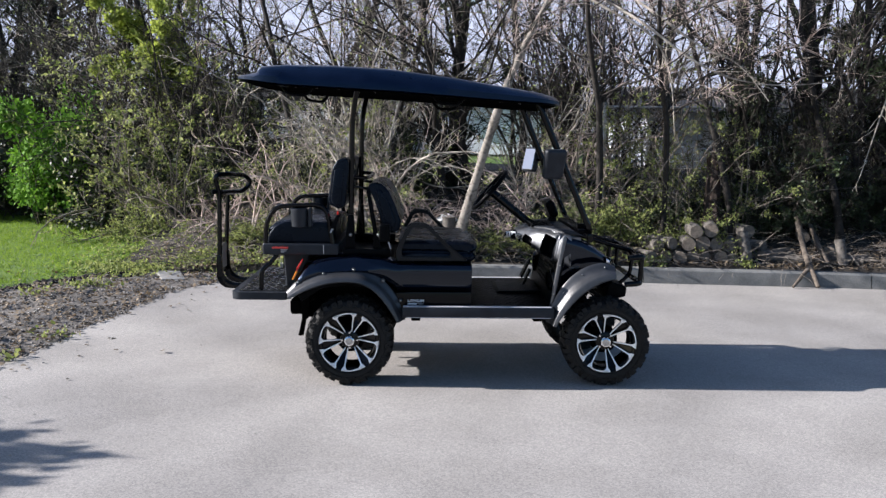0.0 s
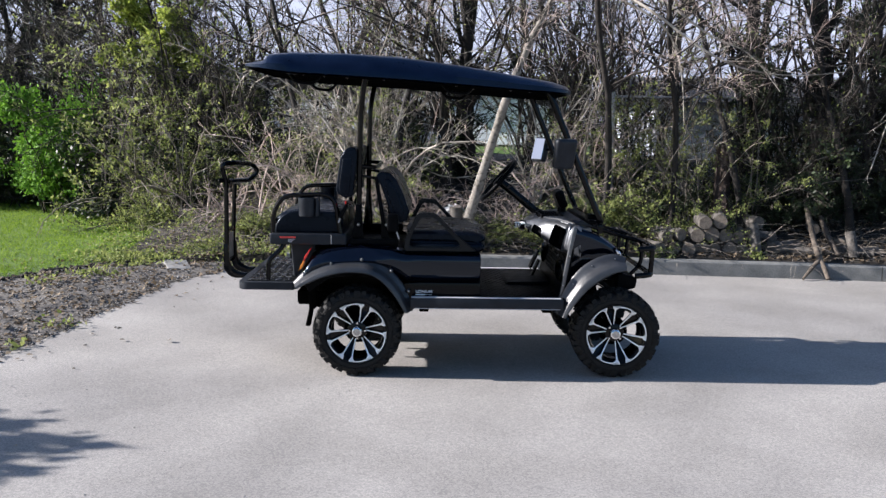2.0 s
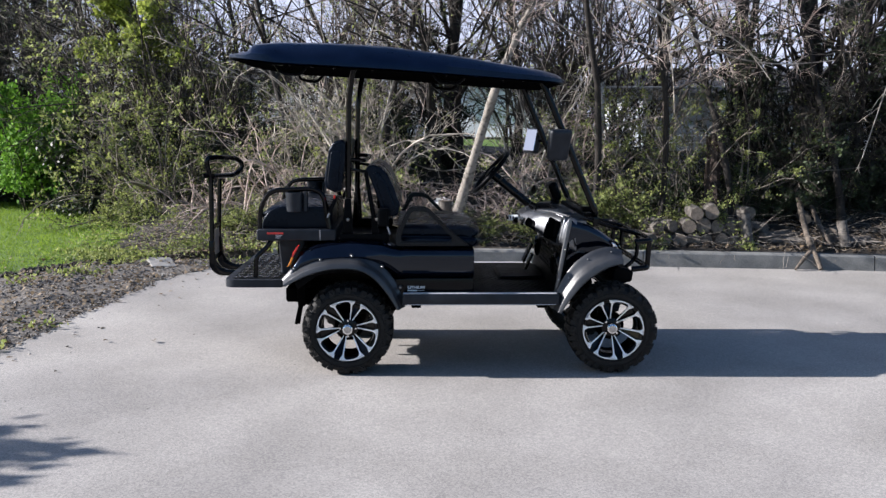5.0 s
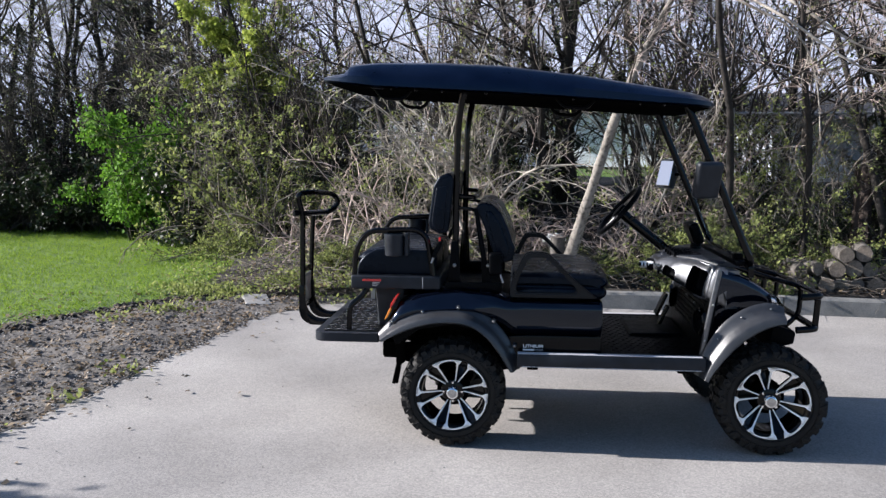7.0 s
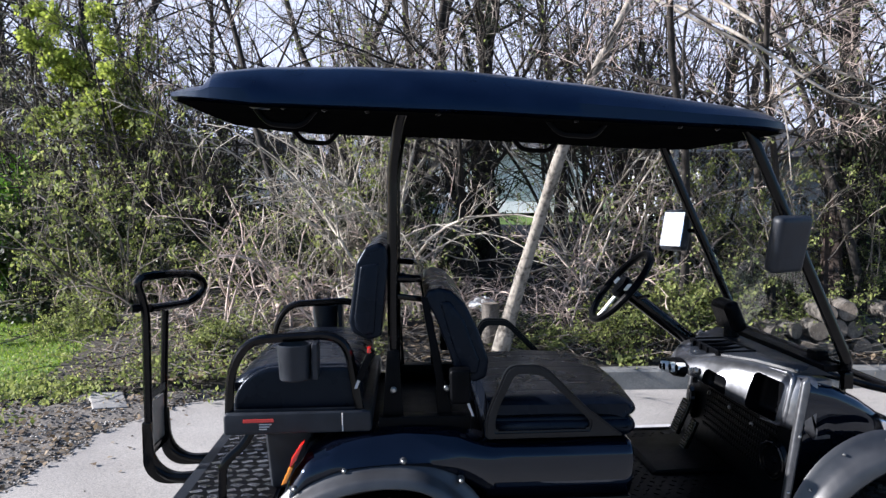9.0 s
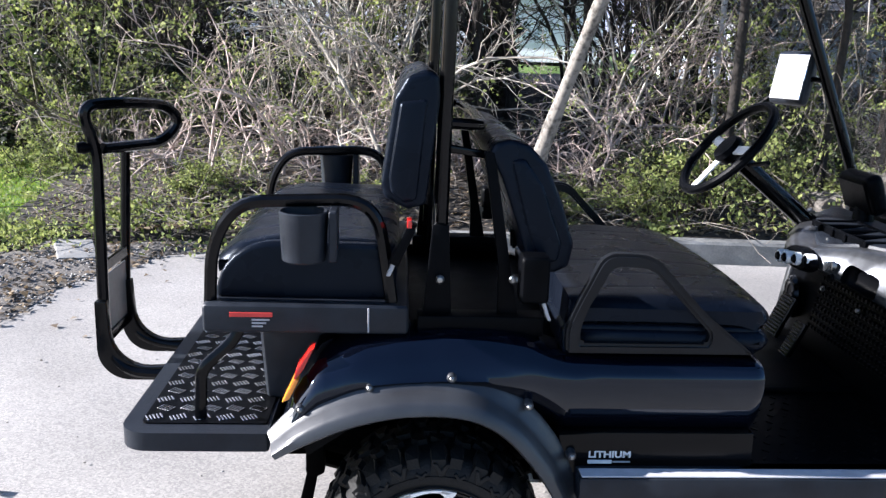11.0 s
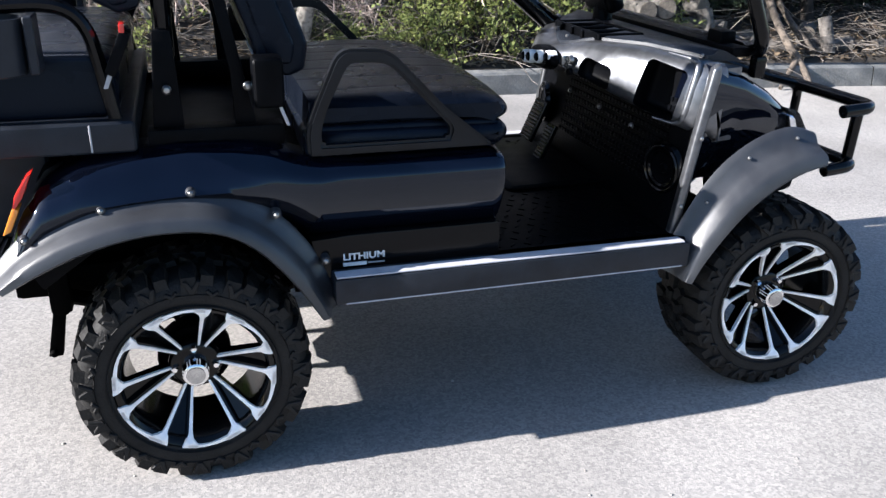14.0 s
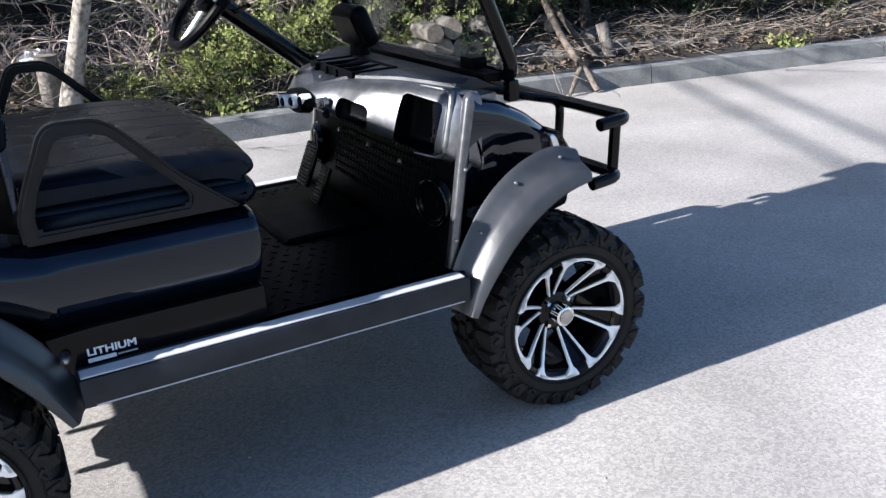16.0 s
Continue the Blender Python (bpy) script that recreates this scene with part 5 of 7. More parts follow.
# rear footplate
def plate_bm(x0, x1, y0, y1, z0, z1, r):
    pts = []
    for cx, cy, a0 in ((x0 + r, y0 + r, 180), (x1 - 0.01, y0 + 0.01, 270), (x1 - 0.01, y1 - 0.01, 0), (x0 + r, y1 - r, 90)):
        rr = r if cx < (x0 + x1) / 2 else 0.01
        pts += [(cx + rr * math.cos(radians(a0 + k * 15)), cy + rr * math.sin(radians(a0 + k * 15))) for k in range(7)]
    bm = bmesh.new()
    a = [bm.verts.new((x, y, z0)) for x, y in pts]
    b = [bm.verts.new((x, y, z1)) for x, y in pts]
    bm.faces.new(a[::-1])
    bm.faces.new(b)
    n = len(pts)
    for k in range(n):
        bm.faces.new((a[k], a[(k + 1) % n], b[(k + 1) % n], b[k]))
    bmesh.ops.bevel(bm, geom=[e for e in bm.edges if e.calc_face_angle(0) > 1.0], offset=0.008, segments=2, affect="EDGES")
    return bm


fp = part("footplate", plate_bm(-0.765, -0.405, 0.055, 1.145, 0.553, 0.600, 0.07), M_TRIM, cart, "dark grey plastic rear footplate")
part("tread_plate", plate_bm(-0.72, -0.415, 0.105, 1.095, 0.600, 0.604, 0.02), M_BLACK, fp, "black chequer plate")
for i in range(5):
    for j in range(18):
        bars = bmesh.new()
        for k in range(5):
            join(bars, box_bm(-0.014, 0.014, -0.0022, 0.0022, 0, 0.003, 0.001, 1), at(0, (k - 2) * 0.0085, 0))
        part("tread_pad", join(bmesh.new(), bars, pose(-0.695 + i * 0.058 + (0.015 if j % 2 else 0), 0.135 + j * 0.054, 0.604, 0, 0, 62 if j % 2 else 118)), M_CAP, fp)
part("plate_hinge", box_bm(-0.47, -0.40, 0.20, 1.0, 0.53, 0.556, 0.004), M_STEEL, cart)


def plate_arm(far):
    part("plate_arm", flip(sweep_bm(fillet([(-0.47, 0.16, 0.86), (-0.50, 0.15, 0.80), (-0.575, 0.13, 0.735), (-0.58, 0.13, 0.605)], 0.03), 0.015, 10, flat=0.6), far), M_STEEL, cart)


both(plate_arm)

# grab bar
gb = part("grab_bar", join(sweep_bm(fillet([(-0.60, 0.52, 0.56), (-0.88, 0.52, 0.565), (-0.945, 0.54, 0.64), (-0.945, 0.57, 1.215), (-0.972, 0.53, 1.33), (-0.90, 0.60, 1.338), (-0.815, 0.80, 1.322), (-0.775, 0.83, 1.27), (-0.825, 0.80, 1.205), (-0.93, 0.58, 1.210)], 0.060, 7), 0.0165, 10),
                           sweep_bm(fillet([(-0.60, 0.76, 0.56), (-0.88, 0.76, 0.565), (-0.958, 0.77, 0.64), (-0.938, 0.80, 1.20)], 0.10, 7), 0.0150, 12)), M_STEEL, cart, "black tubular rear grab bar")
foot = [(-0.872 - 0.091 * math.cos(k * math.pi / 16), 0.635 - 0.091 * math.sin(k * math.pi / 16)) for k in range(9)] + [(-0.60, 0.544), (-0.60, 0.584), (-0.70, 0.590)]
foot += [(-0.82 - 0.105 * math.sin(k * math.pi / 16), 0.688 - 0.105 * math.cos(k * math.pi / 16)) for k in range(9)] + [(-0.93, 0.78), (-0.962, 0.78)]
for y in (0.53, 0.765):
    gf = part("grab_bar_foot", prism_bm(foot, y - 0.013, y + 0.013, 0.003), M_STEEL, gb)
    part("bolt", join(bmesh.new(), bolt_bm(0.007, 0.006), at(-0.68, y - 0.013, 0.567)), M_SCREW, gf)
for z in (0.87, 0.655):
    part("grab_bar_brace", box_bm(-0.950, -0.940, 0.56, 0.785, z - 0.016, z + 0.016, 0.002, 1), M_STEEL, gb)
part("plate_holder", box_bm(-0.952, -0.946, 0.59, 0.765, 0.67, 0.84, 0.002, 1), M_PLATE, gb, "smoky translucent plastic plate")
part("bar_knob", join(bmesh.new(), lathe_bm([(0, -0.03), (0.014, -0.028), (0.018, -0.01), (0.012, 0.01)], 14, False), at(-0.965, 0.555, 1.215) @ Matrix.Rotation(radians(-60), 4, "Z")), M_BLACK, gb)

# steering
def steering():
    c, ax = Vector((0.955, 0.85, 1.225)), Vector((-0.755, 0.0, 0.656))
    q = ax.to_track_quat("Y", "Z").to_matrix().to_4x4()
    m = Matrix.Translation(c) @ q
    rim = sweep_bm([(0.178 * math.cos(a), 0, 0.178 * math.sin(a)) for a in (2 * math.pi * k / 40 for k in range(40))], 0.0155, 10, closed=True)
    w = part("steering_wheel", join(bmesh.new(), rim, m), M_BLACK, cart, "black steering wheel with grey spokes")
    sp = bmesh.new()
    for a in (8, 172, 270):
        join(sp, box_bm(0.03, 0.172, -0.012, -0.004, -0.016, 0.016, 0.003), Matrix.Rotation(radians(-a), 4, "Y"))
    part("spokes", join(bmesh.new(), sp, m), M_MACHINED, w, "grey metal spokes")
    part("horn_pad", join(bmesh.new(), lathe_bm([(0, 0.016), (0.045, 0.012), (0.052, -0.004), (0.045, -0.03), (0, -0.03)], 24, False), m), M_BLACK, w)
    part("steering_column", sweep_bm([c - ax * 0.02, Vector((1.29, 0.85, 0.955))], 0.030, 14), M_STEEL, cart)
    part("column_collar", sweep_bm([Vector((1.24, 0.85, 0.985)), Vector((1.29, 0.85, 0.95))], 0.042, 14), M_BLACK, cart)
    part("signal_stalk", sweep_bm([(1.02, 0.85, 1.17), (1.03, 0.70, 1.20)], 0.007, 8), M_BLACK, cart)


steering()


# badge
def badge(far):
    t = bpy.data.curves.new("badge_text", "FONT")
    t.body, t.size, t.extrude, t.align_x = "LITHIUM", 0.0235, 0.0008, "LEFT"
    t.offset = 0.0007
    tmp = bpy.data.objects.new("tmp", t)
    scene.collection.objects.link(tmp)
    me = bpy.data.meshes.new_from_object(tmp.evaluated_get(bpy.context.evaluated_depsgraph_get()))
    bpy.data.objects.remove(tmp)
    wide = max(v.co.x for v in me.vertices)
    s = 0.106 / wide
    if far:
        me.transform(Matrix.Translation((0.482, 1.1505, 0.546)) @ Matrix.Rotation(radians(180), 4, "Z") @ Matrix.Rotation(radians(90), 4, "X") @ Matrix.Scale(s, 4, (1, 0, 0)))
    else:
        me.transform(Matrix.Translation((0.376, 0.0495, 0.546)) @ Matrix.Rotation(radians(90), 4, "X") @ Matrix.Scale(s, 4, (1, 0, 0)))
    b = finish("badge", me, M_STICKWHITE, cart, "silver badge lettering")
    part("badge_bar", flip(box_bm(0.376, 0.436, 0.0490, 0.0525, 0.529, 0.538, 0.0003, 1), far), M_STICKWHITE, b)
    part("badge_bar", flip(box_bm(0.439, 0.482, 0.0490, 0.0525, 0.532, 0.535, 0.0003, 1), far), M_STICKGREY, b)


both(badge)


# ---- plants ----
def unit(v):
    return v / np.maximum(np.linalg.norm(v, axis=-1, keepdims=True), 1e-9)


def run(rng, start, way, length, radius, n, wander, lift, tip=0.25):
    """Lets m shoots grow from their starts: points (m, n, 3) and radii (m, n)."""
    m = len(start)
    p, d = np.array(start, float), unit(np.array(way, float))
    pts = np.empty((m, n, 3))
    pts[:, 0] = p
    step = (np.asarray(length) / (n - 1))[:, None]
    for k in range(1, n):
        d = d + rng.normal(0, wander, (m, 3))
        d[:, 2] += lift
        d = unit(d)
        p = p + d * step
        pts[:, k] = p
    rad = np.asarray(radius)[:, None] * np.linspace(1, tip, n)[None]
    return pts, rad


def sprout(rng, pts, rad, each, t0, t1, spread, ratio, n, wander, lift, thin=0.55, least=0.0018, tip=0.3):
    """Side shoots on the shoots given."""
    m, k = pts.shape[:2]
    own = np.repeat(np.arange(m), each)
    t = rng.uniform(t0, t1, len(own)) * (k - 1)
    i = np.minimum(t.astype(int), k - 2)
    f = (t - i)[:, None]
    a, b = pts[own, i], pts[own, i + 1]
    start = a * (1 - f) + b * f
    tan = unit(b - a)
    side = unit(np.cross(tan, rng.normal(0, 1, (len(own), 3))))
    ang = rng.normal(spread, 0.22, len(own))[:, None]
    way = tan * np.cos(ang) + side * np.sin(ang)
    whole = np.linalg.norm(np.diff(pts, axis=1), axis=2).sum(1)[own]
    length = whole * ratio * rng.uniform(0.5, 1.25, len(own)) * (1.15 - 0.6 * t / (k - 1))
    r = np.maximum(rad[own, i] * thin * rng.uniform(0.6, 1.0, len(own)), least)
    return run(rng, start, way, length, r, n, wander, lift, tip)


def skin(sets, sides):
    """Tubes round all shoots: verts and faces."""
    vs, fs, base = [], [], 0
    ang = np.arange(sides) * 2 * np.pi / sides
    for pts, rad in sets:
        m, n = pts.shape[:2]
        tan = np.empty_like(pts)
        tan[:, 1:-1] = pts[:, 2:] - pts[:, :-2]
        tan[:, 0], tan[:, -1] = pts[:, 1] - pts[:, 0], pts[:, -1] - pts[:, -2]
        tan = unit(tan)
        ref = np.where(np.abs(tan[:, :1, 2:3]) > 0.9, np.array([1.0, 0, 0]), np.array([0, 0, 1.0]))
        a = unit(np.cross(tan, np.broadcast_to(ref, tan.shape)))
        b = np.cross(tan, a)
        ring = pts[:, :, None] + rad[:, :, None, None] * (a[:, :, None] * np.cos(ang)[:, None] + b[:, :, None] * np.sin(ang)[:, None])
        vs.append(ring.reshape(-1, 3))
        idx = base + np.arange(m * n * sides).reshape(m, n, sides)
        nxt = np.roll(idx, -1, axis=2)
        fs.append(np.stack((idx[:, :-1], nxt[:, :-1], nxt[:, 1:], idx[:, 1:]), -1).reshape(-1, 4))
        base += m * n * sides
    return np.concatenate(vs), np.concatenate(fs)


def foliage(rng, pts, count, size, scatter, t0=0.2, droop=0.0):
    """Small folded leaves along the shoots given."""
    m, k = pts.shape[:2]
    leafy = rng.permutation(m)[:max(1, int(m * 0.42))]
    own = leafy[rng.randint(0, len(leafy), count)]
    t = rng.uniform(t0, 1.0, count) * (k - 1)
    i = np.minimum(t.astype(int), k - 2)
    f = (t - i)[:, None]
    c = pts[own, i] * (1 - f) + pts[own, i + 1] * f + rng.normal(0, scatter, (count, 3))
    return leaf_mesh(rng, c, size, droop)


def leaf_mesh(rng, c, size, droop=0.0):
    count = len(c)
    d = rng.normal(0, 1, (count, 3))
    d[:, 2] -= droop
    d = unit(d)
    s = unit(np.cross(d, rng.normal(0, 1, (count, 3))))
    up = np.cross(d, s)
    L = (size * rng.uniform(0.55, 1.3, count))[:, None]
    v = np.stack((c, c + d * L * 0.5 + s * L * 0.3 + up * L * 0.08, c + d * L, c + d * L * 0.5 - s * L * 0.3 + up * L * 0.08), 1)
    return v.reshape(-1, 3), np.arange(count * 4).reshape(-1, 4)


def shrub(seed, height, stems, fork, twig, leaves, leaf, bark, leafmaterial, label, arch=-0.05, base=0.35, spread=0.5, name="shrub", stem_r=0.018, lengths=(0.42, 0.40), scatter=0.03):
    """Many stems from one stool, forked twice, with small leaves."""
    rng = np.random.RandomState(seed)
    a = rng.uniform(0, 2 * np.pi, stems)
    r = base * np.sqrt(rng.uniform(0, 1, stems))
    start = np.stack((r * np.cos(a), r * np.sin(a), np.full(stems, -0.08)), 1)
    b = rng.uniform(0, 2 * np.pi, stems)
    tilt = np.abs(rng.normal(0, spread, stems))
    way = np.stack((np.cos(b) * tilt, np.sin(b) * tilt, np.ones(stems)), 1)
    s0 = run(rng, start, way, height * rng.uniform(0.7, 1.2, stems), stem_r * rng.uniform(0.6, 1.3, stems), 10, 0.13, arch)
    s1 = sprout(rng, *s0, fork, 0.15, 0.98, 0.75, lengths[0], 7, 0.20, -0.02, 0.6, 0.0055)
    s2 = sprout(rng, *s1, twig, 0.15, 1.0, 0.75, lengths[1], 5, 0.20, -0.01, 0.6, 0.0040)
    root = thing(name, label, "shrub", "shrubs of the thicket")
    for k in range(stems):
        v, f = skin([(s0[0][k:k + 1], s0[1][k:k + 1])], 5)
        raw("stem", v, f, bark, root, smooth=80)
    v, f = skin([s1, s2], 3)
    raw("twig_mass", v, f, bark, root)["kind"] = "stuff"
    if leaves:
        v, f = foliage(rng, s2[0], int(leaves * 0.75), leaf, scatter)
        v2, f2 = foliage(rng, s1[0], leaves - int(leaves * 0.75), leaf, scatter)
        raw("foliage", np.concatenate((v, v2)), np.concatenate((f, f2 + len(v))), leafmaterial, root)["kind"] = "stuff"
    return root


def tree(seed, height, r, lean, limbs, branch, twig, leaves, leaf, bark, twigbark, leafmaterial, label, first=0.15, droop=0.0, limb_len=0.45, wander=0.05, limb_ang=0.85):
    """A trunk with tapering limbs, branches and twigs."""
    rng = np.random.RandomState(seed)
    s0 = run(rng, np.array([[0, 0, -0.15]]), np.array([[lean[0], lean[1], 1.0]]), np.array([height]), np.array([r]), 18, wander, 0.0, 0.35)
    s0[1][0, 0] *= 1.5
    s0[1][0, 1] *= 1.12
    s1 = sprout(rng, *s0, limbs, first, 0.95, limb_ang, limb_len, 10, 0.12, 0.02 - droop * 0.4, 0.5)
    s2 = sprout(rng, *s1, branch, 0.12, 1.0, 0.75, 0.42, 7, 0.16, 0.0 - droop, 0.5, 0.0025)
    s3 = sprout(rng, *s2, twig, 0.1, 1.0, 0.7, 0.45, 5, 0.16, -droop, 0.55, 0.0016)
    root = thing("tree", label, "tree", "trees behind the kerb")
    v, f = skin([s0], 12)
    raw("trunk", v, f, bark, root, smooth=80)
    for k in range(len(s1[0])):
        v, f = skin([(s1[0][k:k + 1], s1[1][k:k + 1])], 6)
        raw("limb", v, f, bark, root, smooth=80)
    v, f = skin([s2, s3], 3)
    raw("twig_mass", v, f, twigbark, root)["kind"] = "stuff"
    if leaves:
        v, f = foliage(rng, s3[0], leaves, leaf, 0.04)
        raw("foliage", v, f, leafmaterial, root)["kind"] = "stuff"
    return root


def put(ob, x, y, z, turn, size=1.0, wide=1.0):
    """Stands the thing itself at a place."""
    ob.matrix_basis = at(x, y, z) @ Matrix.Rotation(radians(turn), 4, "Z") @ Matrix.Diagonal((size * wide, size * wide, size, 1))
    return ob


def again(ob, x, y, z, turn, size=1.0, wide=1.0):
    keep = ob.matrix_basis.copy()
    ob.matrix_basis = Matrix()
    c = copy_thing(ob, at(x, y, z) @ Matrix.Rotation(radians(turn), 4, "Z") @ Matrix.Diagonal((size * wide, size * wide, size, 1)))
    ob.matrix_basis = keep
    return c


def recede(x, y, size):
    """The edge of the thicket falls back towards the lawn."""
    k = max(0.0, min(0.75 * max(0.0, -x - 1.3), 9.7 - y))
    f = (y + k + 5.4) / (y + 5.4)
    return 0.5 + (x - 0.5) * f, y + k, size * f


def row(kinds, places, seed):
    """Spreads copies of the kinds over the places (x, y, size)."""
    rng = np.random.RandomState(seed)
    used = set()
    for i, (x, y, s) in enumerate(places):
        x, y, s = recede(x, y, s)
        ob = kinds[i % len(kinds)]
        z = soil_z(x, y) if x > -3 else 0.12
        if ob.name not in used:
            put(ob, x, y, z, rng.uniform(0, 360), s)
            used.add(ob.name)
        else:
            again(ob, x, y, z, rng.uniform(0, 360), s, rng.uniform(0.9, 1.1))


Y1 = shrub(11, 2.6, 15, 6, 5, 2600, 0.058, M_TWIGMID, M_LEAFYEL, "arching shrub with grey-brown twigs and small yellow-green leaves", arch=-0.10, base=0.5, spread=0.5)
Y2 = shrub(12, 2.9, 13, 7, 5, 2000, 0.055, M_TWIGMID, M_LEAFYEL, "tall spring shrub with sparse yellow-green leaves", arch=-0.06, base=0.45, spread=0.4)
Y3 = shrub(13, 2.0, 17, 6, 5, 900, 0.045, M_TWIGPINK, M_LEAFYEL, "arching bramble with pale pinkish canes and few leaves", arch=-0.15, base=0.6, spread=0.7)
B1 = shrub(21, 2.5, 15, 6, 5, 300, 0.045, M_TWIG, M_LEAFYEL, "bare tangled shrub with pale grey twigs", arch=-0.11, base=0.5, spread=0.6)
B2 = shrub(22, 3.2, 16, 9, 8, 500, 0.034, M_TWIGDARK, M_LEAFYEL, "bare shrub with thin dark twigs", arch=-0.03, base=0.4, spread=0.3)
B3 = shrub(23, 1.5, 20, 6, 6, 300, 0.034, M_TWIGPINK, M_DEADLEAF, "low heap of pale bare brushwood", arch=-0.2, base=0.6, spread=0.9)
G1 = shrub(31, 1.75, 30, 9, 7, 20000, 0.072, M_TWIGDARK, M_LEAFGREEN, "dense shrub in fresh bright green leaf beside the lawn", arch=-0.03, base=0.5, spread=0.26, scatter=0.06, lengths=(0.3, 0.35))
V1 = shrub(41, 0.7, 30, 7, 6, 3600, 0.046, M_TWIGDARK, M_LEAFYEL, "low leafy undergrowth with yellow-green leaves", arch=-0.08, base=0.6, spread=0.8, stem_r=0.006)
V2 = shrub(42, 0.9, 26, 7, 6, 7000, 0.040, M_TWIGDARK, M_LEAFDARK, "low green ivy undergrowth on the bank, darkened for thicket shade", arch=-0.08, base=0.6, spread=0.8, stem_r=0.006)

row([Y1, Y2, Y1, B1], [(-3.3, 6.9, 0.95), (-2.9, 7.4, 1.1), (-2.8, 6.1, 0.7), (-1.2, 6.5, 0.95), (-3.2, 6.0, 0.5), (-0.7, 6.2, 0.65), (-3.1, 8.5, 1.1), (-0.3, 7.0, 1.0), (-3.6, 8.9, 1.2)], 1)
row([Y3, B1, B3], [(-1.3, 5.6, 0.85), (-0.2, 5.9, 1.05), (-2.1, 5.5, 0.6), (0.1, 5.6, 0.7), (2.1, 6.2, 0.9), (-0.6, 5.5, 0.6), (1.9, 5.9, 0.8), (-0.4, 6.6, 1.1), (1.5, 5.4, 0.5), (2.9, 6.3, 0.8), (-1.1, 6.1, 0.55), (0.6, 5.5, 0.5)], 2)
# Darkened clumps that fill the shaded interior of the thicket.
for x, y, s in ((-3.8, 7.8, 1.9), (-3.1, 7.7, 1.7), (-1.2, 7.5, 0.7), (-0.5, 7.2, 0.8), (-4.2, 8.7, 1.9), (-1.6, 6.6, 0.7), (-2.7, 6.8, 0.8), (3.3, 6.6, 0.7), (0.1, 6.8, 0.8), (4.1, 5.7, 0.5), (5.3, 5.5, 0.55), (6.4, 5.4, 0.6), (7.4, 5.3, 0.7), (8.4, 5.2, 0.8)):
    x, y, s = recede(x, y, s)
    again(V2, x, y, soil_z(x, y) if x > -3 else 0.12, 80 * x, s)
row([B2], [(-2.6, 7.6, 1.1), (-3.9, 8.3, 1.25), (-1.6, 9.2, 1.0), (-3.1, 8.8, 1.3), (-4.6, 9.3, 1.4), (-0.2, 7.8, 1.1), (2.5, 7.8, 1.1), (2.9, 7.0, 1.0), (3.3, 6.7, 1.1), (2.3, 8.6, 1.35), (3.5, 9.0, 1.3), (9.3, 6.4, 1.2), (10.4, 5.8, 1.2), (-0.6, 8.6, 1.2)], 3)
for x, y, s in ((5.0, 5.5, 0.5), (6.9, 5.4, 0.7), (5.9, 5.7, 0.65), (7.6, 5.6, 0.8), (8.2, 5.2, 0.7), (4.2, 5.6, 0.4), (6.0, 5.4, 0.42)):
    again(B2, x, y, soil_z(x, y), 70 * x, s, 1.2)
for x, y, s in ((-6.9, 9.2, 1.3), (-8.4, 9.3, 1.3), (-5.9, 9.6, 1.4), (-9.4, 9.0, 1.3), (-10.6, 9.2, 1.4), (-7.6, 9.6, 1.4), (-4.6, 9.9, 1.3), (-6.5, 10.0, 1.4), (-3.6, 9.8, 1.0)):
    again(B2, x, y + 2.0, 0.12, 77 * x, s * 0.75)
row([V1, V2], [(2.4, 4.9, 0.9), (4.4, 5.5, 0.7), (3.0, 5.1, 0.8), (5.2, 5.4, 1.0), (1.9, 4.75, 0.6), (6.3, 5.2, 0.9), (2.7, 5.0, 0.8), (7.2, 4.7, 0.8), (-1.6, 5.0, 0.5), (3.4, 5.6, 0.6), (-0.4, 4.9, 0.45), (2.2, 5.3, 0.5), (-2.9, 5.2, 0.6), (-1.4, 7.0, 0.6), (8.2, 4.5, 0.6), (-2.4, 7.9, 1.2), (-3.4, 5.9, 0.7), (-2.6, 8.0, 0.7), (9.6, 4.2, 0.6), (-3.2, 8.6, 1.0), (1.2, 4.8, 0.4), (6.8, 5.5, 0.7), (10.4, 4.0, 0.6), (8.8, 4.9, 1.0), (-1.9, 6.9, 0.8), (-0.2, 7.2, 1.1), (-2.6, 7.2, 0.5), (0.9, 5.0, 0.35), (-3.0, 7.4, 0.5), (4.8, 5.2, 0.6)], 4)
for x, y, s, k in ((3.7, 5.5, 0.62, Y2), (4.35, 5.2, 0.5, Y1), (3.2, 5.9, 0.6, Y1), (3.9, 4.9, 0.7, V1)):
    again(k, x, y, soil_z(x, y), 90 * x, s)
for x, y, s in ((-6.6, 9.0, 1.2), (-7.5, 9.0, 1.3), (-8.5, 8.9, 1.3), (-9.6, 8.8, 1.3), (-6.1, 9.2, 1.0)):
    again(V2, x, y + 2.1, 0.12, 50 * x, s * 1.3)
put(G1, -5.7, 9.4, 0.06, 20, 1.12, 0.92)

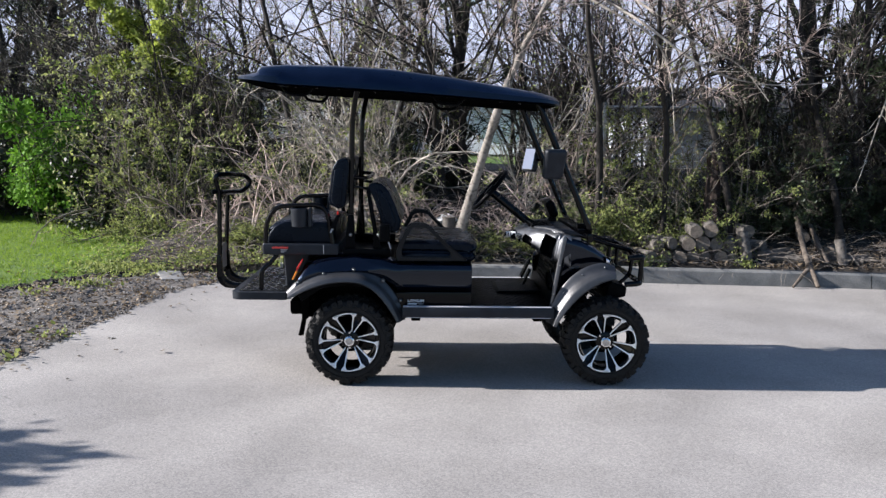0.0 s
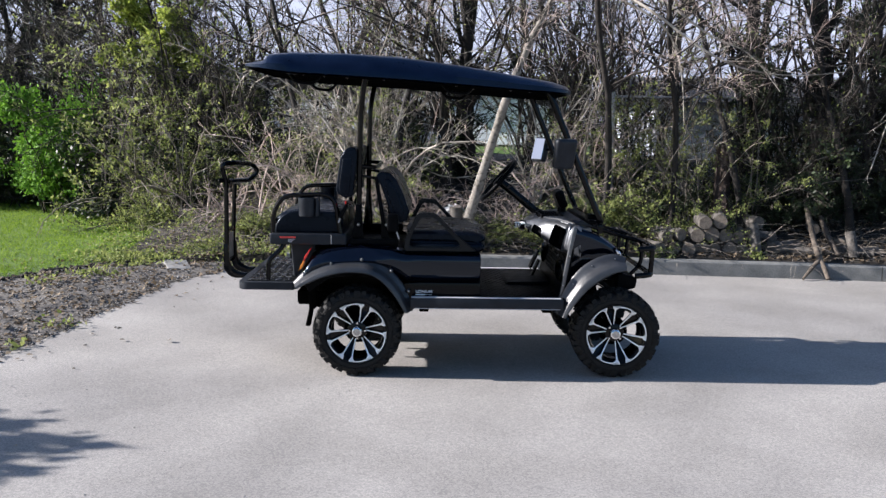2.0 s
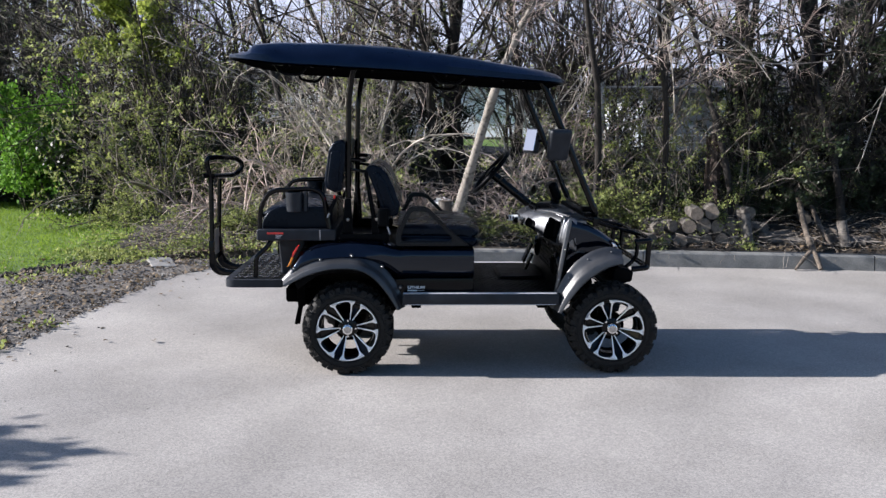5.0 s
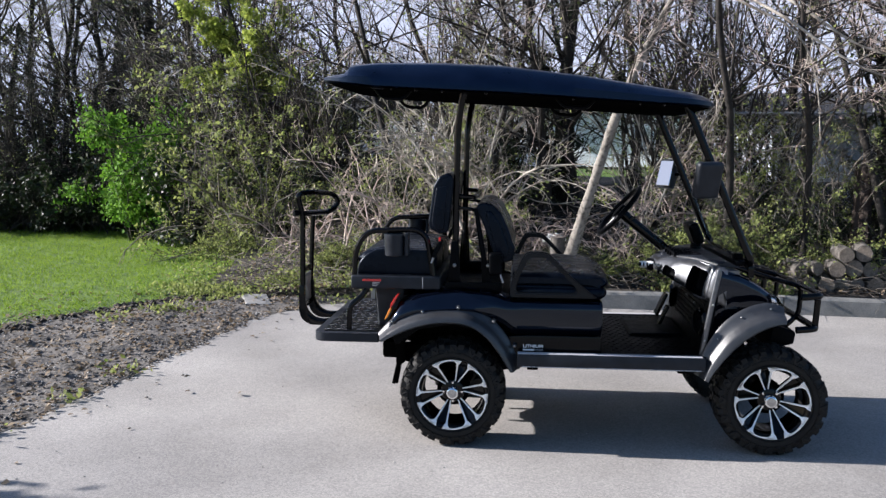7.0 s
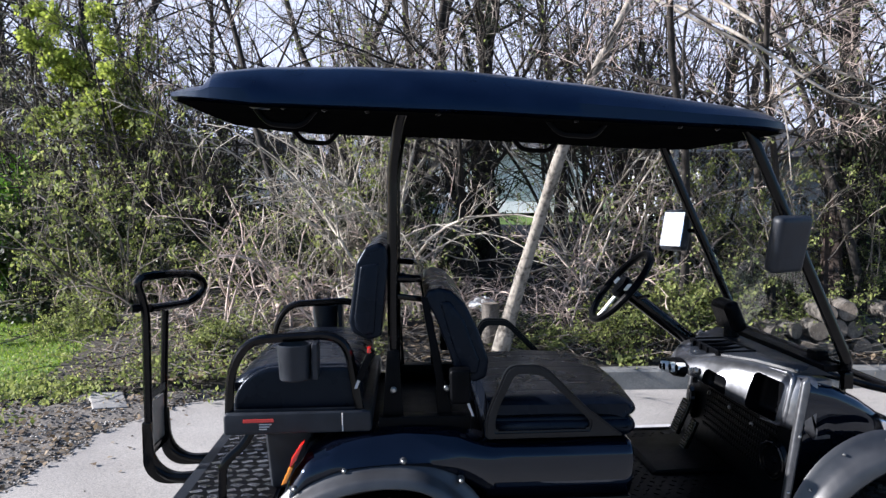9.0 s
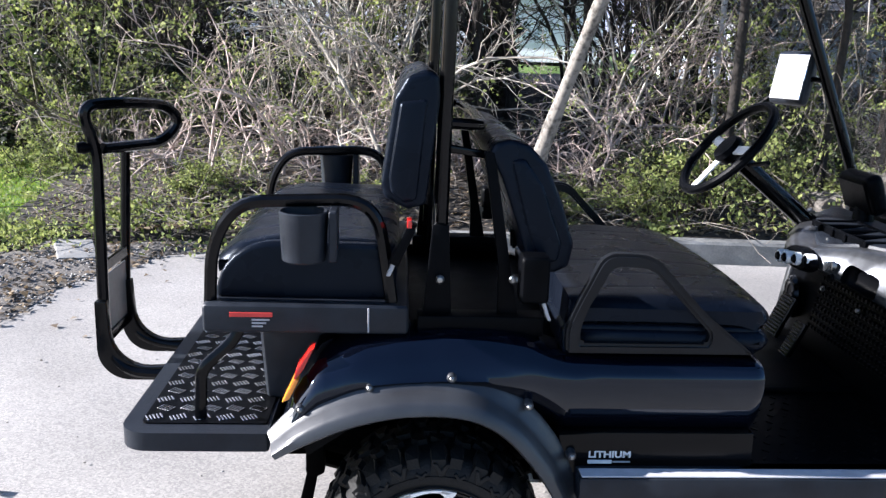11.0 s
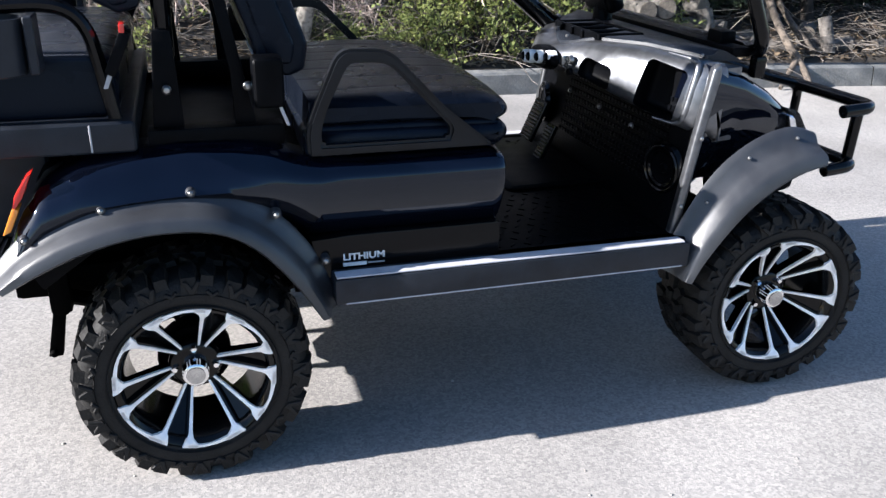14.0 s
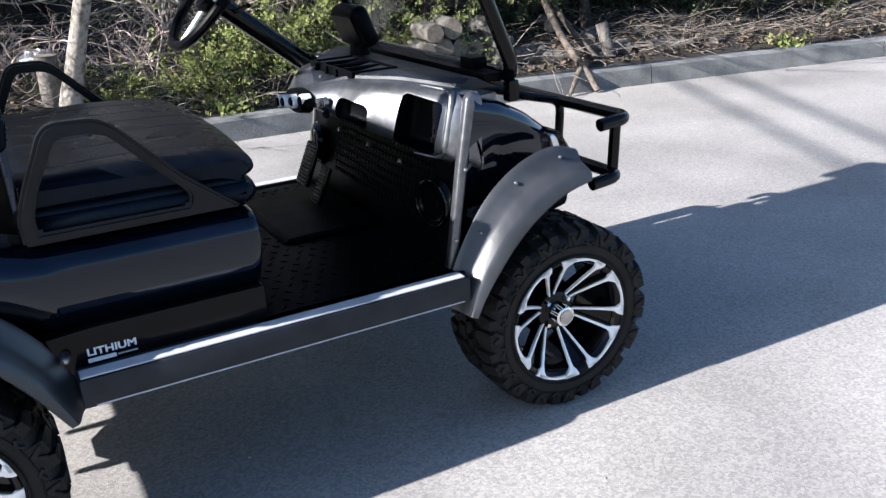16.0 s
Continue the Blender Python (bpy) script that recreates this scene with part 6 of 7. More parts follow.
T1 = tree(51, 6.2, 0.060, (0.05, 0.0), 34, 8, 9, 500, 0.045, M_BARKDARK, M_TWIGMID, M_LEAFYEL, "dark bare tree with many thin branches", limb_len=0.38, limb_ang=0.85, wander=0.10)
T2 = tree(52, 6.6, 0.052, (-0.08, 0.0), 28, 8, 9, 1800, 0.045, M_BARK, M_TWIG, M_LEAFYEL, "grey-brown tree coming into leaf", wander=0.10)
T3 = tree(53, 5.6, 0.055, (0.12, 0.0), 24, 7, 7, 0, 0.04, M_BARKDARK, M_TWIG, M_LEAFYEL, "slim bare tree with dark grey bark", wander=0.09)
T4 = tree(54, 5.4, 0.05, (0.1, -0.1), 18, 8, 9, 150, 0.035, M_BARKDARK, M_TWIGPINK, M_LEAFYEL, "bare tree with drooping pinkish twigs", droop=0.10, limb_len=0.6, first=0.35)
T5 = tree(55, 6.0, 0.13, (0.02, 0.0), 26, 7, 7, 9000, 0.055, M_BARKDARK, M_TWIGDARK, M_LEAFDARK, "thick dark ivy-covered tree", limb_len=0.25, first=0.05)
T6 = tree(56, 4.7, 0.05, (0.02, 0.0), 20, 8, 8, 16000, 0.075, M_BARKDARK, M_TWIGMID, M_LEAFNEW, "slender tree in soft yellow-green spring leaf", first=0.5, limb_len=0.34)
put(T6, -3.5, 9.0, 0.1, 40, 0.86)
row([T3, T2], [(-0.3, 7.0, 0.95), (0.2, 7.6, 1.0), (-2.9, 7.8, 1.1), (2.0, 8.2, 1.1), (-1.3, 9.4, 1.2), (3.55, 5.95, 1.0), (-3.6, 9.2, 1.2)], 5)
row([T1], [(0.70, 6.4, 1.0), (1.05, 6.9, 1.05), (-7.5, 12.3, 1.05), (-5.0, 11.2, 1.2), (-8.3, 12.0, 1.2), (-9.4, 12.5, 1.1), (-6.0, 11.4, 1.2), (-6.7, 11.6, 1.15), (4.9, 6.6, 1.05), (6.1, 5.6, 1.0), (7.2, 6.2, 1.1), (8.4, 6.0, 1.0), (4.1, 8.2, 1.1), (6.6, 7.6, 1.1), (-9.9, 12.4, 1.2), (-8.6, 12.8, 1.2)], 8)
row([T5], [(0.95, 7.4, 0.85), (5.55, 6.0, 1.0), (7.6, 6.0, 1.0), (4.55, 6.0, 0.9), (8.8, 6.1, 0.95), (6.55, 5.9, 0.8)], 6)
# The leftmost copies stand out of view, added to shade the thicket's foot.
for x, y, s, k in ((-10.2, 10.8, 0.7, T5), (-11.6, 11.2, 1.2, T1), (-12.8, 11.2, 0.8, T5), (-9.6, 11.4, 1.2, T1), (-9.3, 10.7, 0.6, T5), (-8.0, 11.0, 0.9, T5), (-6.7, 10.2, 1.1, T5), (-7.2, 10.9, 1.2, T1), (-5.2, 11.2, 1.2, T1), (-8.8, 11.2, 1.2, T1), (-10.8, 10.6, 1.2, T1), (-3.0, 10.6, 1.1, T1), (-1.9, 10.2, 1.0, T3)):
    again(k, x, y + 1.6, 0.05, 40 * x, s)
# Unseen small trees added behind the camera to shape the paint's reflections.
for i in range(11):
    again((T2, T5, T1, Y2)[i % 4], -22 + 4.4 * i, -32.0 - 2.6 * (i % 3), -0.02, 67 * i, 0.36)
# Invented shrub, kept out of view, that casts the shadow at the left.
SHADOW_SHRUB = shrub(32, 2.35, 20, 8, 6, 16000, 0.115, M_TWIGDARK, M_LEAFDARK, "unseen dense shrub added to cast the shadow at the yard's left", arch=-0.02, base=0.22, spread=0.10, scatter=0.07, lengths=(0.16, 0.3))
# stems wrapped in old vines, dense, colours darkened for the shade among them
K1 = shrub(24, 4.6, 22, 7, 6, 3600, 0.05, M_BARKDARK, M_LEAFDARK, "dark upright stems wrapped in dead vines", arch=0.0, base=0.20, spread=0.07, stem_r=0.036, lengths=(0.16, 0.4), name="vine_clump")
K1["group"] = "vine clumps"
row([K1], [(4.75, 5.85, 0.6), (5.05, 6.0, 0.40), (5.55, 5.7, 0.68), (6.5, 5.8, 0.60), (8.1, 5.9, 0.5), (6.9, 5.5, 0.66), (7.7, 5.6, 0.64), (5.2, 5.2, 0.32), (6.5, 5.1, 0.34), (9.1, 5.6, 0.42), (8.5, 5.4, 0.62), (0.85, 7.2, 0.4), (0.15, 7.0, 0.42)], 9)
for x, y, s in ((-5.7, 11.0, 0.9), (-7.6, 11.6, 0.5), (-8.6, 11.4, 0.6), (-6.8, 11.9, 0.5), (-4.7, 10.4, 0.55), (-9.6, 11.8, 0.6), (-3.9, 9.8, 0.5)):
    again(K1, x, y, 0.05, 71 * x, s)
put(SHADOW_SHRUB, -6.75, -1.38, 0.0, 20, 1.0)
row([T4], [(2.6, 5.2, 0.95), (4.3, 5.0, 0.9), (5.6, 4.9, 0.9), (0.0, 6.2, 0.9), (3.4, 5.1, 0.85), (7.2, 5.0, 0.95), (-1.2, 6.6, 1.0)], 7)


def leaning_tree():
    """The pale trunk that leans across the gap behind the cart."""
    rng = np.random.RandomState(61)
    root = thing("tree", "pale-barked leaning tree trunk behind the kerb", "tree")
    line = fillet([(0.80, 4.6, 0.15), (0.935, 4.47, 0.69), (1.135, 4.22, 1.445), (1.29, 4.02, 1.995), (1.46, 3.88, 2.45), (1.72, 3.75, 2.98), (2.2, 3.7, 4.0), (2.5, 3.7, 5.2)], 0.3, 4)
    n = len(line)
    pts = np.array([[tuple(p) for p in line]])
    rad = np.interp(np.arange(n), [0, 3, n * 0.5, n - 1], [0.082, 0.056, 0.042, 0.014])[None] * (1 + 0.09 * rng.normal(0, 1, n))[None]
    s0 = (pts, rad)
    s1 = sprout(rng, pts, rad, 16, 0.5, 0.98, 0.8, 0.26, 9, 0.13, 0.02, 0.32)
    s2 = sprout(rng, *s1, 7, 0.15, 1.0, 0.75, 0.42, 7, 0.16, -0.02, 0.5, 0.0025)
    s3 = sprout(rng, *s2, 7, 0.1, 1.0, 0.7, 0.45, 5, 0.16, -0.02, 0.55, 0.0016)
    v, f = skin([s0], 14)
    raw("trunk", v, f, M_BARKPALE, root, smooth=80)
    for k in range(len(s1[0])):
        v, f = skin([(s1[0][k:k + 1], s1[1][k:k + 1])], 6)
        raw("limb", v, f, M_BARK, root, smooth=80)
    v, f = skin([s2, s3], 3)
    raw("twig_mass", v, f, M_TWIGPINK, root)["kind"] = "stuff"


leaning_tree()


# ---- ground cover ----
def stuff(name, v, f, material, label, category):
    return tagged(raw(name, v, f, material), label, category, kind="stuff")


def grass_blades():
    rng = np.random.RandomState(71)
    n = 150000
    x = rng.uniform(-12, -1.9, n)
    y = rng.uniform(0.6, 10.8, n) ** 1.0
    ok = np.array([b > lawn_edge(a) + 0.12 * fbm(a, b, 2.0) + rng.normal(0, 0.07) for a, b in zip(x, y)])
    x, y = x[ok], y[ok]
    z = np.array([lawn_z(a, b) for a, b in zip(x, y)])
    n = len(x)
    a = rng.uniform(0, 2 * np.pi, n)
    h = rng.uniform(0.012, 0.05, n)
    w = rng.uniform(0.003, 0.006, n)
    lean = rng.normal(0, 0.03, (n, 2))
    sx, sy = np.cos(a) * w, np.sin(a) * w
    v = np.stack((np.stack((x - sx, y - sy, z), 1), np.stack((x + sx, y + sy, z), 1), np.stack((x + lean[:, 0], y + lean[:, 1], z + h), 1)), 1).reshape(-1, 3)
    stuff("grass", v, np.arange(n * 3).reshape(-1, 3), M_GRASS, "short bright green spring grass", "grass")


def litter(name, seed, count, place, size, material, label):
    """Flat dead leaves and chips strewn over the ground."""
    rng = np.random.RandomState(seed)
    c = place(rng, count)
    d = np.stack((rng.normal(0, 1, count), rng.normal(0, 1, count), rng.normal(0, 0.35, count)), 1)
    d = unit(d)
    s = unit(np.cross(d, np.stack((rng.normal(0, 0.3, count), rng.normal(0, 0.3, count), np.ones(count)), 1)))
    L = (size * rng.uniform(0.5, 1.5, count))[:, None]
    up = np.array([0, 0, 1.0]) * L * 0.15
    v = np.stack((c, c + d * L * 0.5 + s * L * 0.35 + up, c + d * L, c + d * L * 0.5 - s * L * 0.35 + up), 1).reshape(-1, 3)
    stuff(name, v, np.arange(count * 4).reshape(-1, 4), material, label, "leaf litter")


def on_soil(rng, n):
    x = rng.uniform(-3, 12, n)
    y = np.array([kerb_y(a) + 0.24 if a > -1.25 else 4.4 for a in x]) + rng.exponential(0.9, n)
    return np.stack((x, y, [soil_z(a, b) + 0.012 for a, b in zip(x, y)]), 1)


def on_dirt(rng, n):
    y = rng.uniform(-3.5, 4.3, n)
    x = np.array([edge_x(b) for b in y]) + 0.05 - rng.uniform(0.0, 2.6, n) ** 1.15 + np.where(rng.uniform(0, 1, n) < 0.06, rng.exponential(0.25, n), 0.0)
    return np.stack((x, y, [dirt_z(a, b) + 0.006 for a, b in zip(x, y)]), 1)


grass_blades()


def on_mud(rng, n):
    """Along the torn edge of the turf."""
    x = rng.uniform(-5.5, -2.6, n)
    y = np.array([lawn_edge(a) for a in x]) - np.abs(rng.normal(0.12, 0.16, n))
    return np.stack((x, y, [dirt_z(a, b) + 0.005 for a, b in zip(x, y)]), 1)


def weeds():
    """Low weed tufts at the border of dirt, lawn and asphalt."""
    rng = np.random.RandomState(78)
    c = []
    for x, y, s, k in ((-2.75, 4.25, 0.35, 500), (-3.2, 4.5, 0.5, 900), (-2.2, 4.75, 0.4, 700), (-3.0, 3.4, 0.25, 160), (-2.45, 1.25, 0.14, 40), (-2.5, 0.6, 0.10, 24), (-2.6, -0.1, 0.12, 30), (-3.3, 2.9, 0.2, 60), (-1.5, 4.6, 0.5, 600), (-0.9, 4.6, 0.4, 350), (-2.4, 5.5, 0.7, 250), (-2.0, 6.3, 0.7, 150), (-2.9, 6.3, 0.6, 250), (-1.5, 5.5, 0.5, 120), (-3.4, 5.4, 0.5, 200),
                       (6.9, 3.66, 0.14, 110), (7.0, 3.72, 0.18, 80), (1.9, 4.5, 0.2, 260), (3.0, 4.32, 0.15, 90), (4.2, 4.25, 0.12, 90)):
        p = rng.normal(0, 1, (k, 2)) * s * 0.5
        for dx, dy in p:
            X, Y = x + dx, y + dy
            if X < -1.25:
                z = dirt_z(X, min(Y, 4.3)) if Y < 4.36 else max(soil_z(X, Y), 0.05)
            else:
                z = soil_z(X, Y) if Y > kerb_y(X) + 0.16 else 0.16
            c.append((X, Y, z + abs(rng.normal(0, 0.035))))
    v, f = leaf_mesh(rng, np.array(c), 0.045, -0.6)
    stuff("weeds", v, f, M_LEAFYEL, "low yellow-green weeds along the border of the dirt and kerb", "weeds")


weeds()
litter("leaf_litter", 72, 9000, on_soil, 0.05, M_DEADLEAF, "brown dead leaves over the woodland soil")
litter("leaf_scraps", 73, 7000, on_dirt, 0.042, M_DEADLEAF, "brown leaf scraps over the dirt strip")


def stones(name, seed, count, place, lo, hi, label, material):
    rng = np.random.RandomState(seed)
    c = place(rng, count)
    oct_v = np.array([(1, 0, 0), (-1, 0, 0), (0, 1, 0), (0, -1, 0), (0, 0, 1), (0, 0, -0.6)], float)
    oct_f = np.array([(0, 2, 4), (2, 1, 4), (1, 3, 4), (3, 0, 4), (2, 0, 5), (1, 2, 5), (3, 1, 5), (0, 3, 5)])
    s = rng.uniform(lo, hi, (count, 1, 1)) * rng.uniform(0.6, 1.3, (count, 6, 1))
    a = rng.uniform(0, 2 * np.pi, count)
    ca, sa = np.cos(a)[:, None], np.sin(a)[:, None]
    v = oct_v[None] * s
    v = np.stack((v[..., 0] * ca - v[..., 1] * sa, v[..., 0] * sa + v[..., 1] * ca, v[..., 2] * 0.6), -1) + c[:, None]
    f = oct_f[None] + (np.arange(count) * 6)[:, None, None]
    stuff(name, v.reshape(-1, 3), f.reshape(-1, 3), material, label, "gravel")


stones("clods", 77, 4200, on_dirt, 0.003, 0.020, "crumbled clods of brown earth on the dirt strip", M_DIRT)
stones("mud_lumps", 79, 420, on_mud, 0.015, 0.05, "dark lumps of torn turf along the edge of the lawn", M_SOIL)
stones("gravel", 74, 5000, on_dirt, 0.003, 0.015, "loose grey gravel on the dirt strip", M_STONE)


def on_yard(rng, n):
    return np.stack((rng.uniform(-2.4, 7, n), rng.uniform(-2.5, 3.6, n), np.full(n, 0.001)), 1)


stones("grit", 75, 700, on_yard, 0.002, 0.007, "scattered grit on the asphalt", M_STONE)


def deadwood():
    """Fallen twigs over the soil."""
    rng = np.random.RandomState(76)
    n = 2600
    c = on_soil(rng, n)
    c[:, 2] += rng.exponential(0.05, n)
    a = rng.uniform(0, 2 * np.pi, n)
    way = np.stack((np.cos(a), np.sin(a), rng.normal(0.05, 0.25, n)), 1)
    s = run(rng, c, way, rng.uniform(0.15, 0.75, n), rng.uniform(0.002, 0.006, n), 5, 0.12, -0.02)
    v, f = skin([s], 3)
    stuff("fallen_twigs", v, f, M_TWIGMID, "pale fallen twigs and brush on the bank", "twigs")


deadwood()


# ---- logs and oddments ----
def log_bm(length, r, seed, steps=18):
    """A sawn log along y: uneven bark, flat ends."""
    bm = bmesh.new()
    rings = []
    for j in range(7):
        y = length * j / 6
        rings.append([bm.verts.new((rr * math.cos(a), y, rr * math.sin(a))) for a, rr in
                      ((2 * math.pi * k / steps, r * (1 + 0.10 * noise.noise(Vector((math.cos(2 * math.pi * k / steps) * 1.3, math.sin(2 * math.pi * k / steps) * 1.3, seed * 3.1 + y * 2))))) for k in range(steps))])
    for a, b in zip(rings, rings[1:]):
        for k in range(steps):
            bm.faces.new((a[k], b[k], b[(k + 1) % steps], a[(k + 1) % steps]))
    bm.faces.new(rings[0])
    bm.faces.new(rings[-1][::-1])
    bmesh.ops.recalc_face_normals(bm, faces=bm.faces)
    return bm


def log(seed, x, y, z, r, length, turn, pitch=0.0, material=None, name="log", label="sawn log with grey bark lying behind the kerb"):
    ob = part(name, log_bm(length, r, seed), material or M_LOGBARK, smooth=50)
    tagged(ob, label, "log", "logs behind the kerb")
    ob.matrix_basis = pose(x, y, z, pitch, 0, turn)
    end = lathe_bm([(0, -0.004), (r * 0.93, -0.004), (r * 0.95, 0.002), (0, 0.002)], 18, False)
    part("sawn_end", end, M_LOGEND, ob, "pale sawn end")
    return ob


LOGS = ((3.12, 0.25, 0.070, 14), (3.28, 0.26, 0.075, -6), (3.20, 0.39, 0.072, 10), (3.44, 0.25, 0.080, -14), (3.60, 0.26, 0.078, -8), (3.76, 0.25, 0.072, 5), (3.92, 0.26, 0.076, -10), (4.06, 0.24, 0.066, 4),
        (3.37, 0.41, 0.068, 24), (3.54, 0.41, 0.078, -10), (3.71, 0.42, 0.088, -12), (3.88, 0.41, 0.080, 6), (3.62, 0.56, 0.075, -8), (3.80, 0.57, 0.082, -16), (4.03, 0.39, 0.070, -20))
for i, (x, z, r, turn) in enumerate(LOGS):
    log(i, x, 4.36 + 0.03 * (i % 3), z, r, 0.45 + 0.06 * (i % 4), turn)
log(20, 4.22, 4.35, 0.23, 0.065, 0.34, 20, 72, label="short log standing on end in the wood pile")
SCATTER = ((4.42, 4.42, 0.27, 0.072, 0.5, -55), (4.52, 4.62, 0.36, 0.075, 0.42, 40), (4.72, 4.40, 0.25, 0.062, 0.5, -30), (4.95, 4.30, 0.24, 0.055, 0.55, 72), (5.22, 4.45, 0.31, 0.080, 0.45, -40),
           (5.36, 4.30, 0.24, 0.058, 0.4, -65), (5.52, 4.22, 0.25, 0.056, 0.45, 62), (5.74, 4.22, 0.235, 0.060, 0.42, -72), (5.95, 4.14, 0.235, 0.052, 0.38, -50), (6.12, 4.06, 0.23, 0.056, 0.40, 64), (6.35, 4.02, 0.225, 0.050, 0.32, -60),
           (4.40, 4.80, 0.52, 0.080, 0.45, 15), (5.05, 4.75, 0.46, 0.070, 0.5, -20))
for i, (x, y, z, r, length, turn) in enumerate(SCATTER):
    log(40 + i, x, y, z, r, length, turn, label="short sawn log lying loose behind the kerb")
log(24, 5.28, 4.20, 0.20, 0.055, 0.30, 10, 70, M_LOGBARK, label="grey short log leaning on end")
stump = log(31, 0.76, 4.72, 0.33, 0.080, 0.34, 0, 90, label="short sawn stump standing beside the pale trunk")
part("sawn_end", lathe_bm([(0, 0.338), (0.074, 0.338), (0.076, 0.343), (0, 0.343)], 18, False), M_LOGEND, stump)


def broken_stump(x, y, z, h, r, seed):
    """A snapped trunk: fluted sides, splintered top."""
    rng = np.random.RandomState(seed)
    bm = bmesh.new()
    n = 22
    flute = 1 + 0.13 * rng.normal(0, 1, n)
    top = rng.uniform(0.72, 1.0, n)
    rings = []
    for k in range(9):
        t = k / 8
        rings.append([bm.verts.new((r * flute[i] * (1.35 - 0.5 * min(1, t * 2)) * math.cos(a), r * flute[i] * (1.35 - 0.5 * min(1, t * 2)) * math.sin(a), h * t * (top[i] if t > 0.6 else 1.0 - (1 - top[i]) * t / 0.6 * 0.6)))
                      for i, a in enumerate(2 * math.pi * q / n for q in range(n))])
    for a, b in zip(rings, rings[1:]):
        for i in range(n):
            bm.faces.new((a[i], a[(i + 1) % n], b[(i + 1) % n], b[i]))
    core = bm.verts.new((0, 0, h * 0.66))
    for i in range(n):
        bm.faces.new((rings[-1][i], rings[-1][(i + 1) % n], core))
    bmesh.ops.recalc_face_normals(bm, faces=bm.faces)
    ob = tagged(part("tree_stump", bm, M_STUMP, smooth=50), "broken reddish-brown tree stump among the vines", "stump")
    ob.matrix_basis = at(x, y, z)


broken_stump(4.08, 5.25, 0.30, 1.28, 0.115, 5)


def drooping_branches():
    """Long pale boughs that hang across the top of the bank."""
    for seed, line in ((1, ((2.5, 5.0, 3.3), (2.94, 4.5, 2.93), (3.45, 4.4, 2.52), (3.9, 4.4, 2.30), (4.5, 4.4, 2.22), (5.1, 4.4, 2.28))),
                       (2, ((2.7, 4.9, 3.4), (3.2, 4.5, 2.95), (3.6, 4.4, 2.62), (4.0, 4.35, 2.50), (4.35, 4.3, 2.05))),
                       (3, ((6.9, 5.2, 3.2), (6.3, 4.7, 2.7), (5.9, 4.6, 2.3), (5.7, 4.5, 1.75), (5.55, 4.5, 1.2))),
                       (4, ((2.0, 4.9, 3.5), (2.5, 4.6, 3.1), (3.1, 4.5, 2.8), (3.3, 4.5, 2.3), (3.35, 4.5, 1.7)))):
        rng = np.random.RandomState(90 + seed)
        p = fillet(line, 0.35, 4)
        pts = np.array([[tuple(q) for q in p]])
        rad = np.linspace(0.017, 0.005, len(p))[None]
        s1 = sprout(rng, pts, rad, 8, 0.2, 1.0, 0.6, 0.15, 7, 0.16, -0.03, 0.6, 0.004)
        s2 = sprout(rng, *s1, 3, 0.2, 1.0, 0.7, 0.5, 5, 0.18, -0.03, 0.6, 0.003)
        root = thing("hanging_branch", "long pale bare branch hanging over the bank", "branch", "hanging branches")
        v, f = skin([(pts, rad)], 7)
        raw("stem", v, f, M_TWIG, root, smooth=80)
        v, f = skin([s1, s2], 3)
        raw("twig_mass", v, f, M_TWIG, root)["kind"] = "stuff"


drooping_branches()


def fallen_branch():
    """A forked branch that leans from the wood pile over the kerb."""
    root = thing("fallen_branch", "forked bare branch leaning from the wood pile over the kerb", "branch")
    a = sweep_bm(fillet([(4.97, 4.85, 0.80), (4.89, 4.45, 0.46), (4.82, 4.12, 0.27), (4.79, 3.95, 0.205)], 0.15), [0.027 + 0.010 * math.sin(k * 1.7) ** 2 for k in range(14)], 9)
    part("stem", a, M_FALLEN, root, "", 60)
    part("fork", sweep_bm([(4.79, 3.97, 0.21), (4.67, 3.88, 0.13), (4.54, 3.80, 0.015)], [0.028, 0.022, 0.016], 8), M_FALLEN, root, "", 60)
    part("fork", sweep_bm([(4.79, 3.97, 0.21), (4.80, 3.86, 0.12), (4.81, 3.78, 0.02)], [0.030, 0.028, 0.026], 8), M_FALLEN, root, "", 60)
    part("stem", sweep_bm([(5.16, 4.85, 0.60), (5.12, 4.55, 0.42), (5.08, 4.15, 0.22)], [0.024, 0.030, 0.032], 9), M_FALLEN, root, "", 60)


fallen_branch()


def crumple(name, x, y, z, size, seed, material, label, category, flat=1.0):
    bm = bmesh.new()
    bmesh.ops.create_icosphere(bm, subdivisions=3, radius=size)
    for v in bm.verts:
        k = noise.noise(v.co * (2.2 / size) * 0.6 + Vector((seed, 0, 0))) * 0.55 + noise.noise(v.co * (6 / size) * 0.5) * 0.25
        v.co *= 1 + k
        v.co.z *= flat
    bmesh.ops.translate(bm, verts=bm.verts, vec=(0, 0, size * flat * 0.7))
    ob = tagged(part(name, bm, material, smooth=25), label, category)
    ob.location = (x, y, z)
    return ob


crumple("plastic_bag", 0.75, 5.45, soil_z(0.75, 5.45) + 0.10, 0.11, 2.0, M_WHITE, "crumpled white plastic bag caught in the brush", "litter", 0.7)
crumple("plastic_sheet", -2.75, 6.0, 0.12, 0.14, 5.0, M_WHITE, "crumpled pale plastic scrap in the grass", "litter", 0.4)
slab = part("concrete_slab", prism_bm([(-0.14, 0.0), (0.13, 0.0), (0.12, 0.03), (-0.13, 0.034)], -0.22, 0.22, 0.008), M_SLAB)
tagged(slab, "broken pale concrete slab at the edge of the asphalt", "slab")
slab.matrix_basis = pose(-2.33, 4.02, 0.035, 4, 3, 24)


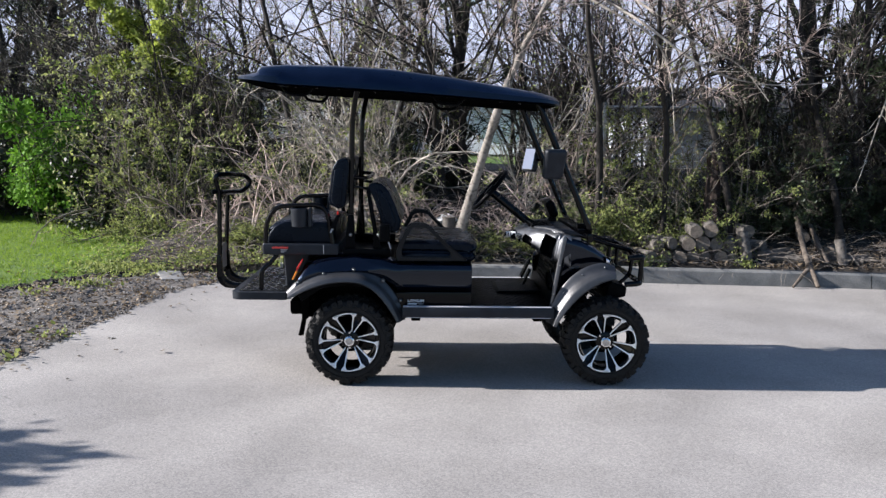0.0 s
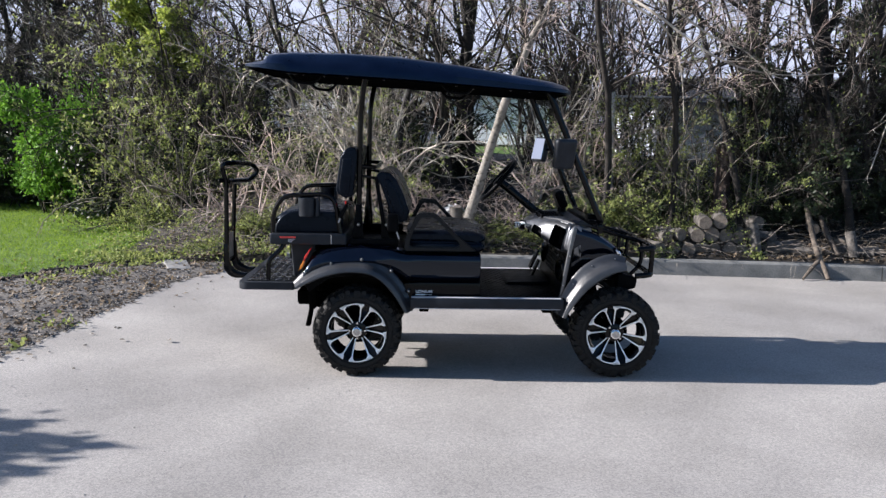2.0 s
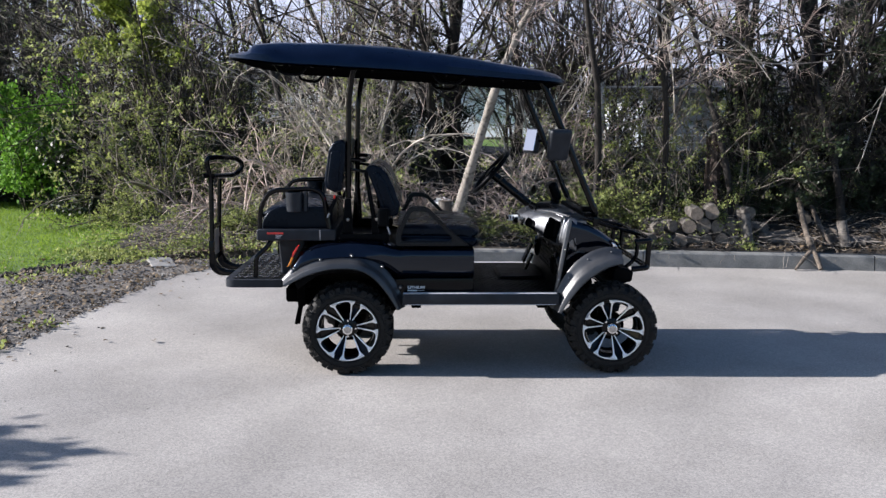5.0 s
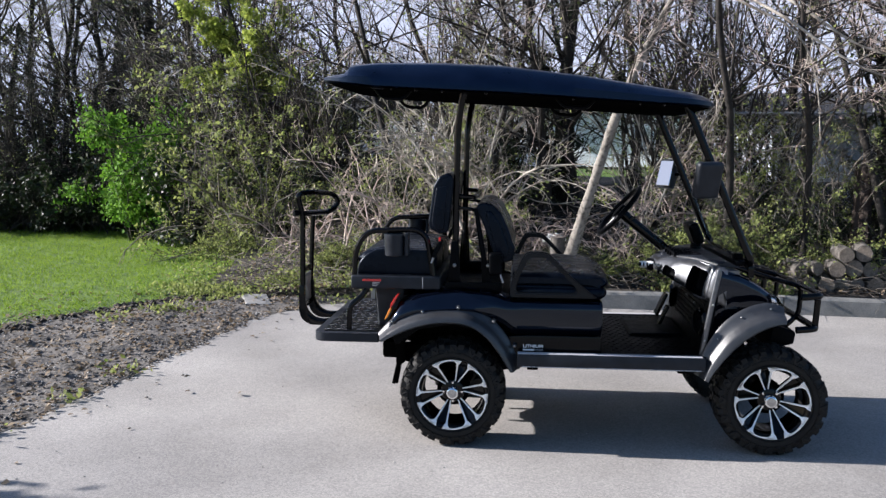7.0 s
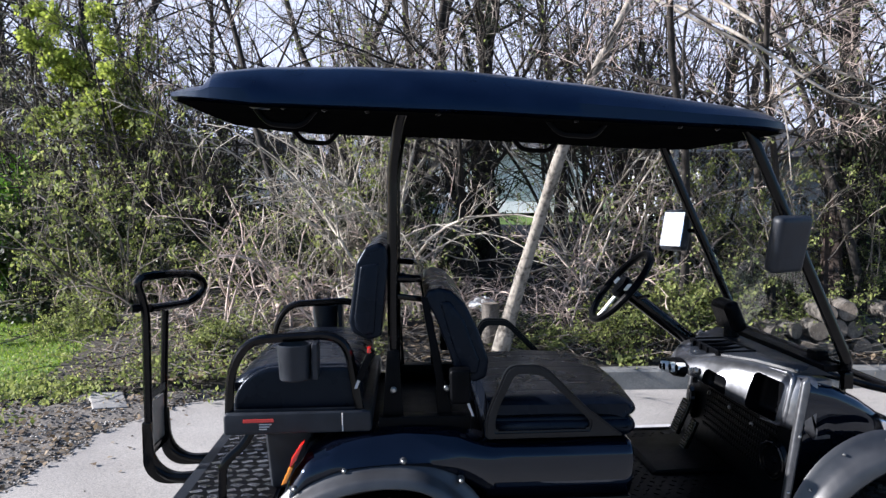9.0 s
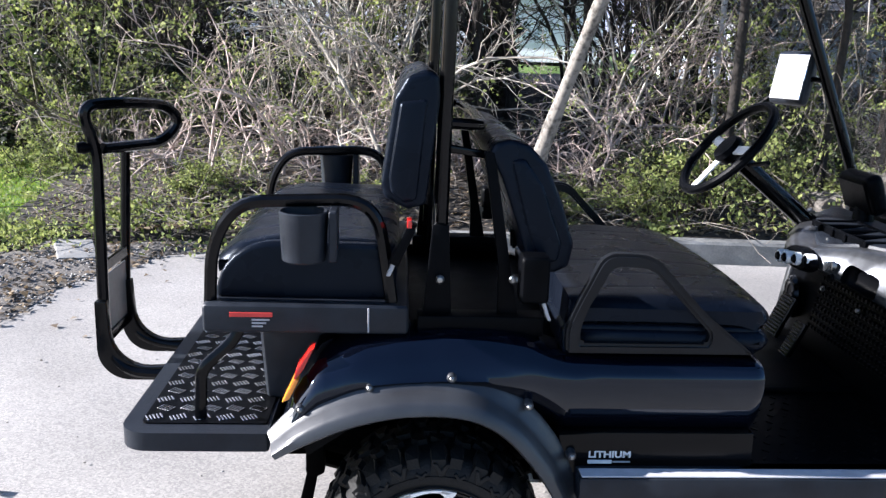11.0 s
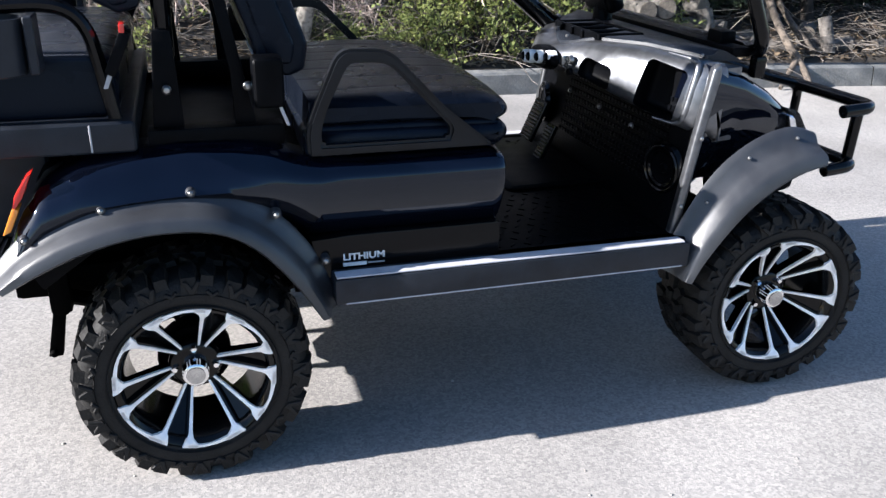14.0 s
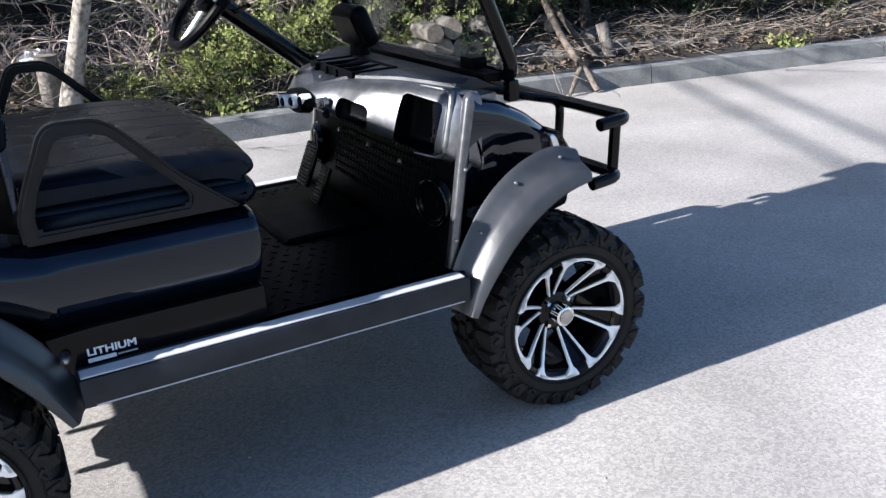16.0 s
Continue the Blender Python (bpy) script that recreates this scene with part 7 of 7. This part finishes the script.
# ---- fence, houses, cables ----
def chain_fence():
    root = thing("chain_link_fence", "galvanised chain-link fence behind the thicket", "fence")
    x0, x1, z0, z1, y = 2.9, 9.5, 0.75, 2.05, 6.25
    for k in range(5):
        x = x0 + (x1 - x0) * k / 4
        part("post", sweep_bm([(x, y, 0.5), (x, y, z1 + 0.06)], 0.028, 10), M_WIRE, root)
    part("top_rail", sweep_bm([(x0, y, z1), (x1, y, z1)], 0.014, 8), M_WIRE, root)
    pitch, h = 0.075, z1 - z0
    st = []
    for d in (1, -1):
        for k in range(int((x1 - x0 + h) / pitch)):
            a = x0 - h + k * pitch
            ta, tb = max(0.0, x0 - a), min(h, x1 - a)
            if tb > ta:
                p = np.array([(a + ta, y, z0 + ta if d > 0 else z1 - ta), (a + tb, y + 0.004 * d, z0 + tb if d > 0 else z1 - tb)])
                st.append(p)
    pts = np.array(st)
    v, f = skin([(pts, np.full(pts.shape[:2], 0.0022))], 4)
    ob = raw("wire_mesh", v, f, M_WIRE, root)
    ob["kind"] = "stuff"


chain_fence()


def house(x0, x1, y0, y1, z0, z1, ridge, material, label, turn=0.0):
    root = thing("house", label, "house")
    part("wall", box_bm(x0, x1, y0, y1, z0, z1, 0.01), material, root)
    n = int((z1 - z0) / 0.13)
    for k in range(n):
        part("siding_board", prism_bm([(x0 - 0.01, z0 + k * 0.13), (x1 + 0.01, z0 + k * 0.13), (x1 + 0.01, z0 + k * 0.13 + 0.115), (x0 - 0.01, z0 + k * 0.13 + 0.115)], y0 - 0.022, y0 - 0.002, 0.003, 1), material, root)
    ym = (y0 + y1) / 2
    bm = bmesh.new()
    vs = [bm.verts.new(c) for c in ((x0 - 0.3, y0 - 0.35, z1 - 0.05), (x1 + 0.3, y0 - 0.35, z1 - 0.05), (x1 + 0.3, ym, ridge), (x0 - 0.3, ym, ridge), (x0 - 0.3, y1 + 0.35, z1 - 0.05), (x1 + 0.3, y1 + 0.35, z1 - 0.05))]
    for q in ((0, 1, 2, 3), (3, 2, 5, 4), (0, 3, 4), (1, 5, 2), (0, 4, 5, 1)):
        bm.faces.new([vs[i] for i in q])
    bmesh.ops.recalc_face_normals(bm, faces=bm.faces)
    part("roof", bm, M_SHINGLE, root, "dark shingle roof", None)
    mid = ((x0 + x1) / 2, y0, 0)
    root.matrix_basis = at(*mid) @ Matrix.Rotation(radians(turn), 4, "Z") @ at(-mid[0], -mid[1], 0)
    return root


house(-6.4, -3.25, 15.0, 20.0, 1.1, 2.55, 3.1, M_SIDING, "white sided house behind the trees", -14)
house(0.0, 4.2, 17.0, 25.0, 1.2, 2.7, 3.2, M_SIDINGGREY, "grey sided house behind the trees", -9)
house(4.4, 14.0, 9.6, 15.0, 0.6, 2.15, 2.7, M_SIDINGGREY, "long low pale shed behind the fence", -3)


def haze():
    """Pale sky low over the far distance, behind everything."""
    n = 24
    ang = np.linspace(radians(20), radians(160), n)
    p = np.stack((260 * np.cos(ang), 260 * np.sin(ang)), 1)
    v = np.concatenate((np.column_stack((p, np.full(n, -3.0))), np.column_stack((p, np.full(n, 190.0)))))
    f = np.array([(k, k + 1, n + k + 1, n + k) for k in range(n - 1)])
    tagged(raw("backdrop", v, f, M_HAZE), "pale hazy sky behind the trees", "sky", kind="structure")


haze()


def cables():
    """Overhead cables added out of view to cast the thin shadows across the yard."""
    slope = math.tan(SUN_EL)
    for dx in (0.0, 0.55):
        p = []
        for gx, gy in ((7.4 + dx, 7.4), (5.57 + dx, 3.58), (4.44 + dx, 1.06), (2.0 + dx, -4.4)):
            h = 6.0
            p.append((gx - h / slope, gy + h / slope * SUN_DIR.y / abs(SUN_DIR.x), h))
        ob = part("shadow_cable", sweep_bm(p, 0.022, 8), M_BLACK)
        tagged(ob, "unseen cable added high above to cast a shadow line on the yard", "cable", "overhead cables")


cables()
